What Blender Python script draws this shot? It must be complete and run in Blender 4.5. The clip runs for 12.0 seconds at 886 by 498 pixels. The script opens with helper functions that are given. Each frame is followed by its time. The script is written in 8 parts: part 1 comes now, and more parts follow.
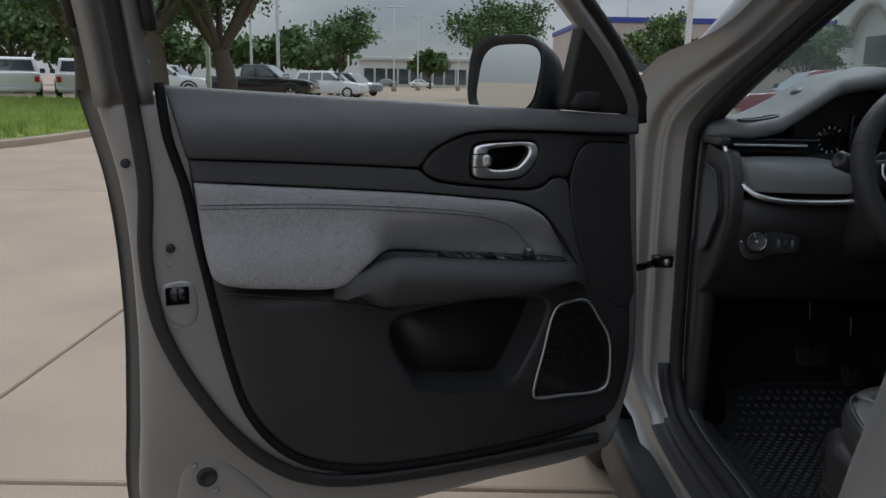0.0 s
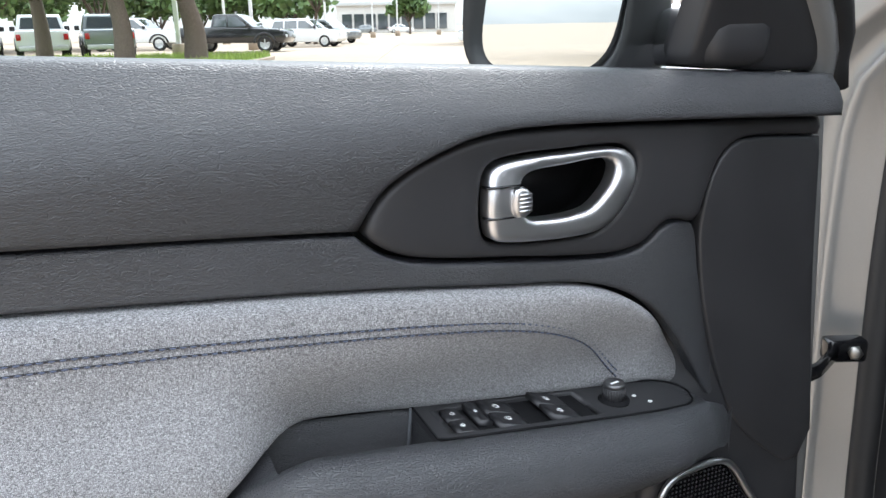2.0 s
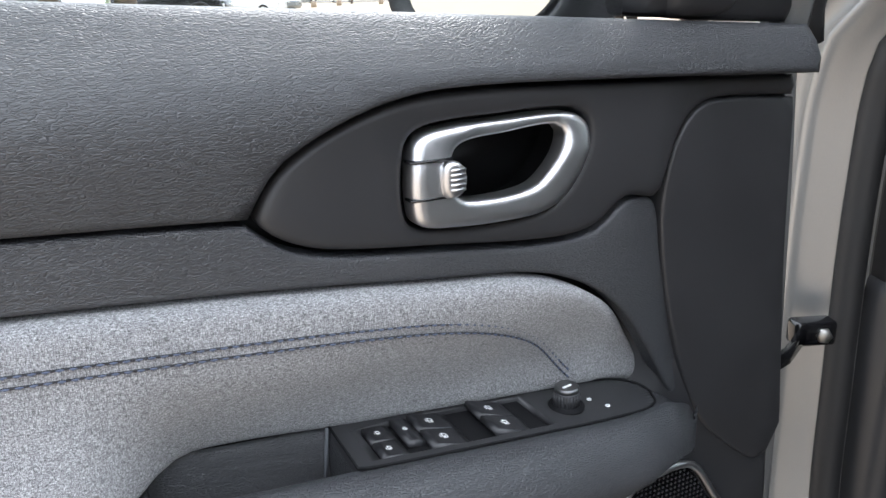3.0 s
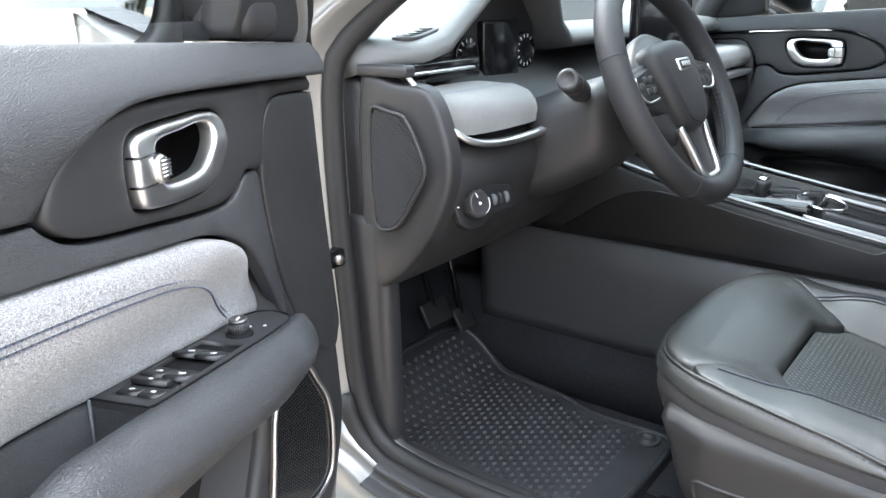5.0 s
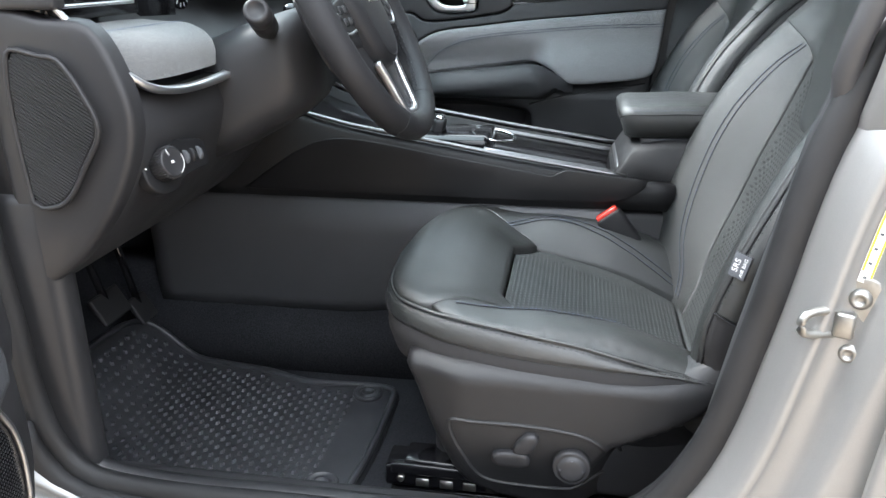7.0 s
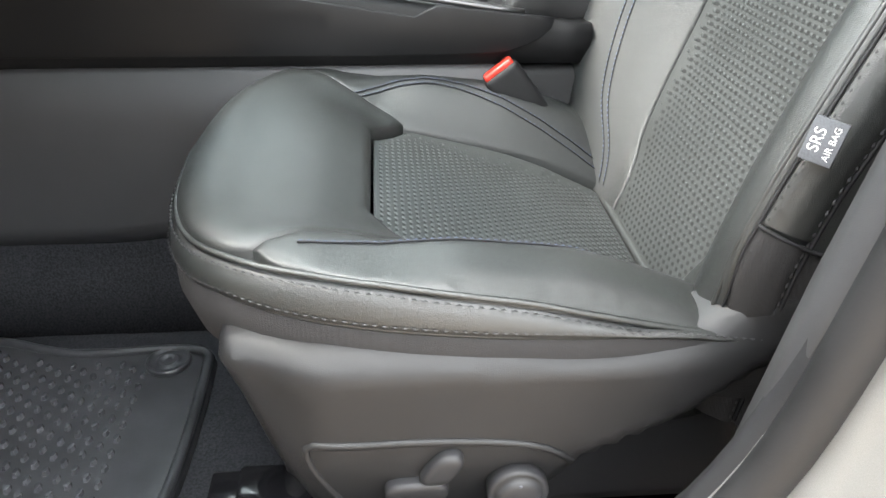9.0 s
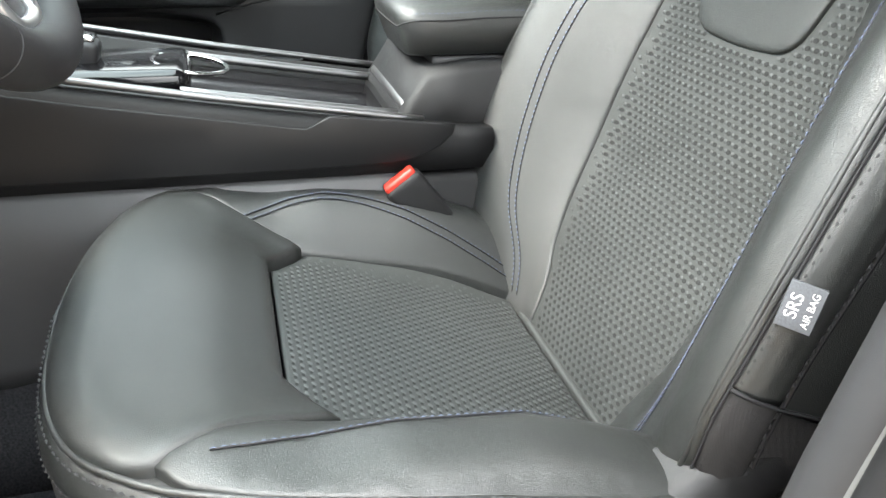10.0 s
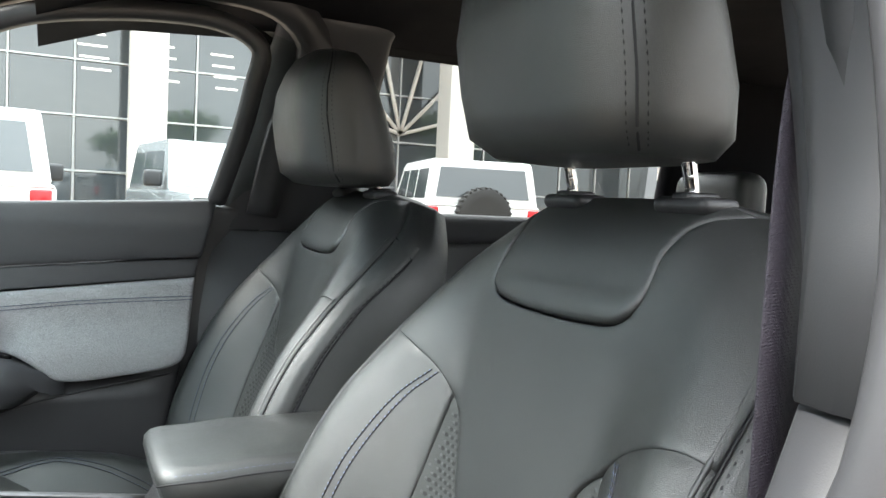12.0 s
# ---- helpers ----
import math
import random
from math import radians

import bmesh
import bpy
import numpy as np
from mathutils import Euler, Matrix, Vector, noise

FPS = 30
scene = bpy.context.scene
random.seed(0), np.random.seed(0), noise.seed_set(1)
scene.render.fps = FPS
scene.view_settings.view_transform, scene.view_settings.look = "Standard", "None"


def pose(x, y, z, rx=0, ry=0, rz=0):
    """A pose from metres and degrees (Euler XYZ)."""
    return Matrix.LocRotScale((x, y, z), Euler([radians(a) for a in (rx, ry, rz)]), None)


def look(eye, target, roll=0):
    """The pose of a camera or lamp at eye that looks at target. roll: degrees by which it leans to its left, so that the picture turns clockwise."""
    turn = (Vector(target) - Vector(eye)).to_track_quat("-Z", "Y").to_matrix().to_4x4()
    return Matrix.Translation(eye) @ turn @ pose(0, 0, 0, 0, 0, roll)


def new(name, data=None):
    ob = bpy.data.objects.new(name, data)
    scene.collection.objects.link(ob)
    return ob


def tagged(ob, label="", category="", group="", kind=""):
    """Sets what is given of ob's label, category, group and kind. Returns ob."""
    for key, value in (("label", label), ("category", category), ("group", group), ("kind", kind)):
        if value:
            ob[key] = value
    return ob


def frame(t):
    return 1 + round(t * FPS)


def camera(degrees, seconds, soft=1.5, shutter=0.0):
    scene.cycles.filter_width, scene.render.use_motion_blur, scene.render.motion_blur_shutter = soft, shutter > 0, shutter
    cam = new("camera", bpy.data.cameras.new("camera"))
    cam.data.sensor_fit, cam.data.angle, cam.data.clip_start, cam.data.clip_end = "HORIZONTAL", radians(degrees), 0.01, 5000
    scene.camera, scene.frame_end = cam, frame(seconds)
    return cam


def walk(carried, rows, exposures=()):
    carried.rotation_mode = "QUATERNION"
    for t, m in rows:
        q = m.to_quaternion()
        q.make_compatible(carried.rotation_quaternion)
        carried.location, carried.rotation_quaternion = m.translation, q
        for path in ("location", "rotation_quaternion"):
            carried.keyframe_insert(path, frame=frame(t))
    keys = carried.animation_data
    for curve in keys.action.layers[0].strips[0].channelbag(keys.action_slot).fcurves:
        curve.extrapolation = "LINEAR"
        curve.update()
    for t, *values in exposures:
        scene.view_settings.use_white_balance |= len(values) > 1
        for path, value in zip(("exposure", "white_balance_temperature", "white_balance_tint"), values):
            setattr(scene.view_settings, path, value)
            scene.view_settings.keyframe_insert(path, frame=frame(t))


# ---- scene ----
cam = camera(59.9, 12.0)
METRES, EYE, TILT, LEAN, TURN = 2.86, 1.2, -12.3, -1.0, 0.0
ROWS = [
    (0.0, 0.0, 0.0, 0.0, 0.0, 0.0, -0.0),
    (0.5, -0.0068, 0.0789, 0.0191, -0.11, -0.71, 0.72),
    (1.0, -0.0169, 0.1722, 0.0392, -0.35, -1.4, 1.43),
    (1.5, -0.0106, 0.2509, 0.053, -0.54, -2.46, 1.86),
    (2.0, 0.0044, 0.3114, 0.0636, -0.94, -3.96, 2.26),
    (2.5, 0.0134, 0.3506, 0.0668, -1.53, -5.48, 2.39),
    (4.5, -0.0338, 0.3354, 0.0598, -35.09, -9.3, 9.0),
    (5.0, -0.0983, 0.3145, 0.0641, -51.36, -11.05, 11.5),
    (5.5, -0.1569, 0.3351, 0.0749, -65.8, -13.53, 12.7),
    (6.0, -0.1803, 0.3522, 0.0791, -72.38, -15.12, 12.7),
    (6.5, -0.1534, 0.36, 0.0736, -76.93, -16.77, 12.71),
    (7.0, -0.0844, 0.3712, 0.054, -79.96, -19.17, 12.72),
    (7.5, -0.0169, 0.3807, 0.0291, -82.29, -22.46, 12.71),
    (9.5, 0.0916, 0.421, 0.0048, -99.68, -32.34, 11.1),
    (10.0, 0.115, 0.4215, 0.0213, -105.2, -30.15, 9.79),
    (10.5, 0.1288, 0.4039, 0.035, -109.88, -26.6, 8.47),
    (11.0, 0.1319, 0.3884, 0.0443, -113.5, -21.62, 7.7),
    (11.5, 0.1324, 0.377, 0.0586, -115.59, -15.68, 7.42),
    (12.0, 0.1274, 0.3721, 0.0728, -116.07, -9.74, 7.8),
]
walk(cam, [(t, pose(0, 0, EYE, TILT, LEAN, TURN) @ pose(METRES * x, METRES * y, METRES * z, 90 + pitch, roll, yaw)) for t, x, y, z, yaw, pitch, roll in ROWS],
     [(0.0, -0.55, 6150, 11), (0.3, 0.25, 6150, 11), (0.7, 0.85, 6150, 10), (1.5, 1.35, 6200, 10), (2.7, 1.5, 6200, 11), (4.5, 2.25, 6250, 11), (5.2, 2.55, 6300, 10), (6.0, 2.32, 6350, 11), (6.8, 2.2, 6350, 11), (7.7, 2.75, 6300, 10),
      (9.3, 2.85, 6900, 10), (10.0, 2.92, 6900, 9), (11.0, 2.95, 7000, 9), (12.0, 2.6, 6700, 9)])

# ---- world and light ----
world = bpy.data.worlds.new("overcast_sky")
scene.world = world
world.use_nodes = True
wt = world.node_tree
wt.nodes.clear()
w_out, w_bg = wt.nodes.new("ShaderNodeOutputWorld"), wt.nodes.new("ShaderNodeBackground")
w_sky, w_mix = wt.nodes.new("ShaderNodeTexSky"), wt.nodes.new("ShaderNodeMix")
w_noise, w_ramp, w_co = wt.nodes.new("ShaderNodeTexNoise"), wt.nodes.new("ShaderNodeValToRGB"), wt.nodes.new("ShaderNodeTexCoord")
w_map = wt.nodes.new("ShaderNodeMapping")
w_sky.sky_type, w_sky.sun_disc = "NISHITA", False
w_sky.sun_elevation, w_sky.sun_rotation = radians(50), radians(10)
w_mix.data_type = "RGBA"
w_map.inputs["Scale"].default_value = (1.6, 1.6, 4.5)
w_noise.inputs["Scale"].default_value, w_noise.inputs["Detail"].default_value = 1.7, 6.0
w_ramp.color_ramp.elements[0].position, w_ramp.color_ramp.elements[0].color = 0.36, (5.4, 5.9, 6.4, 1)
w_ramp.color_ramp.elements[1].position, w_ramp.color_ramp.elements[1].color = 0.68, (10.5, 10.7, 10.9, 1)
w_mix.inputs[0].default_value = 0.85
wt.links.new(w_co.outputs["Generated"], w_map.inputs["Vector"])
wt.links.new(w_map.outputs["Vector"], w_noise.inputs["Vector"])
wt.links.new(w_noise.outputs["Fac"], w_ramp.inputs["Fac"])
wt.links.new(w_sky.outputs["Color"], w_mix.inputs[6])
wt.links.new(w_ramp.outputs["Color"], w_mix.inputs[7])
# an overcast sky is about three times as bright overhead as at the horizon
w_sep, w_up, w_cie = wt.nodes.new("ShaderNodeSeparateXYZ"), wt.nodes.new("ShaderNodeMapRange"), wt.nodes.new("ShaderNodeVectorMath")
w_cie.operation = "SCALE"
w_up.inputs["To Min"].default_value, w_up.inputs["To Max"].default_value = 0.55, 2.5
wt.links.new(w_co.outputs["Generated"], w_sep.inputs[0])
wt.links.new(w_sep.outputs["Z"], w_up.inputs["Value"])
wt.links.new(w_mix.outputs[2], w_cie.inputs[0])
wt.links.new(w_up.outputs["Result"], w_cie.inputs["Scale"])
wt.links.new(w_cie.outputs["Vector"], w_bg.inputs["Color"])
w_bg.inputs["Strength"].default_value = 0.105
wt.links.new(w_bg.outputs["Background"], w_out.inputs["Surface"])
sun_data = bpy.data.lights.new("sun", "SUN")
sun_data.energy, sun_data.angle, sun_data.color = 1.5, radians(20), (1.0, 0.985, 0.955)
sun = new("sun", sun_data)
sun.matrix_world = look((3, 17, 21), (0, 0, 0))


# ---- materials ----
def material(name, colour, rough=0.5, metal=0.0, grain=0.0, grain_size=0.002, mottle=0.12, mottle_size=0.08, bump=0.0, bump_size=0.001,
             kind="noise", coat=0.0, vary=0.0, spec=0.5, sheen=0.0, other=None, stretch=(1, 1, 1), slub=0.0, deep=0.35):
    """A surface with colour changes at two scales, and fine relief; sizes in metres."""
    m = bpy.data.materials.new(name)
    m.use_nodes = True
    t = m.node_tree
    n, link = t.nodes, t.links.new
    bsdf = n["Principled BSDF"]
    bsdf.inputs["Metallic"].default_value = metal
    bsdf.inputs["Specular IOR Level"].default_value = spec
    bsdf.inputs["Coat Weight"].default_value = coat
    bsdf.inputs["Sheen Weight"].default_value = sheen
    co = n.new("ShaderNodeTexCoord")
    big, fine = n.new("ShaderNodeTexNoise"), n.new("ShaderNodeTexNoise")
    big.inputs["Scale"].default_value, big.inputs["Detail"].default_value = 1 / mottle_size, 4
    fine.inputs["Scale"].default_value, fine.inputs["Detail"].default_value = 1 / grain_size, 2
    shaped = n.new("ShaderNodeMapping")
    shaped.inputs["Scale"].default_value = stretch
    link(co.outputs["Object"], shaped.inputs["Vector"])
    link(co.outputs["Object"], big.inputs["Vector"])
    link(co.outputs["Object"], fine.inputs["Vector"])
    def spread(source, low, high):
        r = n.new("ShaderNodeMapRange")
        r.inputs["From Min"].default_value, r.inputs["From Max"].default_value = 0.3, 0.7
        r.inputs["To Min"].default_value, r.inputs["To Max"].default_value = low, high
        link(source, r.inputs["Value"])
        return r.outputs["Result"]
    factor = n.new("ShaderNodeMath")
    factor.operation = "MULTIPLY"
    link(spread(big.outputs["Fac"], 1 - mottle, 1 + mottle), factor.inputs[0])
    link(spread(fine.outputs["Fac"], 1 - grain, 1 + grain), factor.inputs[1])
    value = factor.outputs[0]
    for run in ((0.25, 0.25, 1.1), (1.1, 1.1, 0.22)) if slub else ():
        turn, thread, times = n.new("ShaderNodeMapping"), n.new("ShaderNodeTexNoise"), n.new("ShaderNodeMath")
        turn.inputs["Scale"].default_value = run
        thread.inputs["Scale"].default_value, thread.inputs["Detail"].default_value = 1900, 1
        times.operation = "MULTIPLY"
        link(co.outputs["Object"], turn.inputs["Vector"])
        link(turn.outputs["Vector"], thread.inputs["Vector"])
        link(spread(thread.outputs["Fac"], 1 - slub, 1 + slub), times.inputs[0])
        link(value, times.inputs[1])
        value = times.outputs[0]
    if vary:
        info, times = n.new("ShaderNodeObjectInfo"), n.new("ShaderNodeMath")
        times.operation = "MULTIPLY"
        r = n.new("ShaderNodeMapRange")
        r.inputs["To Min"].default_value, r.inputs["To Max"].default_value = 1 - vary, 1 + vary
        link(info.outputs["Random"], r.inputs["Value"])
        link(r.outputs["Result"], times.inputs[0])
        link(value, times.inputs[1])
        value = times.outputs[0]
    tint = n.new("ShaderNodeVectorMath")
    tint.operation = "SCALE"
    tint.inputs[0].default_value = colour
    if other:
        mix = n.new("ShaderNodeMix")
        mix.data_type = "RGBA"
        mix.inputs[6].default_value, mix.inputs[7].default_value = (*colour, 1), (*other, 1)
        link(spread(big.outputs["Fac"], 0, 1), mix.inputs[0])
        link(mix.outputs[2], tint.inputs[0])
    link(value, tint.inputs["Scale"])
    link(tint.outputs["Vector"], bsdf.inputs["Base Color"])
    link(spread(big.outputs["Fac"], rough * 0.88, min(1, rough * 1.12)), bsdf.inputs["Roughness"])
    if bump:
        b = n.new("ShaderNodeBump")
        b.inputs["Strength"].default_value, b.inputs["Distance"].default_value = min(1, bump), bump_size * deep
        if kind == "leather":
            tex = n.new("ShaderNodeTexVoronoi")
            tex.feature = "DISTANCE_TO_EDGE"
            tex.inputs["Scale"].default_value = 1 / bump_size
            warp, add = n.new("ShaderNodeTexNoise"), n.new("ShaderNodeVectorMath")
            warp.inputs["Scale"].default_value = 0.4 / bump_size
            add.operation = "MULTIPLY_ADD"
            add.inputs[1].default_value = (bump_size * 1.6,) * 3
            link(shaped.outputs["Vector"], warp.inputs["Vector"])
            link(warp.outputs["Color"], add.inputs[0])
            link(shaped.outputs["Vector"], add.inputs[2])
            link(add.outputs["Vector"], tex.inputs["Vector"])
            soft = n.new("ShaderNodeMapRange")
            soft.inputs["From Max"].default_value = 0.22
            soft.interpolation_type = "SMOOTHSTEP"
            link(tex.outputs["Distance"], soft.inputs["Value"])
            link(soft.outputs["Result"], b.inputs["Height"])
        elif kind == "weave":
            waves = []
            for axis in ("X", "Z"):
                w = n.new("ShaderNodeTexWave")
                w.bands_direction = axis
                w.inputs["Scale"].default_value = 0.314 / bump_size
                w.inputs["Distortion"].default_value, w.inputs["Detail Scale"].default_value = 5.0, 2.5
                link(co.outputs["Object"], w.inputs["Vector"])
                waves.append(w)
            join = n.new("ShaderNodeMath")
            join.operation = "MULTIPLY"
            link(waves[0].outputs["Fac"], join.inputs[0])
            link(waves[1].outputs["Fac"], join.inputs[1])
            link(join.outputs[0], b.inputs["Height"])
        else:
            tex = n.new("ShaderNodeTexNoise")
            tex.inputs["Scale"].default_value, tex.inputs["Detail"].default_value = 1 / bump_size, 3
            link(co.outputs["Object"], tex.inputs["Vector"])
            link(tex.outputs["Fac"], b.inputs["Height"])
        link(b.outputs["Normal"], bsdf.inputs["Normal"])
    return m


def glass_material(name, tint=(0.93, 0.97, 0.95), clear=0.9):
    """Thin automotive glass: lets light through unbent and mirrors some of it."""
    m = bpy.data.materials.new(name)
    m.use_nodes = True
    t = m.node_tree
    t.nodes.remove(t.nodes["Principled BSDF"])
    see, shine, mix = t.nodes.new("ShaderNodeBsdfTransparent"), t.nodes.new("ShaderNodeBsdfGlossy"), t.nodes.new("ShaderNodeMixShader")
    fres, times = t.nodes.new("ShaderNodeFresnel"), t.nodes.new("ShaderNodeMath")
    fres.inputs["IOR"].default_value = 1.45
    times.operation, times.inputs[1].default_value = "MULTIPLY", 0.3
    see.inputs["Color"].default_value = (*[c * clear for c in tint], 1)
    shine.inputs["Roughness"].default_value = 0.02
    t.links.new(fres.outputs[0], times.inputs[0])
    t.links.new(times.outputs[0], mix.inputs[0])
    t.links.new(see.outputs[0], mix.inputs[1])
    t.links.new(shine.outputs[0], mix.inputs[2])
    t.links.new(mix.outputs[0], t.nodes["Material Output"].inputs["Surface"])
    return m


LEATHER = material("black_leather", (0.0205, 0.0222, 0.0217), 0.36, bump=0.4, bump_size=0.0013, kind="leather", mottle=0.1, spec=1.0, deep=0.36)
LEATHER.node_tree.nodes["Principled BSDF"].inputs["Coat Weight"].default_value = 0.12
LEATHER.node_tree.nodes["Principled BSDF"].inputs["Coat Roughness"].default_value = 0.45
SOFT_TRIM = material("grained_soft_trim", (0.034, 0.035, 0.039), 0.44, bump=0.85, bump_size=0.0014, grain=0.08, grain_size=0.0014, kind="leather", mottle=0.08, spec=0.75, stretch=(0.30, 0.42, 1.2), deep=0.32)
HARD_TRIM = material("matt_black_plastic", (0.025, 0.025, 0.027), 0.46, spec=0.5, bump=0.25, bump_size=0.0009, mottle=0.1)
SATIN_TRIM = material("satin_black_plastic", (0.029, 0.029, 0.031), 0.44, bump=0.06, bump_size=0.0006, mottle=0.06, spec=0.4)
GLOSS_PANEL = material("smooth_black_panel", (0.012, 0.012, 0.013), 0.38, mottle=0.06, spec=0.32)
GLOSS_BLACK = material("gloss_black", (0.006, 0.006, 0.007), 0.12, mottle=0.05)
CLOTH = material("grey_melange_cloth", (0.265, 0.265, 0.272), 0.92, grain=0.22, grain_size=0.0008, slub=0.48, mottle=0.05, bump=0.7, bump_size=0.0012, kind="weave", sheen=0.25, spec=0.2)
PAD_CLOTH = material("pale_grey_dash_cloth", (0.155, 0.158, 0.158), 0.85, grain=0.25, grain_size=0.0011, slub=0.25, mottle=0.05, bump=0.5, bump_size=0.0012, kind="weave", sheen=0.2, spec=0.2)
DASH_TOP = material("pale_grey_soft_dash", (0.118, 0.123, 0.123), 0.48, bump=0.5, bump_size=0.0014, kind="leather", mottle=0.06)
MESH_CLOTH = material("woven_seat_insert", (0.039, 0.042, 0.041), 0.6, bump=0.5, bump_size=0.0012, mottle=0.08)
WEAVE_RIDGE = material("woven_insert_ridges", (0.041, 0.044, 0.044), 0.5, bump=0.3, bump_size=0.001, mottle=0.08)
# one dark colour for the base cloth and the shade in the weave
WEAVE_SHADE = material("base_cloth_and_hollow_shade", (0.014, 0.015, 0.015), 0.85, bump=0.5, bump_size=0.0015, mottle=0.08)
SHIELD = material("grained_shield_plastic", (0.017, 0.017, 0.018), 0.38, spec=0.5, bump=0.35, bump_size=0.0012, kind="leather", mottle=0.07)
SWITCH = material("switch_plastic", (0.016, 0.016, 0.018), 0.38, mottle=0.05)
SIDE_THREAD = material("dark_side_thread", (0.022, 0.022, 0.024), 0.6, grain=0.15)
WEBBING = material("belt_webbing", (0.030, 0.024, 0.034), 0.6, bump=0.8, bump_size=0.0018, kind="weave")
TEXTILE = material("ribbed_side_cloth", (0.022, 0.021, 0.022), 0.8, bump=0.5, bump_size=0.0011, kind="weave")
THREAD = material("blue_grey_thread", (0.10, 0.122, 0.185), 0.7, grain=0.15, mottle=0.1)
# for dark stitches, and for tubes that stand in for seam groove shade
DARK_SEAM = material("dark_thread_and_groove", (0.012, 0.012, 0.014), 0.7, grain=0.15)
EDGE_THREAD = material("grey_edge_thread", (0.075, 0.075, 0.08), 0.6, grain=0.15)
SATIN_CHROME = material("satin_chrome", (0.66, 0.66, 0.67), 0.34, 1.0, mottle=0.03)
DARK_CHROME = material("brushed_grey_metal", (0.21, 0.21, 0.215), 0.40, 1.0, mottle=0.06)
# near-black: the shade of recesses and gaps is put into this colour
PIT = material("recess_shade_black", (0.006, 0.006, 0.007), 0.8, mottle=0.1, spec=0.2)
CHROME = material("chrome", (0.8, 0.8, 0.8), 0.06, 1.0, mottle=0.02)
STEEL = material("zinc_plated_steel", (0.38, 0.375, 0.355), 0.42, 1.0, mottle=0.15, mottle_size=0.01)
SILVER = material("silver_metallic_paint", (0.273, 0.271, 0.266), 0.36, 0.45, grain=0.08, grain_size=0.0006, mottle=0.05, mottle_size=0.3, coat=0.5)
# paler than the mat's rubber: part of the studs' glint is in the colour
STUD = material("shiny_pale_glint_stud", (0.075, 0.077, 0.085), 0.24, mottle=0.2, mottle_size=0.03, spec=0.7)
RUBBER = material("black_rubber", (0.014, 0.014, 0.015), 0.6, mottle=0.2, mottle_size=0.05, bump=0.15, bump_size=0.002)
MAT_RUBBER = material("rubber_mat", (0.040, 0.041, 0.045), 0.34, mottle=0.25, mottle_size=0.06, bump=0.2, bump_size=0.002)
PILLAR_TRIM = material("grey_pillar_plastic", (0.055, 0.055, 0.058), 0.48, bump=0.25, bump_size=0.0009, mottle=0.06)
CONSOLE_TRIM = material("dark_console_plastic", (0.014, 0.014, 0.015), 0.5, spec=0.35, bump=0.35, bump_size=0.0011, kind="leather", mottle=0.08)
CARPET = material("black_carpet", (0.028, 0.029, 0.033), 0.95, grain=0.4, grain_size=0.003, bump=0.6, bump_size=0.003, spec=0.1)
WHEEL_HIDE = material("wheel_leather", (0.020, 0.020, 0.022), 0.52, bump=0.35, bump_size=0.0012, kind="leather", mottle=0.08, spec=0.35, deep=0.2)
WHEEL_PAD = material("wheel_cover_plastic", (0.022, 0.022, 0.024), 0.50, bump=0.2, bump_size=0.0009, mottle=0.08, spec=0.35)
# faint glow for bars that imitate bright streaks in the showroom glass
GLOW_BAR = material("glowing_bar_white", (0.8, 0.8, 0.78), 0.4)
GLOW_BAR.node_tree.nodes["Principled BSDF"].inputs["Emission Color"].default_value = (1.0, 0.97, 0.9, 1)
GLOW_BAR.node_tree.nodes["Principled BSDF"].inputs["Emission Strength"].default_value = 0.3
HEADLINER = material("black_headliner", (0.009, 0.009, 0.011), 0.95, grain=0.2, grain_size=0.002, bump=0.3, bump_size=0.002, spec=0.1)
MIRROR = material("mirror_glass", (0.85, 0.87, 0.88), 0.015, 1.0, mottle=0.0)
GLASS = glass_material("car_glass")
SCREEN_GLASS = glass_material("green_screen_glass", (0.82, 0.95, 0.96), 0.9)
SIDE_GLASS = glass_material("side_glass", (0.90, 0.97, 0.96), 0.80)
TINTED = glass_material("tinted_glass", (0.93, 0.97, 0.95), 0.5)
WHITE_MARK = material("white_print", (0.75, 0.75, 0.75), 0.6, mottle=0.03)
RED_PLASTIC = material("red_plastic", (0.65, 0.045, 0.03), 0.35, mottle=0.05)
TAG_GREY = material("grey_woven_tag", (0.085, 0.09, 0.10), 0.8, grain=0.2, grain_size=0.001)
STICKER = material("sticker_paper", (0.78, 0.76, 0.68), 0.5, mottle=0.03)
YELLOW = material("yellow_print", (0.75, 0.55, 0.04), 0.5, mottle=0.05)
CONCRETE = material("weathered_concrete", (0.32, 0.252, 0.188), 0.88, grain=0.10, grain_size=0.006, mottle=0.14, mottle_size=0.9, bump=0.35, bump_size=0.01, vary=0.06)
JOINT = material("joint_filler", (0.06, 0.055, 0.05), 0.9)
GRASS = material("lawn_soil", (0.17, 0.25, 0.05), 0.95, grain=0.3, grain_size=0.03, mottle=0.3, mottle_size=1.2, other=(0.13, 0.17, 0.05))
BLADE = material("grass_blades", (0.24, 0.36, 0.06), 0.7, mottle=0.35, mottle_size=0.7, other=(0.34, 0.40, 0.10))
BARK = material("oak_bark", (0.13, 0.10, 0.08), 0.95, grain=0.3, grain_size=0.03, bump=0.9, bump_size=0.04)
LEAF = material("oak_leaves", (0.065, 0.12, 0.033), 0.6, mottle=0.4, mottle_size=0.8, other=(0.09, 0.145, 0.042))
LEAF_LIGHT = material("young_leaves", (0.08, 0.14, 0.035), 0.6, mottle=0.35, mottle_size=0.5, other=(0.11, 0.17, 0.05))
WHITE_PAINT = material("white_car_paint", (0.72, 0.73, 0.74), 0.25, coat=0.6, mottle=0.03, mottle_size=1)
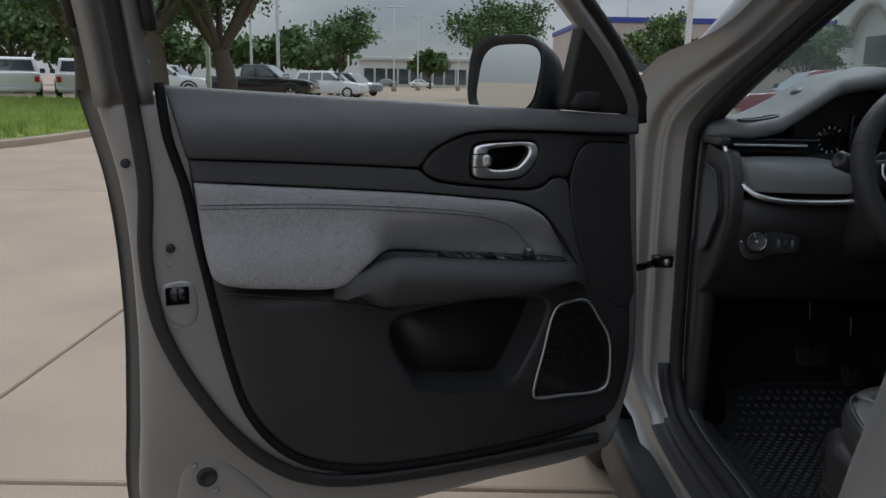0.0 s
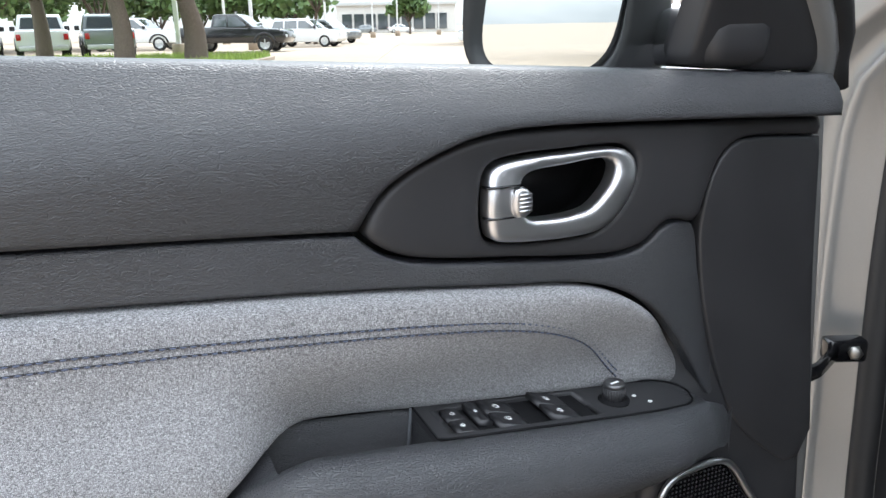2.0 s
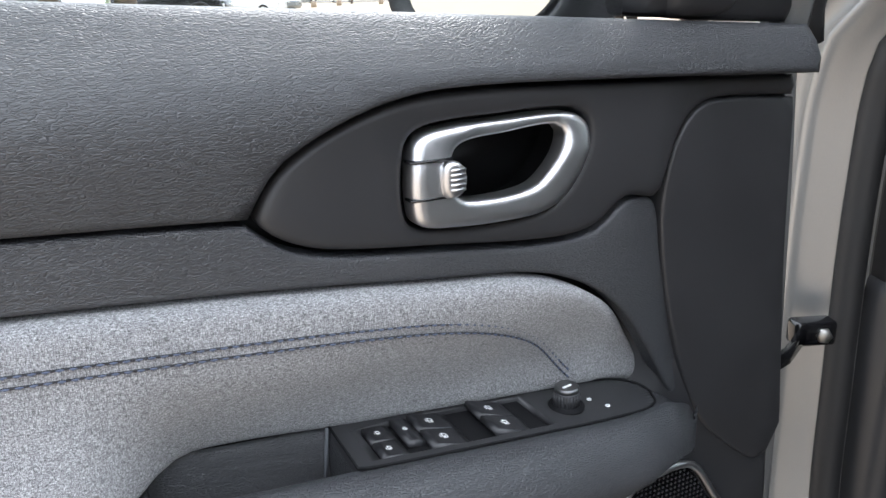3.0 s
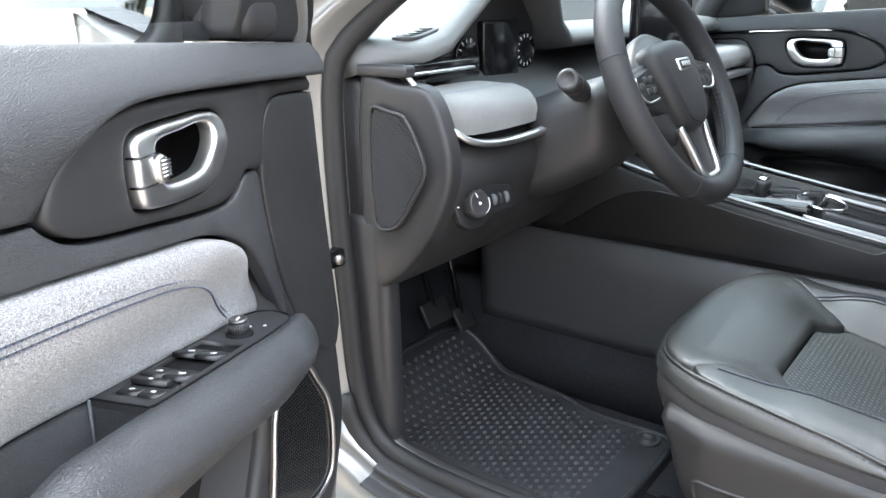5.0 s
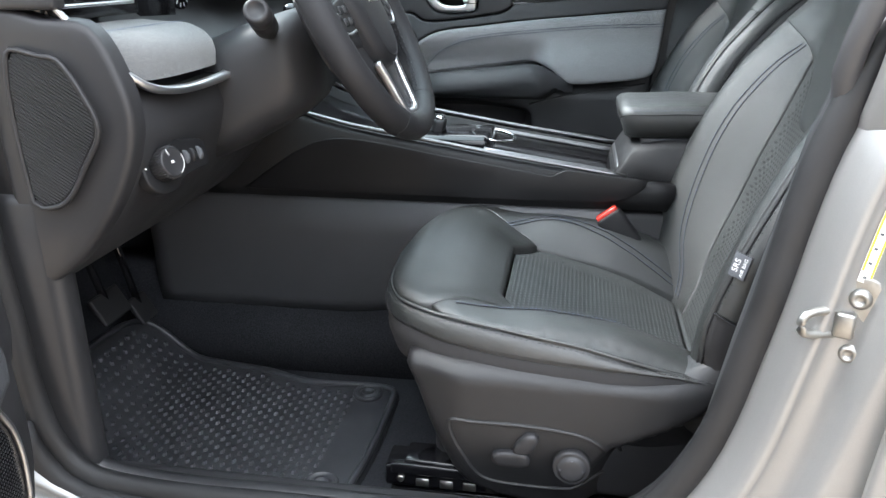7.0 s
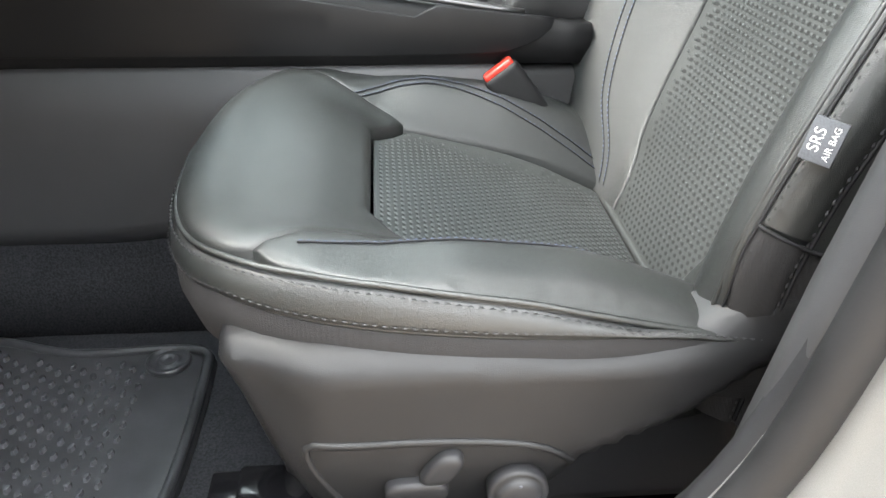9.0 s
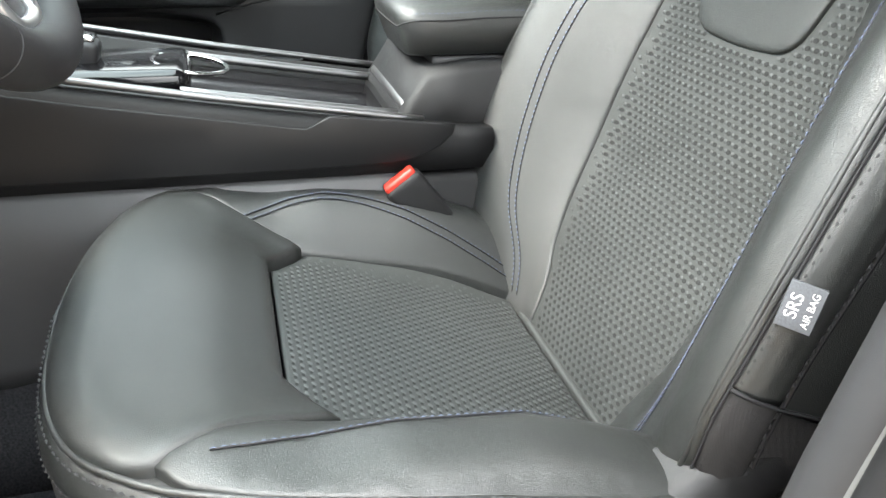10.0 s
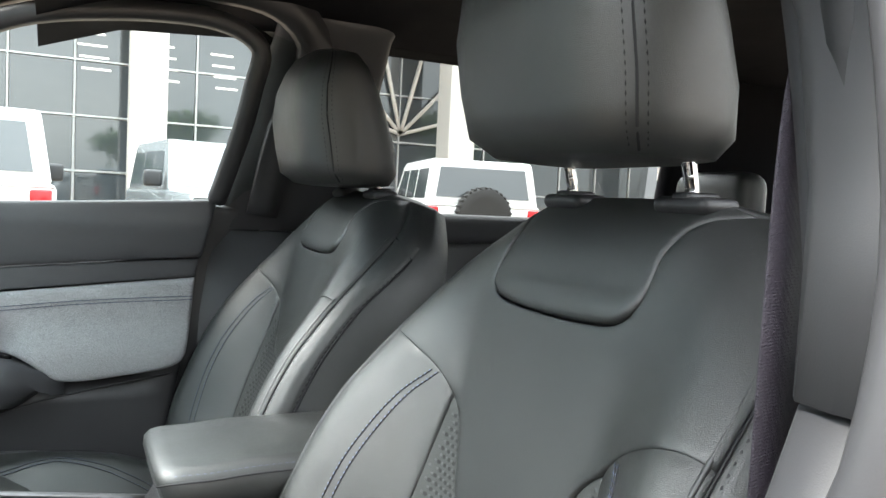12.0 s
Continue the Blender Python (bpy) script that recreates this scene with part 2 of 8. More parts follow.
BLACK_PAINT = material("black_car_paint", (0.012, 0.012, 0.014), 0.18, coat=0.7, mottle=0.05, mottle_size=1)
RED_PAINT = material("dark_red_car_paint", (0.20, 0.012, 0.018), 0.2, coat=0.7, mottle=0.05, mottle_size=1)
GREY_PAINT = material("grey_car_paint", (0.22, 0.24, 0.25), 0.25, 0.3, coat=0.6, mottle=0.05, mottle_size=1)
TYRE = material("tyre_rubber", (0.018, 0.018, 0.018), 0.75, bump=0.4, bump_size=0.02)
LAMP_RED = material("red_lamp_lens", (0.45, 0.012, 0.015), 0.12, mottle=0.05)
STUCCO = material("pale_stucco", (0.62, 0.60, 0.57), 0.9, grain=0.06, grain_size=0.05, mottle=0.06, mottle_size=3, bump=0.2, bump_size=0.03)
TAN_STUCCO = material("tan_stucco", (0.42, 0.37, 0.33), 0.9, grain=0.06, grain_size=0.05, mottle=0.08, mottle_size=3)
BLUE_BAND = material("blue_fascia", (0.03, 0.06, 0.28), 0.5, mottle=0.05, mottle_size=2)
FRAME_METAL = material("aluminium_mullion", (0.55, 0.56, 0.56), 0.4, 0.6, mottle=0.05)
DARK_WINDOW = material("dark_shop_glass", (0.055, 0.065, 0.072), 0.04, mottle=0.1, mottle_size=2, spec=1.0, coat=1.0)
POLE_PAINT = material("white_pole_paint", (0.65, 0.66, 0.66), 0.5, mottle=0.08, mottle_size=0.6)

# ---- building tools ----
PLACE = {}


def thing(name, m, label, category, group="", kind=""):
    ob = new(name)
    ob.matrix_world = m
    ob.empty_display_size = 0.1
    PLACE[ob] = m.copy()
    return tagged(ob, label, category, group, kind)


def part(name, bm, mat, parent=None, label="", local=True, smooth=True):
    """One bmesh as one mesh object; local: its coordinates are those of the top-level thing."""
    me = bpy.data.meshes.new(name)
    bm.to_mesh(me)
    bm.free()
    me.materials.append(mat)
    if smooth:
        me.polygons.foreach_set("use_smooth", [True] * len(me.polygons))
    ob = new(name, me)
    if parent:
        ob.parent = parent
        PLACE[ob] = PLACE[parent]
        if not local:
            me.transform(PLACE[parent].inverted())
    else:
        PLACE[ob] = Matrix()
    if label:
        ob["label"] = label
    return ob


def creased(bm, degrees=35):
    for e in bm.edges:
        if len(e.link_faces) == 2:
            e.smooth = e.calc_face_angle(0) < radians(degrees)
    return bm


def box(bm, lo, hi, bevel=0.0, seg=2, m=None):
    """A box between two corners, with rounded edges, added to bm."""
    part_bm = bmesh.new()
    bmesh.ops.create_cube(part_bm, size=1)
    size = [max(1e-5, b - a) for a, b in zip(lo, hi)]
    for v in part_bm.verts:
        v.co = Vector([(a + b) / 2 + c * s for a, b, c, s in zip(lo, hi, v.co, size)])
    if bevel:
        bmesh.ops.bevel(part_bm, geom=part_bm.edges[:], offset=min(bevel, min(size) * 0.49), segments=seg, profile=0.5, affect="EDGES")
    if m:
        part_bm.transform(m)
    return merge(bm, part_bm)


def merge(bm, other):
    me = bpy.data.meshes.new("scratch")
    other.to_mesh(me)
    other.free()
    bm.from_mesh(me)
    bpy.data.meshes.remove(me)
    return bm


def turned(bm, profile, m=None, n=24, arc=2 * math.pi):
    """A shape turned round local z from (radius, height) pairs."""
    rows = []
    m = m or Matrix()
    full = abs(arc - 2 * math.pi) < 1e-6
    for r, z in profile:
        rows.append([bm.verts.new(m @ Vector((r * math.cos(arc * k / n), r * math.sin(arc * k / n), z))) for k in range(n if full else n + 1)])
    for a, b in zip(rows, rows[1:]):
        for k in range(len(a) if full else len(a) - 1):
            j = (k + 1) % len(a)
            bm.faces.new((a[k], a[j], b[j], b[k]))
    for row, flip in ((rows[0], True), (rows[-1], False)):
        if full and len(row) > 2:
            bm.faces.new(row[::-1] if flip else row)
    return bm


def curve(pts, step=0.01, closed=True, sharp=()):
    """Points along a smooth line through pts (tuples of 2 or 3); at the indices in sharp it turns a corner."""
    p = [np.array(q, float) for q in pts]
    n = len(p)
    out = []
    for i in range(n if closed else n - 1):
        a, b = p[i], p[(i + 1) % n]
        before = p[i - 1] if (closed or i) else a
        after = p[(i + 2) % n] if (closed or i < n - 2) else b
        if i in sharp:
            before = a
        if (i + 1) % n in sharp:
            after = b
        k = max(1, int(np.linalg.norm(b - a) / step + 0.5))
        chord = np.linalg.norm(b - a)
        ta = (b - before) / max(np.linalg.norm(b - a) + np.linalg.norm(a - before), 1e-9) * chord
        tb = (after - a) / max(np.linalg.norm(b - a) + np.linalg.norm(after - b), 1e-9) * chord
        for j in range(k):
            s = j / k
            out.append((2 * s ** 3 - 3 * s ** 2 + 1) * a + (s ** 3 - 2 * s ** 2 + s) * ta + (3 * s ** 2 - 2 * s ** 3) * b + (s ** 3 - s ** 2) * tb)
    if not closed:
        out.append(p[-1])
    return out


def edge_distance(q, loop):
    """Distance of each point of q to the closed line loop, and whether it lies inside."""
    a, b = loop, np.roll(loop, -1, axis=0)
    d = b - a
    best = np.full(len(q), 1e9)
    inside = np.zeros(len(q), bool)
    for (ax, ay), (dx, dy) in zip(a, d):
        t = np.clip(((q[:, 0] - ax) * dx + (q[:, 1] - ay) * dy) / max(dx * dx + dy * dy, 1e-12), 0, 1)
        best = np.minimum(best, np.hypot(q[:, 0] - ax - t * dx, q[:, 1] - ay - t * dy))
        if dy:
            cross = (ay <= q[:, 1]) != (ay + dy <= q[:, 1])
            inside ^= cross & (q[:, 0] < ax + (q[:, 1] - ay) * dx / dy)
    return best, inside


from mathutils.geometry import delaunay_2d_cdt


def pillow(outline, place, r=0.005, spacing=0.02, relief=None, skirt=0.01, bm=None, holes=()):
    """A padded or moulded panel: the closed outline (u, v), filled, its edge rounded off over r, raised by relief(u, v), and laid
    into space by place(u, v, height); skirt: how far its rim goes down."""
    loops = [np.array(outline)] + [np.array(h) for h in holes]
    ends = [e for lp in loops for e in (lp,)]
    pts, edges, base = [], [], 0
    for lp in ends:
        pts += [Vector(map(float, q)) for q in lp]
        edges += [(base + k, base + (k + 1) % len(lp)) for k in range(len(lp))]
        base += len(lp)
    def measure_edge(q):
        d, ins = edge_distance(q, loops[0])
        for lp in loops[1:]:
            dh, ih = edge_distance(q, lp)
            d, ins = np.minimum(d, dh), ins & ~ih
        return d, ins
    ring_end = 0
    for lp in loops:
        t = np.roll(lp, -1, axis=0) - np.roll(lp, 1, axis=0)
        nrm = np.stack([-t[:, 1], t[:, 0]], 1) / np.maximum(np.linalg.norm(t, axis=1), 1e-9)[:, None]
        for s in (0.12, 0.4, 1.0):
            for side in (1, -1):
                q = lp + nrm * side * s * r
                d, ins = measure_edge(q)
                pts += [Vector(map(float, v)) for v, dd, k in zip(q, d, ins) if k and dd > s * r * 0.93]
    lo, hi = loops[0].min(0), loops[0].max(0)
    gx, gy = np.meshgrid(np.arange(lo[0], hi[0], spacing), np.arange(lo[1], hi[1], spacing * 0.866))
    gx = gx + (np.arange(gx.shape[0])[:, None] % 2) * spacing * 0.5
    q = np.stack([gx.ravel(), gy.ravel()], 1)
    d, ins = measure_edge(q)
    pts += [Vector(map(float, v)) for v, dd, k in zip(q, d, ins) if k and dd > r + spacing * 0.35]
    verts, _, faces, _, _, _ = delaunay_2d_cdt(pts, edges, [], 1, 1e-6)
    q = np.array([tuple(v) for v in verts])
    d, _ = measure_edge(q)
    cents = np.array([q[list(f)].mean(0) for f in faces])
    _, keep = measure_edge(cents)
    s = 1 - np.minimum(d, r) / max(r, 1e-9)
    drop = r * (np.sqrt(np.maximum(0, 1 - s * s)) - 1)
    bm = bm or bmesh.new()
    made = [bm.verts.new(place(float(a), float(b), float(h) + (relief(a, b) if relief else 0.0))) for (a, b), h in zip(q, drop)]
    for f, k in zip(faces, keep):
        if k:
            try:
                bm.faces.new([made[i] for i in f])
            except ValueError:
                pass
    if skirt:
        lower = {}
        index = {v: i for i, v in enumerate(made)}
        for e in list(bm.edges):
            if len(e.link_faces) == 1 and e.verts[0] in index and e.verts[1] in index:
                for v in e.verts:
                    if v not in lower:
                        a, b = q[index[v]]
                        lower[v] = bm.verts.new(place(float(a), float(b), -r - skirt + (relief(a, b) if relief else 0.0)))
                loop = e.link_loops[0]
                v0, v1 = loop.vert, loop.link_loop_next.vert
                bm.faces.new((v1, v0, lower[v0], lower[v1]))
    return bm


def sweep(path, profile, up=(0, 0, 1), closed=False, bm=None, scale=None):
    """A profile (sideways, upwards) carried along a line of points."""
    bm = bm or bmesh.new()
    p = [Vector(tuple(map(float, q))) for q in path]
    up = Vector(up)
    rows = []
    n = len(p)
    for i, q in enumerate(p):
        t = (p[(i + 1) % n] - p[i - 1]) if closed or 0 < i < n - 1 else (p[1] - p[0] if i == 0 else p[-1] - p[-2])
        t.normalize()
        side = t.cross(up)
        if side.length < 1e-4:
            side = t.cross(Vector((1, 0, 0)))
        side.normalize()
        top = side.cross(t)
        k = scale(i / max(1, n - 1)) if scale else 1.0
        rows.append([bm.verts.new(q + side * a * k + top * b * k) for a, b in profile])
    m = len(profile)
    for i in range(n if closed else n - 1):
        a, b = rows[i], rows[(i + 1) % n]
        for j in range(m):
            bm.faces.new((a[j], a[(j + 1) % m], b[(j + 1) % m], b[j]))
    if not closed:
        bm.faces.new(rows[0])
        bm.faces.new(rows[-1][::-1])
    bmesh.ops.recalc_face_normals(bm, faces=bm.faces[:])
    return bm


def ring(r, n=8, squash=1.0):
    return [(r * math.cos(2 * math.pi * k / n), r * squash * math.sin(2 * math.pi * k / n)) for k in range(n)]


def slab(bm, outline, lo, hi, place, bevel=0.0):
    """A straight-sided plate: outline (u, v) between heights lo and hi."""
    other = bmesh.new()
    a = [other.verts.new(place(u, v, hi)) for u, v in outline]
    b = [other.verts.new(place(u, v, lo)) for u, v in outline]
    other.faces.new(a)
    other.faces.new(b[::-1])
    n = len(a)
    for k in range(n):
        other.faces.new((a[k], b[k], b[(k + 1) % n], a[(k + 1) % n]))
    bmesh.ops.recalc_face_normals(other, faces=other.faces[:])
    if bevel:
        bmesh.ops.bevel(other, geom=[e for e in other.edges if e.calc_face_angle(0) > 0.5], offset=bevel, segments=2, profile=0.5, affect="EDGES")
    return merge(bm, other)


def loft(rows, bm=None, closed=True, cap=True):
    """Skin over rows of points of equal count."""
    bm = bm or bmesh.new()
    made = [[bm.verts.new(q) for q in row] for row in rows]
    for a, b in zip(made, made[1:]):
        n = len(a)
        for k in range(n if closed else n - 1):
            bm.faces.new((a[k], a[(k + 1) % n], b[(k + 1) % n], b[k]))
    if cap and closed:
        bm.faces.new(made[0][::-1])
        bm.faces.new(made[-1])
    bmesh.ops.recalc_face_normals(bm, faces=bm.faces[:])
    return bm


def stitches(path, length=0.0050, gap=0.0016, thick=0.0008, up=(0, 0, 1), bm=None):
    """A row of short thread stitches along a line of points."""
    bm = bm or bmesh.new()
    p = np.array([tuple(q) for q in path])
    run = np.concatenate([[0], np.cumsum(np.linalg.norm(np.diff(p, axis=0), axis=1))])
    at = 0.0
    while at + length < run[-1]:
        a, b = [Vector([np.interp(s, run, p[:, k]) for k in range(3)]) for s in (at, at + length)]
        t = (b - a).normalized()
        u = Vector(up)
        side = t.cross(u).normalized()
        top = side.cross(t)
        mid = (a + b) / 2 + top * thick * 0.6
        v = [bm.verts.new(a - top * thick * 0.4), bm.verts.new(b - top * thick * 0.4)]
        ringv = [bm.verts.new(mid + side * thick * x + top * thick * y) for x, y in ((1, 0), (0, 0.8), (-1, 0))]
        for k in range(2):
            bm.faces.new((v[0], ringv[k], ringv[k + 1]))
            bm.faces.new((v[1], ringv[k + 1], ringv[k]))
        at += length + gap
    return bm


def blend(x, a, b):
    t = min(1.0, max(0.0, (x - a) / (b - a)))
    return t * t * (3 - 2 * t)


def along(x, table):
    return float(np.interp(x, [a for a, _ in table], [b for _, b in table]))

# ---- the car: setting out ----
SX, MID, PX = 0.975, 1.362, 1.749          # middle lines of driver's seat, car and passenger seat
FLOOR_Z = 0.29

OPENING = [(1.73, 0.425), (1.40, 0.415), (1.10, 0.42), (0.99, 0.45), (0.91, 0.57), (0.865, 0.75), (0.826, 0.95), (0.750, 1.15), (0.695, 1.35), (0.69, 1.47),
           (0.84, 1.525), (1.05, 1.53), (1.25, 1.46), (1.50, 1.325), (1.73, 1.175), (1.80, 1.10), (1.815, 0.95), (1.805, 0.70), (1.785, 0.50)]


def side_x(z, y=1.5):
    """How far out the driver's side stands at a height; a little further out at the rear pillar."""
    return 0.60 - 0.018 * blend(y, 1.1, 0.85) + max(0.0, z - 1.1) * 0.42 + max(0.0, 0.5 - z) * 0.1


def offset_loop(loop, d):
    p = np.array(loop)
    t = np.roll(p, -1, axis=0) - np.roll(p, 1, axis=0)
    nrm = np.stack([t[:, 1], -t[:, 0]], 1) / np.linalg.norm(t, axis=1)[:, None]
    area = 0.5 * np.sum(p[:, 0] * np.roll(p[:, 1], -1) - np.roll(p[:, 0], -1) * p[:, 1])
    return p + nrm * d * (1 if area > 0 else -1)


opening = curve(OPENING, 0.03)


# section of the painted surround: (distance from the opening, inwards); a flat face, a sunken band, a ridge, the outer skin
JAMB = ((0.06, 0.058), (0.03, 0.042), (0.010, 0.022), (0.0, 0.005), (0.012, -0.010), (0.026, -0.042), (0.034, -0.060), (0.040, -0.068), (0.046, -0.0705), (0.050, -0.068), (0.055, -0.0655), (0.066, -0.0665), (0.078, -0.071),
        (0.084, -0.080), (0.089, -0.094), (0.094, -0.102), (0.10, -0.105), (0.14, -0.11), (0.19, -0.12), (0.21, -0.135))


def jamb(name, parent, mirror=False):
    """Painted body surround of a front door opening, with its step."""
    rows = []
    for d, dx in JAMB:
        row = []
        for (y, z), (yo, zo) in zip(offset_loop(opening, d), opening):
            k = 0.72 * blend(zo, 1.04, 1.30) * (1 - 0.5 * blend(yo, 1.1, 0.85)) + 0.55 * blend(zo, 0.50, 0.43) * blend(yo, 0.95, 1.05)
            y, z = y + (yo - y) * k, z + (zo - z) * k
            x = side_x(zo, yo) + dx * (1 - 0.4 * k) * (1 - 0.8 * blend(zo, 0.97, 1.08) * blend(yo, 1.0, 0.88))
            row.append((2 * MID - x if mirror else x, y, z))
        rows.append(row)
    if not mirror:
        low = [i for i, (y, z) in enumerate(opening) if z < 0.445 and 1.03 < y < 1.735]
        part("sill_step", loft([[(r[i][0] - 0.002, r[i][1], r[i][2] + 0.003) for i in low] for r in rows[4:17]], closed=False), HARD_TRIM, parent, "black plastic sill step")
    return part(name, loft(rows, cap=False), SILVER, parent)


car = thing("car_body", Matrix(), "silver compact crossover body with the front door standing open", "car")
jamb("door_jamb", car)
jamb("door_jamb", car, True)
seal_path = [(side_x(z, y) - 0.006, y, z) for y, z in offset_loop(opening, 0.006)]
part("door_seal", sweep([(x - 0.006, y, z) for x, y, z in seal_path], ring(0.019, 12, 0.85), up=(1, 0, 0), closed=True), RUBBER, car, "black rubber door seal")
inner_lip = [(side_x(z, y) + 0.020, y, z) for y, z in offset_loop(opening, 0.012)]
part("seal_lip", sweep(inner_lip, ring(0.012, 8, 1.4), up=(1, 0, 0), closed=True), HARD_TRIM, car)
low_lip = [(side_x(z, y) - 0.034, y, z) for y, z in offset_loop(opening, 0.026)]
low_lip = [q for q in low_lip[-4:] + low_lip[:26] if q[2] < 0.66 and q[1] > 1.12]
part("sill_seal", sweep(sorted(low_lip, key=lambda q: q[1]), ring(0.022, 10, 0.8), up=(1, 0, 0)), RUBBER, car)
part("door_seal", sweep([(2 * MID - x, y, z) for x, y, z in seal_path], ring(0.016, 8, 0.8), up=(1, 0, 0), closed=True), RUBBER, car)

# outer skin: front wing, rear door, rocker cladding, roof, tail
bm = bmesh.new()
box(bm, (0.44, 1.97, 0.62), (0.50, 3.0, 1.08), 0.03, 3)
part("front_wing", bm, SILVER, car)
REAR_EDGE = [(0.40, 0.775), (0.60, 0.775), (0.765, 0.760), (0.845, 0.735), (0.965, 0.700), (1.12, 0.655)]
rows = []
for z in np.linspace(0.40, 1.12, 13):
    y = along(z, REAR_EDGE)
    x = 0.43 + 0.02 * abs(z - 0.8)
    rows.append([(x, -0.50, z), (x, y - 0.03, z), (x + 0.002, y - 0.006, z), (x + 0.008, y, z), (x + 0.02, y - 0.002, z), (x + 0.05, y - 0.14, z), (x + 0.06, -0.50, z)])
part("rear_door", loft(rows), SILVER, car)
bm = bmesh.new()
box(bm, (0.44, 0.55, 0.20), (0.62, 1.92, 0.335), 0.03, 3)
part("rocker_cladding", bm, HARD_TRIM, car)
bm = bmesh.new()
box(bm, (0.45, 1.93, 0.22), (0.56, 2.04, 0.66), 0.02, 3)
part("arch_liner", bm, RUBBER, car)
bm = bmesh.new()
box(bm, (2.18, -0.50, 0.30), (2.27, 3.0, 1.08), 0.03, 3)
part("side_panel", bm, SILVER, car)
rows = []
for y, z0, z1, inset in ((3.02, 0.34, 0.94, 0.0), (3.16, 0.30, 0.90, 0.03), (3.27, 0.32, 0.82, 0.09), (3.31, 0.36, 0.74, 0.16)):
    rows.append([(0.46 + inset, y, z0), (0.46 + inset, y, z1), (0.60 + inset, y, z1 + 0.05), (MID, y, z1 + 0.07), (2.124 - inset, y, z1 + 0.05), (2.264 - inset, y, z1), (2.264 - inset, y, z0)])
part("front_bumper", loft(rows), SILVER, car)
for s in (0, 1):
    rows = []
    for y, out, z1 in ((-0.49, 0.0, 1.12), (-0.85, 0.005, 1.13), (-1.15, 0.03, 1.13), (-1.30, 0.08, 1.10), (-1.36, 0.16, 1.04)):
        rows.append([(2 * MID - x if s else x, y, z) for x, z in ((0.455 + out, 0.34), (0.435 + out, 0.70), (0.45 + out, z1 - 0.06), (0.49 + out, z1), (0.53 + out, z1), (0.53 + out, 0.34))])
    part("rear_quarter", loft(rows), SILVER, car)
bm = bmesh.new()
loft([[(0.68, -1.30, 1.14), (MID, -1.34, 1.14), (2.04, -1.30, 1.14)], [(0.82, -1.16, 1.57), (MID, -1.20, 1.59), (1.90, -1.16, 1.57)]], bm, closed=False)
part("rear_window", bm, TINTED, car).visible_shadow = False
bm = bmesh.new()
box(bm, (0.50, 2.20, 0.98), (2.22, 3.15, 1.07), 0.04, 3)
part("bonnet", bm, SILVER, car)
bm = bmesh.new()
box(bm, (0.62, -1.2, 1.595), (2.10, 1.10, 1.64), 0.02, 3)
part("roof", bm, SILVER, car)
bm = bmesh.new()
rows = []
for y, drop in ((-1.15, 0.05), (-0.9, 0.01), (0.0, 0.0), (0.7, 0.0), (1.0, 0.02), (1.14, 0.07)):
    rows.append([(MID + x, y, 1.575 - drop - 0.07 * (abs(x) / 0.64) ** 4) for x in np.linspace(-0.64, 0.64, 13)])
part("headliner", loft(rows, bm, closed=False), HEADLINER, car, "dark headliner")
bm = bmesh.new()
box(bm, (0.55, -1.3, 0.20), (2.15, 2.4, FLOOR_Z - 0.012), 0.01)
part("carpet", bm, CARPET, car, "black floor carpet")
bm = bmesh.new()
loft([[(x, 1.95, FLOOR_Z - 0.02), (x, 2.14, 0.55), (x, 2.2, 1.02), (x, 2.26, 1.02), (x, 2.26, FLOOR_Z - 0.02)] for x in (0.60, 2.12)], bm)
part("firewall", bm, CARPET, car)
bm = bmesh.new()
box(bm, (0.55, -1.35, 0.25), (2.18, -1.25, 1.15), 0.03)
part("tailgate", bm, HARD_TRIM, car)
for s in (0, 1):
    bm = bmesh.new()
    lo, hi = ((0.585, 1.02, 0.30), (0.672, 1.75, 0.408)) if not s else ((2.03, 1.02, 0.30), (2.14, 1.75, 0.418))
    box(bm, lo, hi, 0.02, 3)
    part("sill_trim", bm, HARD_TRIM, car, "black sill scuff plate")
# kick panel beside the pedals
bm = bmesh.new()
box(bm, (0.605, 1.74, 0.30), (0.655, 2.1, 0.85), 0.02, 3)
part("kick_panel", bm, HARD_TRIM, car)


def pillar(name, parent, rows, mat=HARD_TRIM, label=""):
    """A moulded pillar: rows of (x0, x1, y0, y1, z)."""
    out = []
    for x0, x1, y0, y1, z in rows:
        cx, cy, hx, hy = (x0 + x1) / 2, (y0 + y1) / 2, (x1 - x0) / 2, (y1 - y0) / 2
        out.append([(cx + hx * np.sign(math.cos(a)) * abs(math.cos(a)) ** 0.5, cy + hy * np.sign(math.sin(a)) * abs(math.sin(a)) ** 0.5, z)
                    for a in np.linspace(0, 2 * math.pi, 20, endpoint=False)])
    return part(name, loft(out), mat, parent, label)


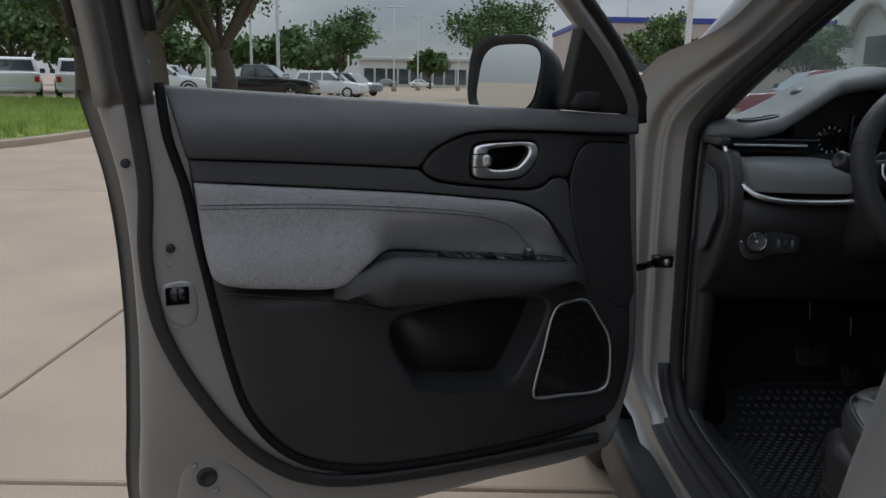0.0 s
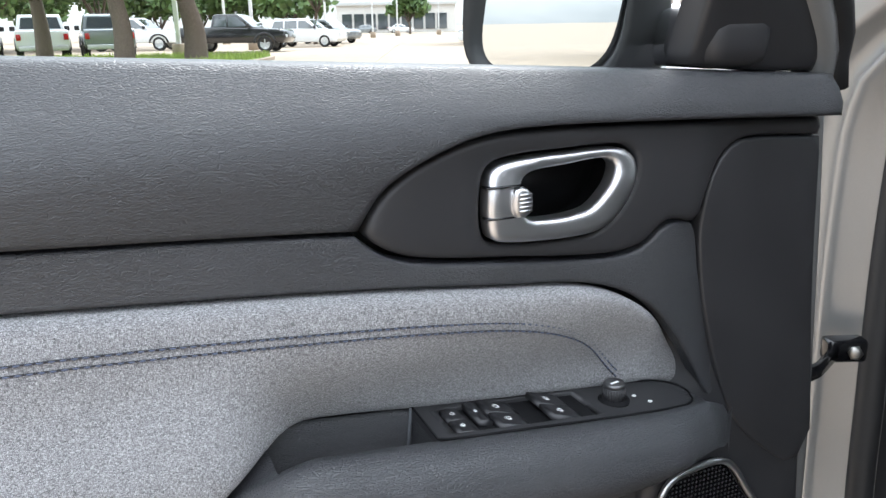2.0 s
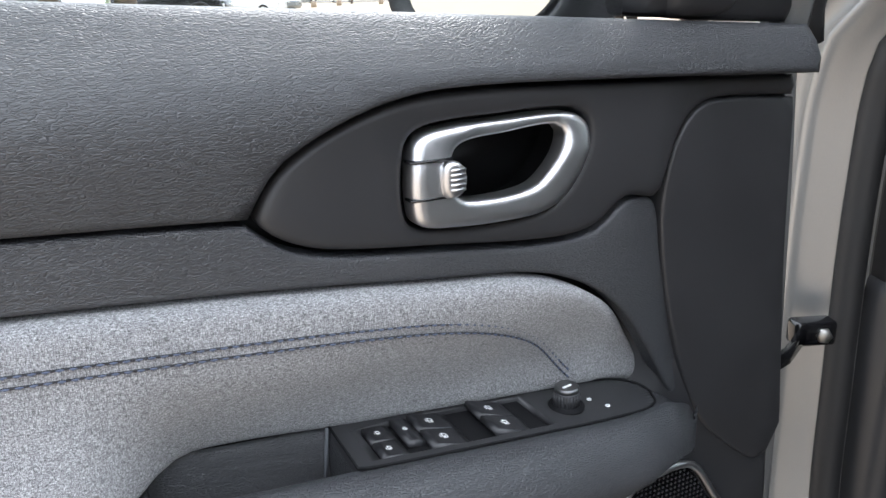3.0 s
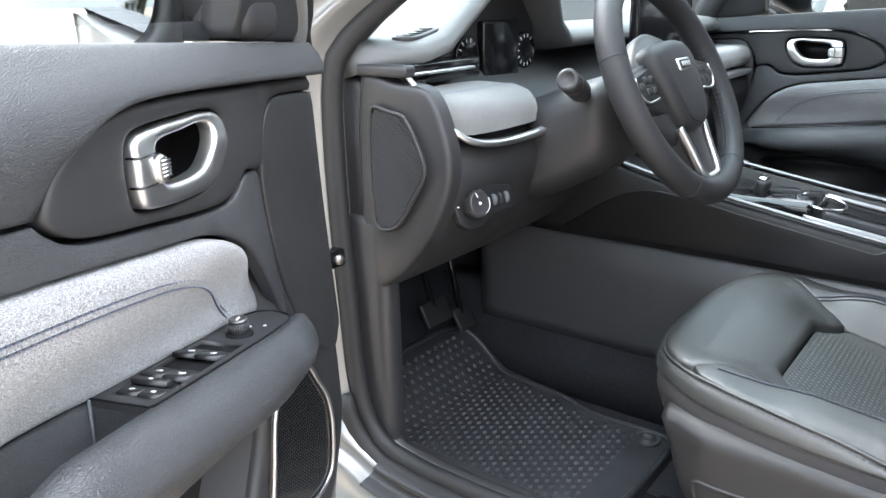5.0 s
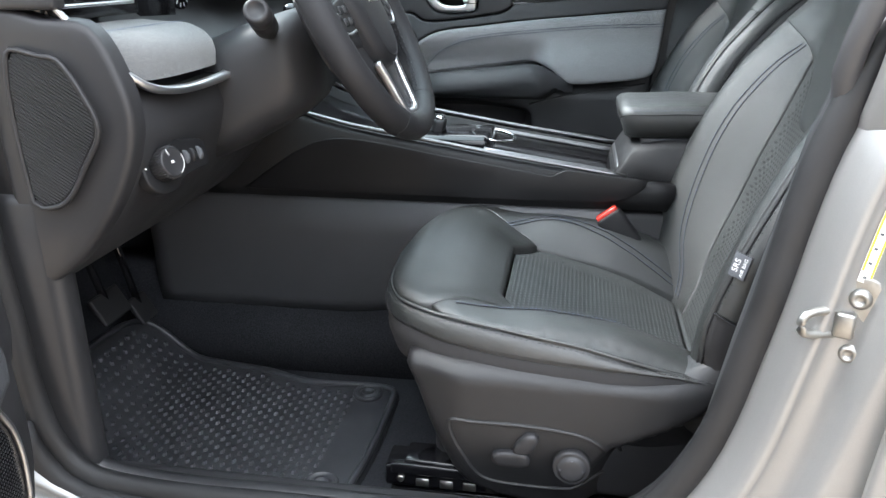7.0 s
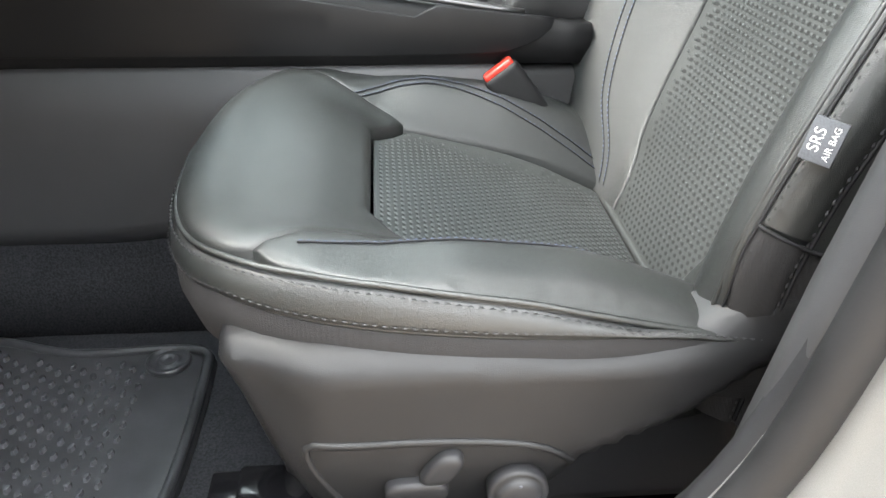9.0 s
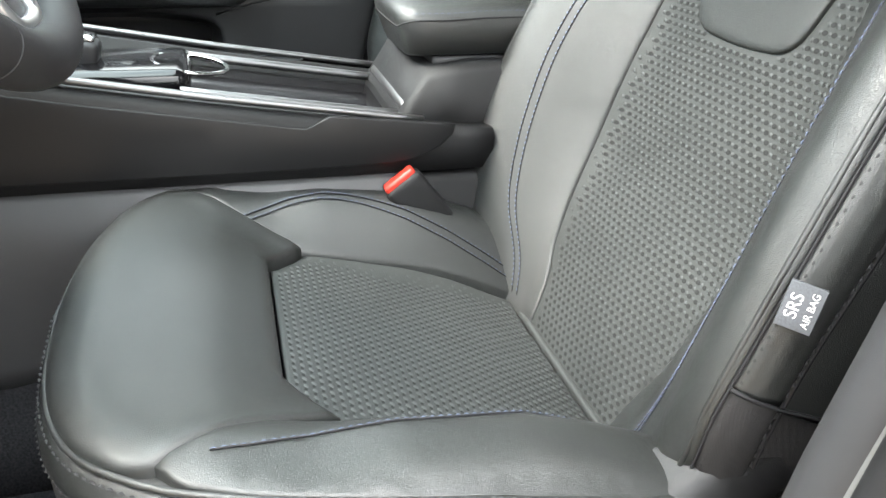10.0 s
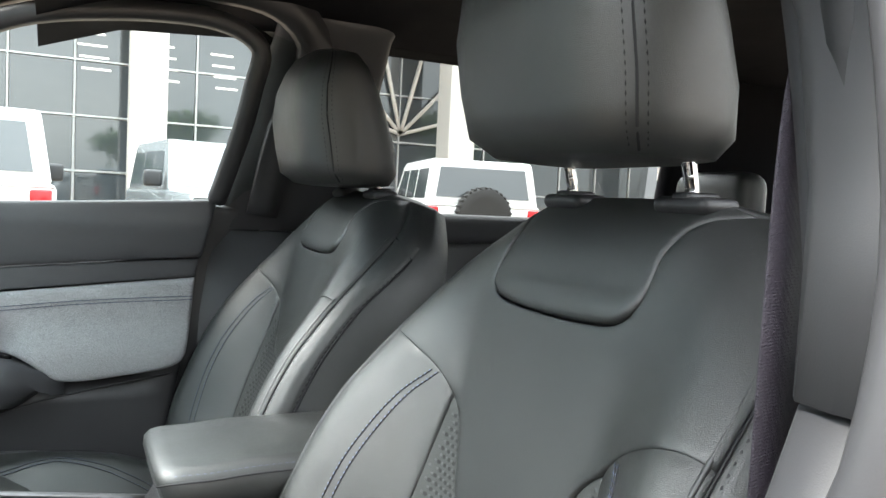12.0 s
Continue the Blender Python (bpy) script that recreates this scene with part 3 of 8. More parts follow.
pillar("b_pillar_trim", car, [(0.595, 0.64, 0.62, 0.93, 0.40), (0.580, 0.64, 0.60, 0.878, 0.70), (0.568, 0.628, 0.60, 0.832, 0.95), (0.545, 0.615, 0.56, 0.790, 1.098)], PILLAR_TRIM, "grey moulded pillar trim")
pillar("b_pillar_upper_trim", car, [(0.541, 0.617, 0.56, 0.793, 1.102), (0.546, 0.652, 0.55, 0.752, 1.20), (0.562, 0.700, 0.54, 0.716, 1.30), (0.66, 0.80, 0.50, 0.695, 1.50), (0.72, 0.86, 0.48, 0.72, 1.56)], PILLAR_TRIM)
rows = []
for z, y, x in ((0.90, 0.800, 0.600), (0.97, 0.802, 0.560), (1.02, 0.799, 0.538), (1.074, 0.792, 0.531), (1.165, 0.776, 0.532), (1.25, 0.760, 0.552), (1.35, 0.736, 0.592), (1.45, 0.70, 0.640), (1.56, 0.66, 0.700)):
    rows.append([(x + 0.006, y - 0.06, z), (x + 0.004, y - 0.004, z), (x, y, z), (x - 0.014, y - 0.006, z), (x - 0.034, y - 0.020, z), (x - 0.050, y - 0.045, z), (x - 0.056, y - 0.10, z), (x - 0.058, y - 0.22, z), (x - 0.03, y - 0.22, z)])
part("pillar_skin", loft(rows), SILVER, car)
pillar_seal = curve([(0.590, 0.800, 0.96), (0.565, 0.818, 1.02), (0.548, 0.808, 1.085), (0.548, 0.794, 1.165), (0.567, 0.780, 1.25), (0.606, 0.755, 1.35), (0.655, 0.72, 1.45), (0.715, 0.68, 1.56)], 0.03, False)
part("pillar_seal", sweep(pillar_seal, ring(0.013, 10), up=(1, 0, 0)), PILLAR_TRIM, car)
pillar("b_pillar_trim", car, [(2.07, 2.14, 0.50, 0.90, 0.40), (2.06, 2.14, 0.50, 0.87, 0.80), (2.05, 2.13, 0.49, 0.81, 1.10)], PILLAR_TRIM)
pillar("b_pillar_upper_trim", car, [(2.045, 2.125, 0.49, 0.80, 1.104), (1.99, 2.06, 0.47, 0.74, 1.35), (1.92, 1.99, 0.46, 0.71, 1.52), (1.86, 1.95, 0.45, 0.74, 1.57)], PILLAR_TRIM)
pillar("c_pillar_trim", car, [(2.05, 2.13, -0.95, -0.42, 0.80), (2.03, 2.10, -0.95, -0.40, 1.15), (1.92, 1.98, -0.80, -0.35, 1.45), (1.86, 1.94, -0.75, -0.25, 1.57)], HEADLINER)
pillar("c_pillar_trim", car, [(0.60, 0.67, -0.95, -0.42, 0.80), (0.63, 0.70, -0.95, -0.40, 1.15), (0.75, 0.81, -0.80, -0.35, 1.45), (0.80, 0.88, -0.75, -0.25, 1.57)], HEADLINER)
# lining over the passenger window and down its rear edge
rail = curve([(1.93, 1.300, 1.405), (1.925, 1.215, 1.452), (1.912, 1.150, 1.477), (1.905, 1.064, 1.495), (1.898, 0.921, 1.510), (1.893, 0.815, 1.503), (1.895, 0.752, 1.464), (1.915, 0.759, 1.393), (1.94, 0.769, 1.326), (1.98, 0.787, 1.243), (2.025, 0.805, 1.164)], 0.02, False)
part("window_rail_trim", sweep(rail, ring(0.020, 10), up=(1, 0, 0)), HARD_TRIM, car)
for s in (0, 1):
    path = [(0.612, 1.90, 1.125), (0.655, 1.72, 1.235), (0.735, 1.42, 1.42), (0.805, 1.16, 1.535), (0.84, 1.02, 1.57)]
    if s:
        path = [(2 * MID - x, y, z) for x, y, z in path]
    part("a_pillar_trim", sweep(curve(path, 0.05, False), ring(0.034, 12, 0.75), up=(1, 0, 0)), HARD_TRIM, car)
    path = [(x + (0.05 if s else -0.05), y + 0.05, z + 0.035) for x, y, z in path]
    part("a_pillar", sweep(curve([(path[0][0], 2.15, 1.02)] + path, 0.05, False), ring(0.055, 14, 0.8), up=(1, 0, 0)), SILVER, car)
bm = bmesh.new()
loft([[(0.62, 2.30, 1.04), (MID, 2.42, 1.06), (2.10, 2.30, 1.04)], [(0.80, 1.10, 1.59), (MID, 1.16, 1.62), (1.92, 1.10, 1.59)]], bm, closed=False)
windscreen = part("windscreen", bm, SCREEN_GLASS, car)
windscreen.visible_shadow = False
bm = bmesh.new()
loft([[(2.11, -0.40, 1.15), (2.11, 0.50, 1.15)], [(1.95, -0.30, 1.55), (1.95, 0.46, 1.55)]], bm, closed=False)
rear_glass = part("rear_door_glass", bm, TINTED, car)
rear_glass.visible_shadow = False
bm = bmesh.new()
box(bm, (2.03, -0.45, 0.35), (2.10, 0.50, 1.10), 0.03, 3)
part("rear_door_trim", bm, HARD_TRIM, car)
bm = bmesh.new()
box(bm, (2.02, -0.45, 1.085), (2.12, 0.50, 1.155), 0.02, 3)
part("rear_door_belt", bm, SOFT_TRIM, car)
bm = bmesh.new()
box(bm, (0.56, -0.45, 1.085), (0.68, 0.50, 1.135), 0.02, 3)
part("rear_door_belt", bm, SOFT_TRIM, car)

# ---- the open front door and its twin ----
TURN_IN = radians(22)
DOOR_U = Vector((math.cos(TURN_IN), math.sin(TURN_IN), 0))
DOOR_N = Vector((DOOR_U.y, -DOOR_U.x, 0))
DOOR_O = Vector((0.405, 1.66, 0))


def open_door(u, w, d):
    return DOOR_O + DOOR_U * u + DOOR_N * d + Vector((0, 0, w))


def shut_door(u, w, d):
    return Vector((2.035 - d - max(0.0, w - 1.1) * 0.42, 1.74 + u, w - 0.02))


def belt_d(u, w):
    return 0.016 - 0.050 * blend(w, 1.095, 1.20) - 0.012 * blend(w, 1.09, 1.04)


def cloth_d(u, w):
    low = 0.020 * blend(w, 0.95, 0.86) * blend(u, -0.52, -0.62)
    dip = 0.036 * blend(w, 0.955, 0.858 + 0.04 * blend(u, -0.5, -0.62)) * blend(u, -0.60, -0.52)
    return 0.004 + low - dip + 0.006 * blend(w, 1.03, 0.96) - 0.012 * blend(u, -0.2, -0.10)


CLOTH_EDGE = [(-0.898, 1.020), (-0.69, 1.003), (-0.50, 0.987), (-0.36, 0.971), (-0.262, 0.957), (-0.200, 0.926), (-0.148, 0.875), (-0.096, 0.798),
              (-0.165, 0.829), (-0.25, 0.840), (-0.40, 0.856), (-0.54, 0.872), (-0.59, 0.856), (-0.645, 0.819), (-0.76, 0.824), (-0.852, 0.838), (-0.878, 0.86)]
BEZEL = [(-0.475, 1.036), (-0.455, 1.068), (-0.40, 1.095), (-0.345, 1.104), (-0.19, 1.101), (0.004, 1.094), (0.006, 1.077), (-0.095, 1.080), (-0.127, 1.062), (-0.145, 1.022),
         (-0.152, 1.008), (-0.185, 1.012), (-0.215, 0.993), (-0.255, 0.989), (-0.36, 1.000), (-0.43, 1.009), (-0.46, 1.020)]
BELT = [(-0.938, 1.185), (-0.75, 1.175), (-0.45, 1.160), (-0.20, 1.147), (0.009, 1.136), (0.010, 1.097), (-0.19, 1.105), (-0.345, 1.108), (-0.402, 1.099), (-0.458, 1.072), (-0.481, 1.037),
        (-0.55, 1.042), (-0.75, 1.055), (-0.908, 1.064)]


def door_trim(door, place, driver=True):
    """Lining of a front door: padded belt, handle in its bezel, cloth insert, armrest, pocket and loudspeaker."""
    def put(name, bm, mat, parent=door, label="", smooth=True):
        return part(name, bm, mat, parent, label, local=False, smooth=smooth)
    lower = [(-0.905, 1.062), (-0.48, 1.034), (0.006, 1.08), (0.028, 0.80), (0.046, 0.56), (0.02, 0.440), (-0.11, 0.414), (-0.26, 0.404), (-0.45, 0.402), (-0.595, 0.414), (-0.70, 0.448), (-0.764, 0.50), (-0.815, 0.58), (-0.844, 0.675), (-0.865, 0.775), (-0.886, 0.89)]
    pocket = [(-0.52, 0.735), (-0.535, 0.70), (-0.49, 0.60), (-0.465, 0.575), (-0.27, 0.555), (-0.245, 0.58), (-0.18, 0.72), (-0.20, 0.745), (-0.35, 0.755)]
    put("lower_panel", pillow(curve(lower, 0.02, sharp=(0, 2)), place, 0.012, 0.03, lambda u, w: -0.008 - 0.02 * blend(w, 0.62, 0.42) - 0.05 * blend(w, 0.79, 0.83) * blend(u, -0.84, -0.76) * blend(u, -0.10, -0.16), 0.03, holes=[curve(pocket, 0.02)]), HARD_TRIM, label="black hard plastic lower lining")
    bm = bmesh.new()
    rim = curve(pocket, 0.02)
    loft([[place(u, w, -0.012 + dd) for u, w in offset_loop(rim, o)] for o, dd in ((0.004, 0.0), (-0.006, -0.03), (-0.02, -0.07))], bm, cap=False)
    slab(bm, [tuple(q) for q in offset_loop(rim, -0.015)], -0.085, -0.075, place)
    put("map_pocket", bm, HARD_TRIM, label="deep black map pocket")
    strip = [(-0.905, 1.061), (-0.75, 1.052), (-0.55, 1.039), (-0.483, 1.033), (-0.462, 1.015), (-0.43, 1.004), (-0.36, 0.995), (-0.255, 0.984), (-0.213, 0.988), (-0.183, 1.007), (-0.150, 1.003), (-0.135, 0.95),
             (-0.075, 0.79), (-0.095, 0.794), (-0.147, 0.872), (-0.198, 0.930), (-0.260, 0.961), (-0.36, 0.975), (-0.50, 0.991), (-0.69, 1.007), (-0.898, 1.024)]
    put("lower_crease", sweep([place(u, w, -0.0075) for u, w in curve([(-0.858, 0.818), (-0.70, 0.792), (-0.60, 0.772), (-0.53, 0.752)], 0.03, False)], ring(0.0022, 6), up=DOOR_N if driver else (-1, 0, 0)), SATIN_TRIM)
    put("middle_strip", pillow(curve(strip, 0.012, sharp=(0, 3, 12, 20)), place, 0.004, 0.02, lambda u, w: 0.0 - 0.012 * blend(u, -0.2, -0.1), 0.015), SOFT_TRIM, label="grained black strip")
    put("belt_pad", pillow(curve(BELT, 0.012, sharp=(0, 4, 5, 10, 13)), place, 0.006, 0.016, belt_d, 0.06), SOFT_TRIM, label="padded black grained belt trim")
    outer = [(-0.372, 1.022), (-0.371, 1.071), (-0.358, 1.080), (-0.30, 1.0835), (-0.241, 1.083), (-0.227, 1.072), (-0.232, 1.046), (-0.252, 1.021), (-0.279, 1.012), (-0.356, 1.014)]
    inside = [(-0.3425, 1.040), (-0.342, 1.063), (-0.332, 1.0705), (-0.30, 1.0735), (-0.257, 1.076), (-0.2485, 1.069), (-0.260, 1.048), (-0.280, 1.033), (-0.332, 1.031)]
    grip = curve(outer, 0.005)
    hollow = [tuple(q) for q in offset_loop(grip, 0.0035)]
    bez = put("handle_bezel", pillow(curve(BEZEL, 0.008, sharp=(5, 6)), place, 0.006, 0.014, lambda u, w: 0.002 - 0.008 * blend(u, -0.16, -0.1), 0.02, holes=[hollow]), SATIN_TRIM, label="smooth satin-black bezel")
    bm = bmesh.new()
    loft([[place(u, w, d) for u, w in offset_loop(hollow, o)] for o, d in ((0.001, -0.003), (-0.002, -0.02), (-0.008, -0.055))], bm, cap=False)
    slab(bm, [tuple(q) for q in offset_loop(hollow, -0.006)], -0.062, -0.055, place)
    put("handle_recess", bm, GLOSS_PANEL, bez)
    put("pull_handle", pillow(grip, place, 0.0058, 0.005, lambda u, w: 0.011 - 0.006 * blend(w, 1.05, 1.08), 0.012, holes=[curve(inside, 0.005)]), SATIN_CHROME, bez, "satin chrome loop handle")
    bm = bmesh.new()
    for w0, w1 in ((1.0355, 1.0372), (1.0612, 1.0627)):
        slab(bm, [(-0.3758, w0), (-0.3445, w0), (-0.3445, w1), (-0.3758, w1)], 0.000, 0.0113, place)
    put("handle_gap", bm, GLOSS_BLACK, bez)
    bm = bmesh.new()
    merge(bm, pillow(curve([(-0.352, 1.037), (-0.353, 1.058), (-0.345, 1.061), (-0.337, 1.056), (-0.336, 1.042), (-0.342, 1.036)], 0.004), place, 0.004, 0.006, lambda u, w: 0.016, 0.012))
    lock = put("lock_lever", bm, SATIN_CHROME, bez, "ribbed chrome lock lever")
    bm = bmesh.new()
    for k in range(5):
        slab(bm, [(-0.349, 1.041 + k * 0.0034), (-0.338, 1.041 + k * 0.0034), (-0.338, 1.0425 + k * 0.0034), (-0.349, 1.0425 + k * 0.0034)], 0.013, 0.0172, place)
    put("lever_rib", bm, SATIN_CHROME, bez)
    put("cloth_insert", pillow(curve(CLOTH_EDGE, 0.012, sharp=(0, 7)), place, 0.010, 0.016, cloth_d, 0.015), CLOTH, label="grey melange cloth insert")
    seam = curve([(-0.893, 0.979), (-0.70, 0.973), (-0.55, 0.962), (-0.41, 0.948), (-0.325, 0.932), (-0.265, 0.904), (-0.215, 0.853)], 0.01, False)
    bm = bmesh.new()
    for o in (-0.0035, 0.0035):
        stitches([place(u, w + o, cloth_d(u, w) + 0.0010) for u, w in seam], up=DOOR_N if driver else (-1, 0, 0), bm=bm, thick=0.0010, length=0.0058, gap=0.0012)
    tagged(put("stitching", bm, THREAD, label="blue-grey double stitching"), kind="stuff")
    for o in (-0.0035, 0.0035):
        put("seam", sweep([place(u, w + o, cloth_d(u, w) + 0.0002) for u, w in seam], ring(0.0008, 6)), DARK_SEAM)
    # armrest
    # the top of the armrest: level with the switch panel, falling away behind the pocket
    far = [(-0.66, 0.826), (-0.635, 0.830), (-0.60, 0.848), (-0.57, 0.866), (-0.54, 0.874), (-0.43, 0.863), (-0.33, 0.852), (-0.235, 0.842), (-0.15, 0.833), (-0.118, 0.818), (-0.092, 0.790)]
    reach = [(-0.66, 0.004), (-0.62, 0.040), (-0.56, 0.074), (-0.45, 0.082), (-0.30, 0.082), (-0.20, 0.072), (-0.15, 0.054), (-0.115, 0.030), (-0.092, 0.008)]
    def resample(row, n=56):
        p = np.array([tuple(q) for q in row])
        run = np.concatenate([[0], np.cumsum(np.linalg.norm(np.diff(p, axis=0), axis=1))])
        return [Vector([np.interp(s, run, p[:, k]) for k in range(3)]) for s in np.linspace(0, run[-1], n)]
    rows = []
    pocket_u = (-0.560, -0.431)
    for u in sorted(list(np.linspace(-0.655, -0.59, 10)) + list(np.linspace(-0.58, -0.20, 26)) + list(np.linspace(-0.185, -0.092, 12)) + ([-0.562, -0.559, -0.4325, -0.4300] if driver else [])):
        f, out = along(u, far), along(u, reach)
        k = min(1.0, out / 0.075)
        low = 0.768 + 0.018 * blend(u, -0.25, -0.10) + 0.048 * blend(u, -0.56, -0.655)
        deep = 0.062 if driver and pocket_u[0] <= u <= pocket_u[1] else 0.0
        if deep:
            inside = [(-0.034, f - 0.003), (-0.029, f - 0.008), (-0.027, f - 0.03), (-0.026, f - deep), (-0.012, f - deep - 0.004), (0.012, f - deep - 0.004), (0.022, f - deep), (0.024, f - 0.03), (0.027, f - 0.008), (0.034, f)]
        else:
            inside = [(-0.034 * k, f - 0.006), (-0.029 * k, f - 0.006), (-0.02 * k, f - 0.006), (-0.01 * k, f - 0.006), (0.0, f - 0.006), (0.01 * k, f - 0.006), (0.02 * k, f - 0.006), (0.030 * k, f - 0.005), (0.032 * k, f - 0.003), (0.036 * k, f)]
        sec = inside + [(0.050 * k, f + 0.001), (out * 0.82, f - 0.007), (out * 0.95, f - 0.020), (out, f - 0.038), (out * 0.9, max(f - 0.058, low + 0.02)), (out * 0.6, low + 0.012), (out * 0.25, low + 0.003), (-0.03, low)]
        smooth_part = curve(sec[9:], 0.006, False)
        rows.append([place(u, w, d) for d, w in sec[:9]] + resample([place(u, w, d) for d, w in smooth_part], 26))
    arm = put("armrest", creased(loft(rows), 50), SOFT_TRIM, label="padded black armrest")
    def plate(u, v, h):
        return place(u, along(u, far) + h, -0.032 + v * 0.066)
    if driver:
        rim_line = curve([(-0.4310, 0.02), (-0.33, 0.0), (-0.235, 0.01), (-0.175, 0.06), (-0.150, 0.30), (-0.152, 0.62), (-0.176, 0.93), (-0.235, 0.99), (-0.33, 0.99), (-0.418, 0.99), (-0.4315, 0.95)], 0.012, sharp=(0, 10))
        bed = [(-0.412, 0.20), (-0.36, 0.12), (-0.268, 0.10), (-0.268, 0.85), (-0.36, 0.86), (-0.412, 0.86)]
        put("switch_panel", pillow(rim_line, plate, 0.0015, 0.008, lambda u, v: -0.0005, 0.006, holes=[bed[::-1]]), SATIN_TRIM, arm, "satin black switch panel")
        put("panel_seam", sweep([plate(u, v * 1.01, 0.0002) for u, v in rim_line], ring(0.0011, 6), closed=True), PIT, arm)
        # well floor: shade between the switches painted as near-black
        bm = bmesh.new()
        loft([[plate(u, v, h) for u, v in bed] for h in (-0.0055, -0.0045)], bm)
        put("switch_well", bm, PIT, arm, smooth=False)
        def key(name, u0, u1, v0, v1, low, high, mark=1.0):
            """A rocker switch; its rear edge stands up."""
            tilt = lambda u, v: low + (high - low) * (u1 - u) / (u1 - u0)
            put(name, pillow([(u0, v0), (u1, v0), (u1, v1), (u0, v1)], plate, 0.0012, 0.006, tilt, 0.005), SWITCH, arm)
            if mark:
                cu, cv, bm = (u0 + u1) / 2 - 0.001, (v0 + v1) / 2, bmesh.new()
                for a, b, c2, e in ((-0.0026, -0.045, -0.0018, 0.055), (-0.0026, -0.055, 0.0016, -0.040), (0.0012, -0.045, 0.0020, 0.030), (-0.0012, 0.0, 0.0006, 0.045), (-0.0045, -0.02, -0.0038, 0.035)):
                    a, c2, b, e = a * mark, c2 * mark, b * mark, e * mark
                    loft([[plate(cu + x, cv + y, h + tilt(cu + x, cv)) for x, y in ((a, b), (c2, b), (c2, e), (a, e))] for h in (-0.0003, 0.0003)], bm)
                put("switch_mark", bm, WHITE_MARK, arm, smooth=False)
        key("lock_switch", -0.4095, -0.389, 0.20, 0.515, -0.001, 0.0005, 0.7)
        key("lock_switch", -0.4095, -0.389, 0.535, 0.855, -0.001, 0.0005, 0.7)
        key("window_lock_switch", -0.386, -0.372, 0.16, 0.70, 0.001, 0.0035, 0.6)
        key("window_switch", -0.3705, -0.338, 0.13, 0.475, -0.003, 0.003)
        key("window_switch", -0.3705, -0.338, 0.495, 0.85, -0.003, 0.003)
        key("window_switch", -0.318, -0.284, 0.11, 0.47, -0.003, 0.0055)
        key("window_switch", -0.318, -0.284, 0.49, 0.845, -0.003, 0.0055)
        put("pocket_edge", sweep([plate(-0.4325, 0.06, 0.0), plate(-0.436, 0.09, -0.03), plate(-0.440, 0.11, -0.060)], ring(0.0016, 6)), TAG_GREY, arm)
        # pocket floor darkened by colour, as deep shade
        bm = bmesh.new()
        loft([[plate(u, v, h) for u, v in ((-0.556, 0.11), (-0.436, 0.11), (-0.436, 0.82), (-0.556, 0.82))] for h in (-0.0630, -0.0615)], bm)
        put("pocket_mat", bm, PIT, arm, "pocket floor coloured near-black for its shade", smooth=False)
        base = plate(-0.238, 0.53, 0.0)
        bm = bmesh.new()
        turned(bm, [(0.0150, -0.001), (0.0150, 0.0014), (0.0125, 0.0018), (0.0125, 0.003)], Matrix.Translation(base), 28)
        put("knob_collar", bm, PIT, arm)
        bm = bmesh.new()
        turned(bm, [(0.0104, 0.000), (0.0108, 0.003), (0.0108, 0.0135), (0.0100, 0.0148)], Matrix.Translation(base), 28)
        for k in range(26):
            box(bm, (0.0102, -0.0005, 0.003), (0.0114, 0.0005, 0.0132), 0, m=Matrix.Translation(base) @ pose(0, 0, 0, 0, 0, k * 360 / 26))
        put("mirror_knob", bm, SATIN_TRIM, arm, "ribbed mirror adjuster knob")
        bm = bmesh.new()
        turned(bm, [(0.0101, 0.0145), (0.0101, 0.0178), (0.0090, 0.0190), (0.0076, 0.0180)], Matrix.Translation(base), 28)
        put("knob_cap", bm, DARK_CHROME, arm)
        bm = bmesh.new()
        box(bm, (-0.0045, -0.0012, 0.0178), (0.0045, 0.0012, 0.0187), 0.0003, 1, Matrix.Translation(base) @ pose(0, 0, 0, 0, 0, 30))
        put("knob_pointer", bm, WHITE_MARK, arm)
        for u, v in ((-0.213, 0.50), (-0.205, 0.72)):
            bm = bmesh.new()
            turned(bm, [(0.0022, 0.0), (0.0022, 0.0006), (0.0012, 0.0006), (0.0012, 0.0)], Matrix.Translation(plate(u, v, 0.0006)), 12)
            put("knob_mark", bm, WHITE_MARK, arm)
    else:
        put("switch_panel", pillow(curve([(-0.52, 0.15), (-0.20, 0.15), (-0.20, 0.7), (-0.50, 0.8)], 0.03), plate, 0.002, 0.03, lambda u, v: 0.0, 0.006), GLOSS_BLACK, arm)
    # loudspeaker
    spk = curve([(-0.163, 0.722), (-0.12, 0.737), (-0.082, 0.732), (-0.05, 0.69), (-0.022, 0.645), (-0.012, 0.58), (-0.014, 0.525), (-0.04, 0.511), (-0.12, 0.514), (-0.20, 0.520), (-0.205, 0.545), (-0.188, 0.63)], 0.01)
    lay = lambda u, w, d: place(u, w, d - 0.012 * blend(w, 0.62, 0.45))
    grille = put("speaker_grille", pillow(spk, lay, 0.004, 0.02, lambda u, w: -0.004, 0.01), GLOSS_BLACK, label="black perforated loudspeaker grille")
    path = [lay(u, w, -0.002) for u, w in spk]
    put("grille_rim", sweep(path, ring(0.0038, 8, 0.9), up=DOOR_N if driver else (-1, 0, 0), closed=True), SATIN_CHROME, grille, "satin chrome rim")
    grid = [(u, w) for u in np.arange(-0.205, -0.01, 0.0052) for w in np.arange(0.515, 0.74, 0.0052)]
    q = np.array(grid)
    dist, ins = edge_distance(q, np.array(offset_loop(spk, 0)))
    bm = bmesh.new()
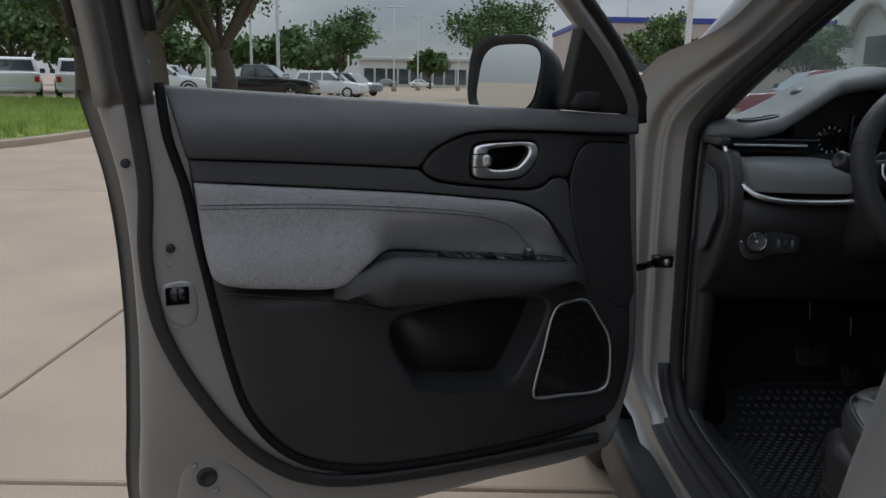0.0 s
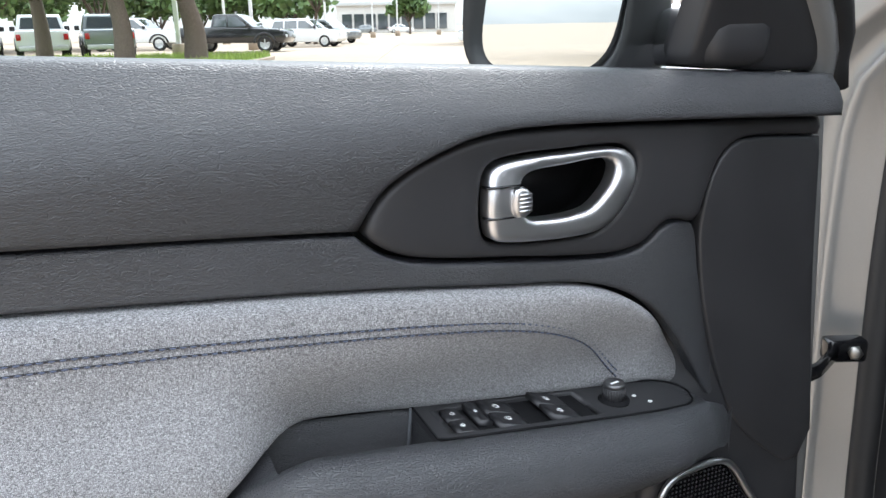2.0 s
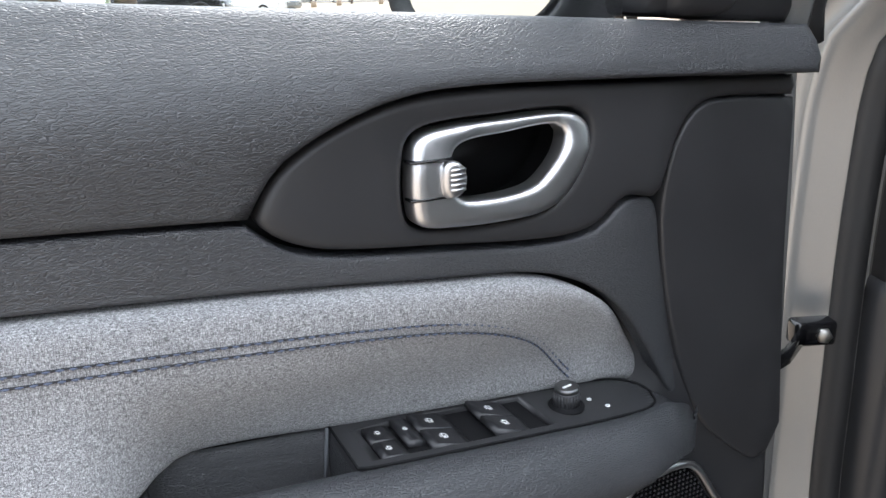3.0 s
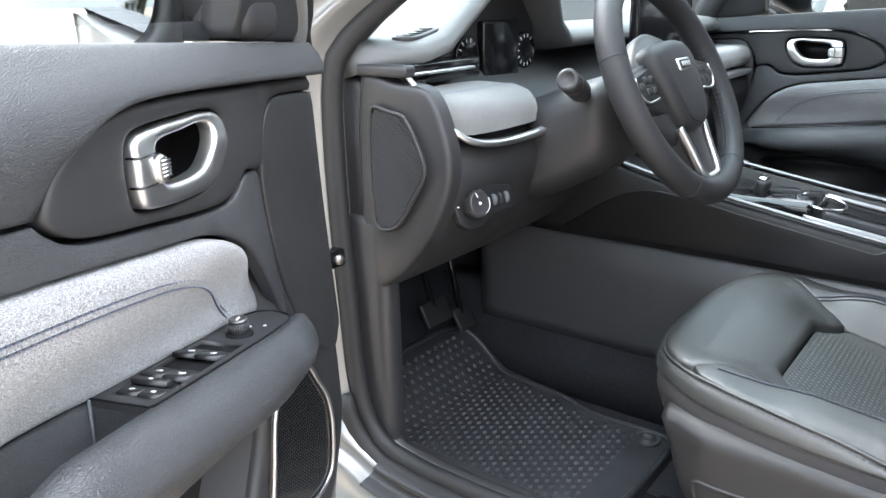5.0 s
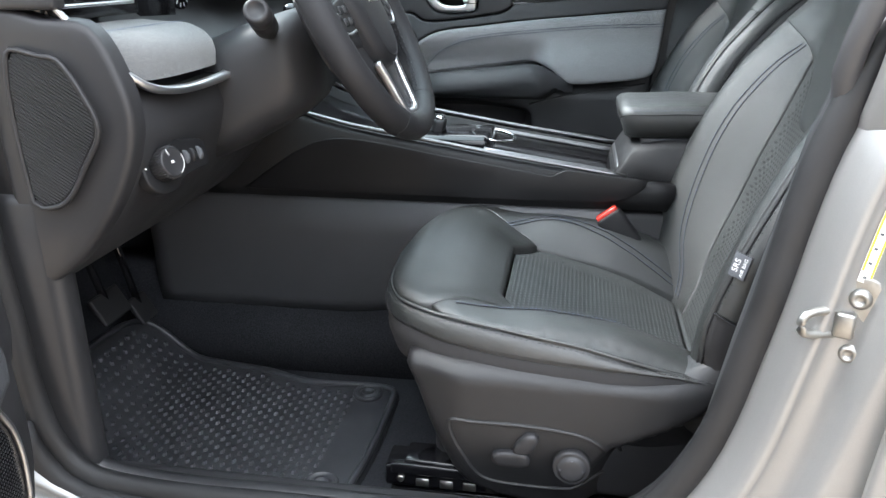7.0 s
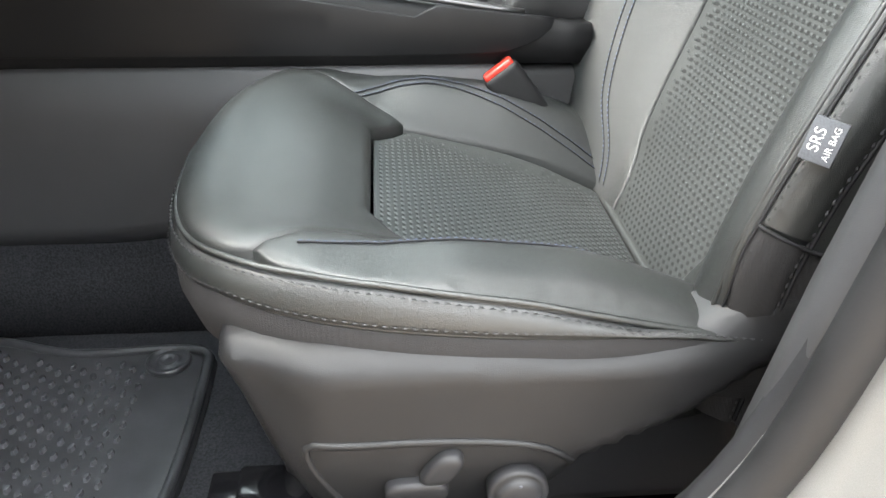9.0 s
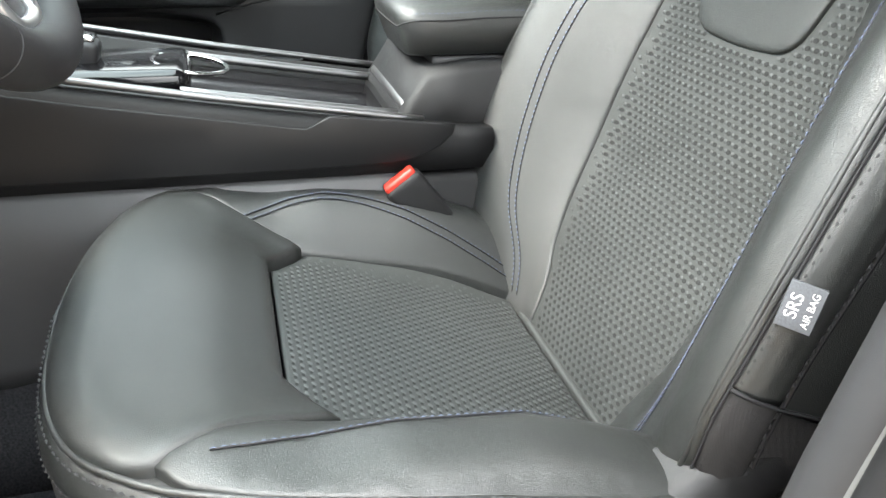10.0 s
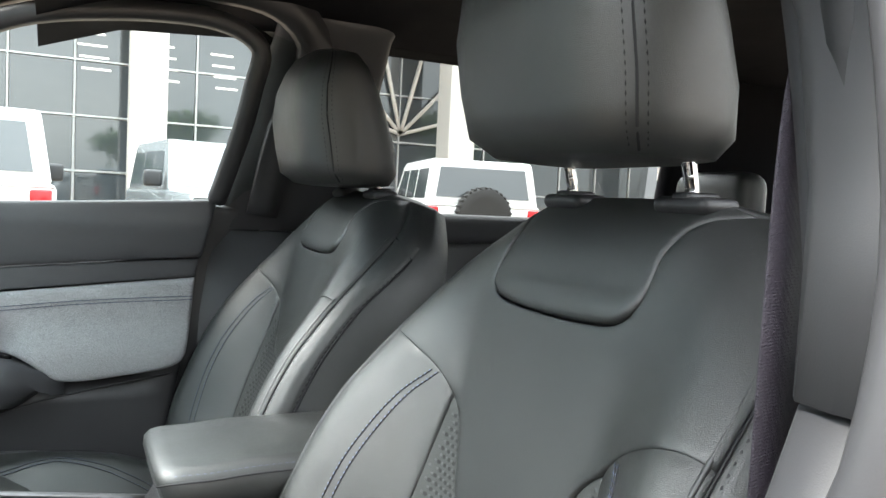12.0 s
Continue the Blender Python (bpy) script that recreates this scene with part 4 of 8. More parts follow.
    for (u, w), dd, k in zip(grid, dist, ins):
        if k and dd > 0.007:
            v = [bm.verts.new(lay(u + a, w + b, c)) for a, b, c in ((-0.0017, 0, -0.0028), (0, -0.0017, -0.0028), (0.0017, 0, -0.0028), (0, 0.0017, -0.0028), (0, 0, -0.0018))]
            for a, b in ((0, 1), (1, 2), (2, 3), (3, 0)):
                bm.faces.new((v[a], v[b], v[4]))
    tagged(put("grille_mesh", bm, HARD_TRIM, grille), kind="stuff")
    # lower front lining up to the hinge side
    side = [(-0.098, 1.079), (0.004, 1.075), (0.018, 0.92), (0.043, 0.74), (0.02, 0.705), (-0.03, 0.735), (-0.078, 0.785), (-0.118, 0.88), (-0.140, 0.98), (-0.136, 1.03), (-0.122, 1.063)]
    put("front_panel", pillow(curve(side, 0.015, sharp=(1, 3)), place, 0.003, 0.025, lambda u, w: -0.0055, 0.02), HARD_TRIM)


door = thing("front_door", pose(0.405, 1.66, 0, 0, 0, 22), "open front door with silver frame, black lining and grey cloth insert", "car door")
SHELL = [(0.02, 0.345), (-0.3, 0.318), (-0.6, 0.302), (-0.88, 0.302), (-0.985, 0.325), (-1.020, 0.40), (-1.012, 0.55), (-1.004, 0.76), (-1.014, 1.0), (-1.05, 1.175), (-0.9, 1.172), (-0.5, 1.15), (-0.15, 1.135), (0.03, 1.13), (0.05, 0.95), (0.075, 0.60), (0.055, 0.42)]
HOLLOW = curve([(-0.08, 0.47), (-0.55, 0.46), (-0.70, 0.53), (-0.78, 0.65), (-0.83, 0.85), (-0.86, 1.04), (-0.4, 1.095), (-0.08, 1.085)], 0.04)
part("inner_shell", pillow(curve(SHELL, 0.03, sharp=(9, 13)), open_door, 0.018, 0.04, lambda u, w: -0.022 - 0.012 * blend(w, 0.6, 0.4), 0.07, holes=[HOLLOW]), SILVER, door, "silver painted door shell", local=False)
OUTER = [(-0.02, 0.315), (-0.6, 0.272), (-0.93, 0.272), (-1.025, 0.30), (-1.045, 0.40), (-1.037, 0.55), (-1.028, 0.76), (-1.040, 1.0), (-1.075, 1.175), (-0.5, 1.15), (0.04, 1.13), (0.07, 0.95), (0.09, 0.60), (0.06, 0.40)]
part("outer_skin", pillow(curve(OUTER, 0.03, sharp=(8, 10)), lambda u, w, d: open_door(u, w, -0.105 - 0.05 * blend(w, 1.15, 0.85) - d * 0.5), 0.012, 0.05, None, 0.02), SILVER, door, local=False)
strip = curve([(-1.055, 1.56), (-1.012, 1.32), (-0.998, 1.213), (-0.985, 1.111), (-0.977, 1.015), (-0.984, 0.896), (-0.972, 0.782), (-0.941, 0.693), (-0.897, 0.609), (-0.849, 0.535), (-0.790, 0.469), (-0.718, 0.419), (-0.62, 0.391), (-0.445, 0.379), (-0.255, 0.379), (-0.02, 0.386)], 0.02, False)
strip_line = [open_door(u, w, -0.012 - 0.012 * blend(w, 0.6, 0.4) + max(0.0, w - 1.13) * 0.40) for u, w in strip]
part("weatherstrip", sweep(strip_line, [(-0.0125, -0.006), (0.0125, -0.006), (0.0115, 0.005), (0.006, 0.0085), (-0.002, 0.006), (-0.008, 0.009), (-0.0125, 0.004)], up=DOOR_N), RUBBER, door, "black rubber weatherstrip", local=False)
lip = curve([(-0.945, 1.19), (-0.936, 1.10), (-0.912, 1.013), (-0.890, 0.89), (-0.869, 0.775), (-0.848, 0.673), (-0.819, 0.577), (-0.767, 0.496), (-0.702, 0.444), (-0.595, 0.410), (-0.445, 0.398), (-0.256, 0.400), (-0.11, 0.410), (0.0, 0.432)], 0.02, False)
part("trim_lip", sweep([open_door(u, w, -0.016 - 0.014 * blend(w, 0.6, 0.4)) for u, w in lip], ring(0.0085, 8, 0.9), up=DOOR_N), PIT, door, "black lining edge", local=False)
press = curve([(-0.950, 0.360), (-0.946, 0.470), (-0.930, 0.492), (-0.885, 0.492), (-0.862, 0.478), (-0.800, 0.405), (-0.775, 0.372), (-0.80, 0.350)], 0.015)
part("pressed_field", pillow(press, lambda u, w, d: open_door(u, w, d - 0.034), 0.006, 0.03, lambda u, w: 0.004, 0.004), SILVER, door, local=False)
for u, w in ((-0.945, 0.873), (-0.938, 0.755), (-0.925, 0.71), (-0.921, 0.478), (-0.885, 0.420)):
    bm = bmesh.new()
    turned(bm, [(0.0042, -0.004), (0.0042, 0.0012), (0.0028, 0.0022)], Matrix.Translation(open_door(u, w, -0.0235)) @ pose(0, 0, 0, 90, 0, 22), 12)
    part("weld_stud", bm, SILVER, door, local=False)
door_trim(door, open_door)
# window frame
frame_path = curve([(-1.035, 1.16), (-1.06, 1.33), (-1.10, 1.50), (-1.02, 1.575), (-0.85, 1.59), (-0.62, 1.575), (-0.42, 1.50), (-0.30, 1.425), (-0.19, 1.345), (-0.10, 1.272), (-0.03, 1.205), (0.012, 1.155), (0.024, 1.10)], 0.03, False)
in_tilt = lambda w: -0.035 + max(0.0, w - 1.13) * 0.40
part("window_frame", sweep([open_door(u, w, in_tilt(w)) for u, w in frame_path if w > 1.46 or u > -0.9], [(-0.014, -0.02), (0.014, -0.02), (0.014, 0.010), (0.0, 0.016), (-0.014, 0.010)], up=DOOR_N), SILVER, door, local=False)
front_run = [(u, w) for u, w in frame_path if u > -0.95][2:]
part("frame_seal", sweep([open_door(u + 0.022 * blend(u, -0.9, -0.6), w + 0.018, in_tilt(w) + 0.000) for u, w in front_run], ring(0.015, 8), up=DOOR_N), RUBBER, door, local=False)
rear_run = curve([(-0.988, 1.155), (-0.990, 1.19), (-1.008, 1.33), (-1.04, 1.50)], 0.03, False)
rear_tilt = lambda w: -0.026 + max(0.0, w - 1.13) * 0.40
part("rear_post", sweep([open_door(u, w, rear_tilt(w)) for u, w in rear_run], [(-0.060, -0.02), (0.034, -0.02), (0.034, 0.004), (0.0, 0.006), (-0.002, 0.0), (-0.03, 0.0), (-0.034, 0.008), (-0.060, 0.008)], up=DOOR_N), SILVER, door, local=False)
part("glass_run", sweep([open_door(u + 0.045, w, rear_tilt(w) + 0.004) for u, w in rear_run[4:]], ring(0.012, 8), up=DOOR_N), RUBBER, door, local=False)
part("edge_seal", sweep([open_door(u - 0.066, w, rear_tilt(w) - 0.004) for u, w in rear_run[4:]], ring(0.010, 8), up=DOOR_N), RUBBER, door, local=False)
pane = [(-0.96, 1.15), (-0.98, 1.30), (-1.0, 1.47), (-0.85, 1.54), (-0.62, 1.50), (-0.40, 1.40), (-0.20, 1.26), (-0.16, 1.13)]
bm = bmesh.new()
bm.faces.new([bm.verts.new(open_door(u, w, in_tilt(w) - 0.012)) for u, w in pane])
glass = part("window_glass", bm, GLASS, door, local=False)
glass.visible_shadow = False
sail = curve([(-0.165, 1.315), (-0.16, 1.15), (-0.09, 1.142), (0.004, 1.138), (-0.005, 1.165), (-0.055, 1.215), (-0.11, 1.268)], 0.012, sharp=(0, 1, 3))
part("mirror_sail", pillow(sail, lambda u, w, d: open_door(u, w, d + in_tilt(w) + 0.012), 0.006, 0.02, None, 0.03), HARD_TRIM, door, "black sail panel", local=False)
bm = bmesh.new()
turned(bm, [(0.019, 0.0), (0.019, 0.004), (0.014, 0.007), (0.012, 0.004)], Matrix.Translation(open_door(-0.900, 0.450, -0.029)) @ pose(0, 0, 0, 90, 0, 22), 20)
part("grommet", bm, RUBBER, door, local=False)
bm = bmesh.new()
turned(bm, [(0.008, 0.0), (0.008, 0.003), (0.006, 0.004)], Matrix.Translation(open_door(-0.942, 0.904, -0.018)) @ pose(0, 0, 0, 90, 0, 22), 16)
turned(bm, [(0.008, 0.0), (0.008, 0.003), (0.006, 0.004)], Matrix.Translation(open_door(-1.006, 1.055, -0.02)) @ pose(0, 0, 0, 90, 0, 22), 16)
part("plug", bm, RUBBER, door, local=False)
part("latch_dimple", pillow(curve([(-0.962, 0.785), (-0.962, 0.835), (-0.910, 0.84), (-0.898, 0.80), (-0.905, 0.765), (-0.93, 0.755)], 0.01), lambda u, w, d: open_door(u, w, d - 0.0225), 0.005, 0.012, lambda u, w: 0.002, 0.004), SILVER, door, local=False)
bm = bmesh.new()
slab(bm, [(-0.955, 0.80), (-0.915, 0.80), (-0.915, 0.832), (-0.955, 0.832)], -0.03, -0.0175, open_door)
part("lock_slot", bm, GLOSS_BLACK, door, local=False)
bm = bmesh.new()
slab(bm, [(-0.936, 0.806), (-0.918, 0.806), (-0.918, 0.83), (-0.936, 0.83)], -0.03, -0.0155, open_door)
part("lock_latch", bm, GLOSS_BLACK, door, local=False)
# door mirror, turned a little towards the driver
M_N = (-DOOR_U * math.cos(radians(22)) + DOOR_N * math.sin(radians(22)) + Vector((0, 0, 0.36))).normalized()
M_A = Vector((0, 0, 1)).cross(M_N).normalized()
M_O = open_door(-0.235, 1.212, -0.175)


def mirror_ring(k, depth, power=0.56, half_a=0.108, half_b=0.090, shift=0.016, lean=0.08):
    return [M_O - M_N * depth + M_A * (shift + half_a * k * np.sign(math.cos(a)) * abs(math.cos(a)) ** power + lean * half_b * np.sign(math.sin(a)) * abs(math.sin(a)) ** power)
            + Vector((0, 0, half_b * k * np.sign(math.sin(a)) * abs(math.sin(a)) ** power)) for a in np.linspace(0, 2 * math.pi, 48, endpoint=False)]


part("mirror_housing", loft([mirror_ring(0.80, 0.016, shift=0.020, lean=0.14), mirror_ring(0.88, 0.004, shift=0.019, lean=0.12), mirror_ring(0.96, -0.005), mirror_ring(1.0, 0.003), mirror_ring(1.01, 0.03), mirror_ring(0.97, 0.07), mirror_ring(0.82, 0.105), mirror_ring(0.45, 0.128)]), SATIN_TRIM, door, "black door mirror housing", local=False)
bm = bmesh.new()
loft([mirror_ring(0.795, 0.013, shift=0.020, lean=0.16), mirror_ring(0.795, 0.008, shift=0.020, lean=0.16)], bm)
part("mirror_glass", bm, MIRROR, door, "mirror glass reflecting the cloudy sky", local=False, smooth=False)
bm = bmesh.new()
box(bm, (-0.15, -0.0, 1.145), (-0.07, 0.13, 1.20), 0.02, 3)
part("mirror_foot", bm, SATIN_TRIM, door)
# check strap between pillar and door
strap = thing("door_check_strap", pose(0.53, 1.80, 0.79), "black steel door check strap bolted to the pillar", "door check")
bm = bmesh.new()
sweep([(0.535, 1.80, 0.79), (0.47, 1.73, 0.79), (0.41, 1.69, 0.79)], [(-0.004, -0.008), (0.004, -0.008), (0.004, 0.008), (-0.004, 0.008)], bm=bm)
part("arm", bm, GLOSS_BLACK, strap, local=False)
bm = bmesh.new()
box(bm, (0.505, 1.775, 0.775), (0.555, 1.80, 0.805), 0.005)
part("bracket", bm, GLOSS_BLACK, strap, local=False)
bm = bmesh.new()
turned(bm, [(0.009, 0.0), (0.009, 0.006), (0.006, 0.008)], Matrix.Translation((0.538, 1.776, 0.79)) @ pose(0, 0, 0, 90, 0, -20), 6)
part("bolt", bm, STEEL, strap, local=False)

twin = thing("front_door", pose(2.14, 1.74, 0), "closed passenger door with black lining and grey cloth insert", "car door")
part("inner_shell", pillow(curve(SHELL, 0.05, sharp=(9, 13)), shut_door, 0.018, 0.08, lambda u, w: -0.03, 0.06, holes=[HOLLOW]), HARD_TRIM, twin, local=False)
door_trim(twin, shut_door, False)
part("window_frame", sweep([shut_door(u, w, -0.03) for u, w in frame_path], [(-0.035, -0.02), (0.03, -0.02), (0.03, 0.012), (0.0, 0.02), (-0.035, 0.012)], up=(-1, 0, 0)), HARD_TRIM, twin, local=False)
bm = bmesh.new()
bm.faces.new([bm.verts.new(shut_door(u, w, -0.04)) for u, w in [(-1.03, 1.14), (-1.06, 1.35), (-1.08, 1.5), (-0.85, 1.56), (-0.62, 1.52), (-0.40, 1.42), (-0.20, 1.28), (-0.02, 1.13)]])
glass = part("window_glass", bm, SIDE_GLASS, twin, local=False)
glass.visible_shadow = False
part("mirror_sail", pillow(sail, lambda u, w, d: shut_door(u, w, d - 0.02), 0.006, 0.03, None, 0.03), HARD_TRIM, twin, local=False)
bm = bmesh.new()
loft([[Vector((2.27 + 0.11 * np.sign(math.cos(a)) * abs(math.cos(a)) ** 0.6, 1.50 + y, 1.20 + 0.08 * k * np.sign(math.sin(a)) * abs(math.sin(a)) ** 0.6)) for a in np.linspace(0, 2 * math.pi, 28, endpoint=False)] for y, k in ((0.0, 1.0), (0.05, 1.0), (0.1, 0.7))], bm)
part("mirror_housing", bm, SATIN_TRIM, twin, local=False)
bm = bmesh.new()
loft([[Vector((2.27 + 0.10 * np.sign(math.cos(a)) * abs(math.cos(a)) ** 0.6, y, 1.20 + 0.072 * np.sign(math.sin(a)) * abs(math.sin(a)) ** 0.6)) for a in np.linspace(0, 2 * math.pi, 28, endpoint=False)] for y in (1.496, 1.499)], bm)
part("mirror_glass", bm, MIRROR, twin, local=False, smooth=False)

# ---- seats ----
# cushion: heights along the middle, rise of the side bolsters, and the rim that the cover is sewn to
BASE = [(0.78, 0.470), (0.86, 0.513), (0.95, 0.550), (1.05, 0.582), (1.16, 0.617), (1.22, 0.645), (1.28, 0.664), (1.32, 0.669), (1.36, 0.664)]
BOLSTER = [(0.80, 0.070), (0.90, 0.082), (1.0, 0.081), (1.10, 0.060), (1.2, 0.026), (1.28, 0.005), (1.36, 0.0)]
RIM_Z = [(0.80, 0.580), (0.90, 0.604), (0.97, 0.621), (1.05, 0.641), (1.155, 0.656), (1.22, 0.661), (1.28, 0.660), (1.34, 0.652), (1.38, 0.644)]
RIM = [(0.282, 0.80), (0.290, 0.95), (0.290, 1.08), (0.280, 1.185), (0.254, 1.260), (0.203, 1.316), (0.125, 1.346), (0.0, 1.358)]
RIM_HALF = np.array(curve(RIM, 0.01, False))


def cushion_z(a, y):
    a = abs(a)
    wide = float(np.interp(y, RIM_HALF[:, 1], RIM_HALF[:, 0]))
    ahead = float(np.interp(a, RIM_HALF[::-1, 0], RIM_HALF[::-1, 1]))
    z = along(y, BASE) + along(y, BOLSTER) * blend(a, 0.135, 0.225)
    edge = max(0.0, 1 - max(0.0, min(wide - a, (ahead - y) * 1.0)) / 0.045)
    return z + (along(y, RIM_Z) - z) * edge ** 2.2


BACK_Y0, BACK_Z0, LEAN_BACK = 0.858, 0.50, radians(19.6)
# backrest, by height along it: the sewn edge of the front (across, out), a second seam on the side, the middle and the crest of the wings
EDGE_A = [(0, 0.25), (0.11, 0.272), (0.146, 0.284), (0.22, 0.289), (0.30, 0.287), (0.39, 0.28), (0.45, 0.275), (0.535, 0.263), (0.60, 0.252), (0.64, 0.24), (0.675, 0.225), (0.70, 0.205), (0.725, 0.185), (0.745, 0.16)]
EDGE_H = [(0, 0.045), (0.11, 0.070), (0.146, 0.092), (0.22, 0.097), (0.30, 0.094), (0.39, 0.086), (0.45, 0.074), (0.535, 0.040), (0.60, 0.008), (0.64, -0.014), (0.675, -0.036), (0.70, -0.045), (0.745, -0.058)]
SIDE_A = [(0, 0.272), (0.15, 0.292), (0.22, 0.297), (0.35, 0.298), (0.45, 0.294), (0.54, 0.286), (0.625, 0.270), (0.675, 0.245), (0.70, 0.222), (0.745, 0.175)]
SIDE_H = [(0, 0.0), (0.15, 0.048), (0.22, 0.058), (0.35, 0.053), (0.45, 0.040), (0.54, 0.009), (0.625, -0.044), (0.675, -0.075), (0.70, -0.085), (0.745, -0.095)]
CENTRE_H = [(0, 0.012), (0.12, 0.004), (0.25, -0.008), (0.4, -0.003), (0.5, 0.006), (0.62, 0.016), (0.68, 0.012), (0.72, -0.006), (0.745, -0.028)]
CREST_H = [(0, 0.05), (0.15, 0.098), (0.22, 0.106), (0.3, 0.106), (0.39, 0.098), (0.45, 0.086), (0.535, 0.056), (0.6, 0.030), (0.64, 0.016), (0.675, -0.002), (0.70, -0.018), (0.745, -0.046)]


def smooth_table(table):
    """The table's values at fine even steps, with its corners softened."""
    x = np.linspace(table[0][0], table[-1][0], 241)
    y = np.interp(x, [q[0] for q in table], [q[1] for q in table])
    for _ in range(60):
        y[1:-1] = (y[:-2] + 2 * y[1:-1] + y[2:]) / 4
    return list(zip(x.tolist(), y.tolist()))


EDGE_A, EDGE_H, SIDE_A, SIDE_H, CENTRE_H, CREST_H = [smooth_table(q) for q in (EDGE_A, EDGE_H, SIDE_A, SIDE_H, CENTRE_H, CREST_H)]


def back_place(a, s, h):
    """Point of the backrest's front: a across, s up along it, h out of it."""
    c, k = math.cos(LEAN_BACK), math.sin(LEAN_BACK)
    return Vector((a, BACK_Y0 - s * k + h * c, BACK_Z0 + s * c + h * k))


def back_relief(a, s):
    a = abs(a)
    ae, he, mid, crest = along(s, EDGE_A), along(s, EDGE_H), along(s, CENTRE_H), along(s, CREST_H)
    turn_a = ae - 0.038 - 0.02 * blend(s, 0.45, 0.6)
    h = mid + (crest - mid) * blend(a, 0.112, ae - 0.012)
    return h - (crest - he) * max(0.0, (a - turn_a) / (ae - turn_a)) ** 2.0


def side_place(t, s, off=0.0, sign=1):
    """Point of the backrest's side: t 0 at the sewn front edge, 1 at the second seam, 3 at the back."""
    ae, he, af, hf = along(s, EDGE_A), along(s, EDGE_H), along(s, SIDE_A), along(s, SIDE_H)
    stops = ((0.0, ae, he), (0.5, (ae + af) / 2 + 0.004, (he + hf) / 2 + 0.003), (1.0, af, hf), (2.0, af + 0.004, hf * 0.5 - 0.055), (3.0, af - 0.008, -0.128), (4.0, af - 0.07, -0.142))
    a, h = [float(np.interp(t, [q[0] for q in stops], [q[n] for q in stops])) for n in (1, 2)]
    lean = blend(t, 1.2, 0.0)
    return back_place(sign * (a + off * (1 - 0.4 * lean)), s, h + off * 0.7 * lean)


def shade_patches(outline, place, relief, du, dv, size, keep=0.007):
    """Flat dark patches, base cloth and hollow shade in one colour, staggered row by row, in one mesh."""
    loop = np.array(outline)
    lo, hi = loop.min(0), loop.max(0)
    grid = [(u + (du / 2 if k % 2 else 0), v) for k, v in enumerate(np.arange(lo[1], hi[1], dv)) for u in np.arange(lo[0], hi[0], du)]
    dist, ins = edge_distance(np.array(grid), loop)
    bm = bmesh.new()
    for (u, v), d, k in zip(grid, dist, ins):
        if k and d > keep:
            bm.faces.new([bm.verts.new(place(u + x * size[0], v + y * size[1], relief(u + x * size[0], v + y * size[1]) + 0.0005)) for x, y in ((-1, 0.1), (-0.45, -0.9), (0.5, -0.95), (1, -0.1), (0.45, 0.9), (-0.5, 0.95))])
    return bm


def raised_rows(outline, place, relief, du=0.0104, dv=0.0070, size=(0.0034, 0.0042), lift=0.0022):
    """Small raised threads between the dark patches, in one mesh."""
    loop = np.array(outline)
    lo, hi = loop.min(0), loop.max(0)
    grid = [(u + (du / 2 if k % 2 else 0), v) for k, v in enumerate(np.arange(lo[1], hi[1], dv)) for u in np.arange(lo[0], hi[0], du)]
    dist, ins = edge_distance(np.array(grid), loop)
    bm = bmesh.new()
    for (u, v), d, k in zip(grid, dist, ins):
        if k and d > 0.006:
            h = relief(u, v)
            q = [bm.verts.new(place(u + x * size[0], v + y * size[1], h + z)) for x, y, z in ((-1, -0.35, -0.0004), (0, -1, -0.0004), (1, 0.35, -0.0004), (0, 1, -0.0004), (0, 0, lift))]
            for i, j in ((0, 1), (1, 2), (2, 3), (3, 0)):
                bm.faces.new((q[i], q[j], q[4]))
    return bm


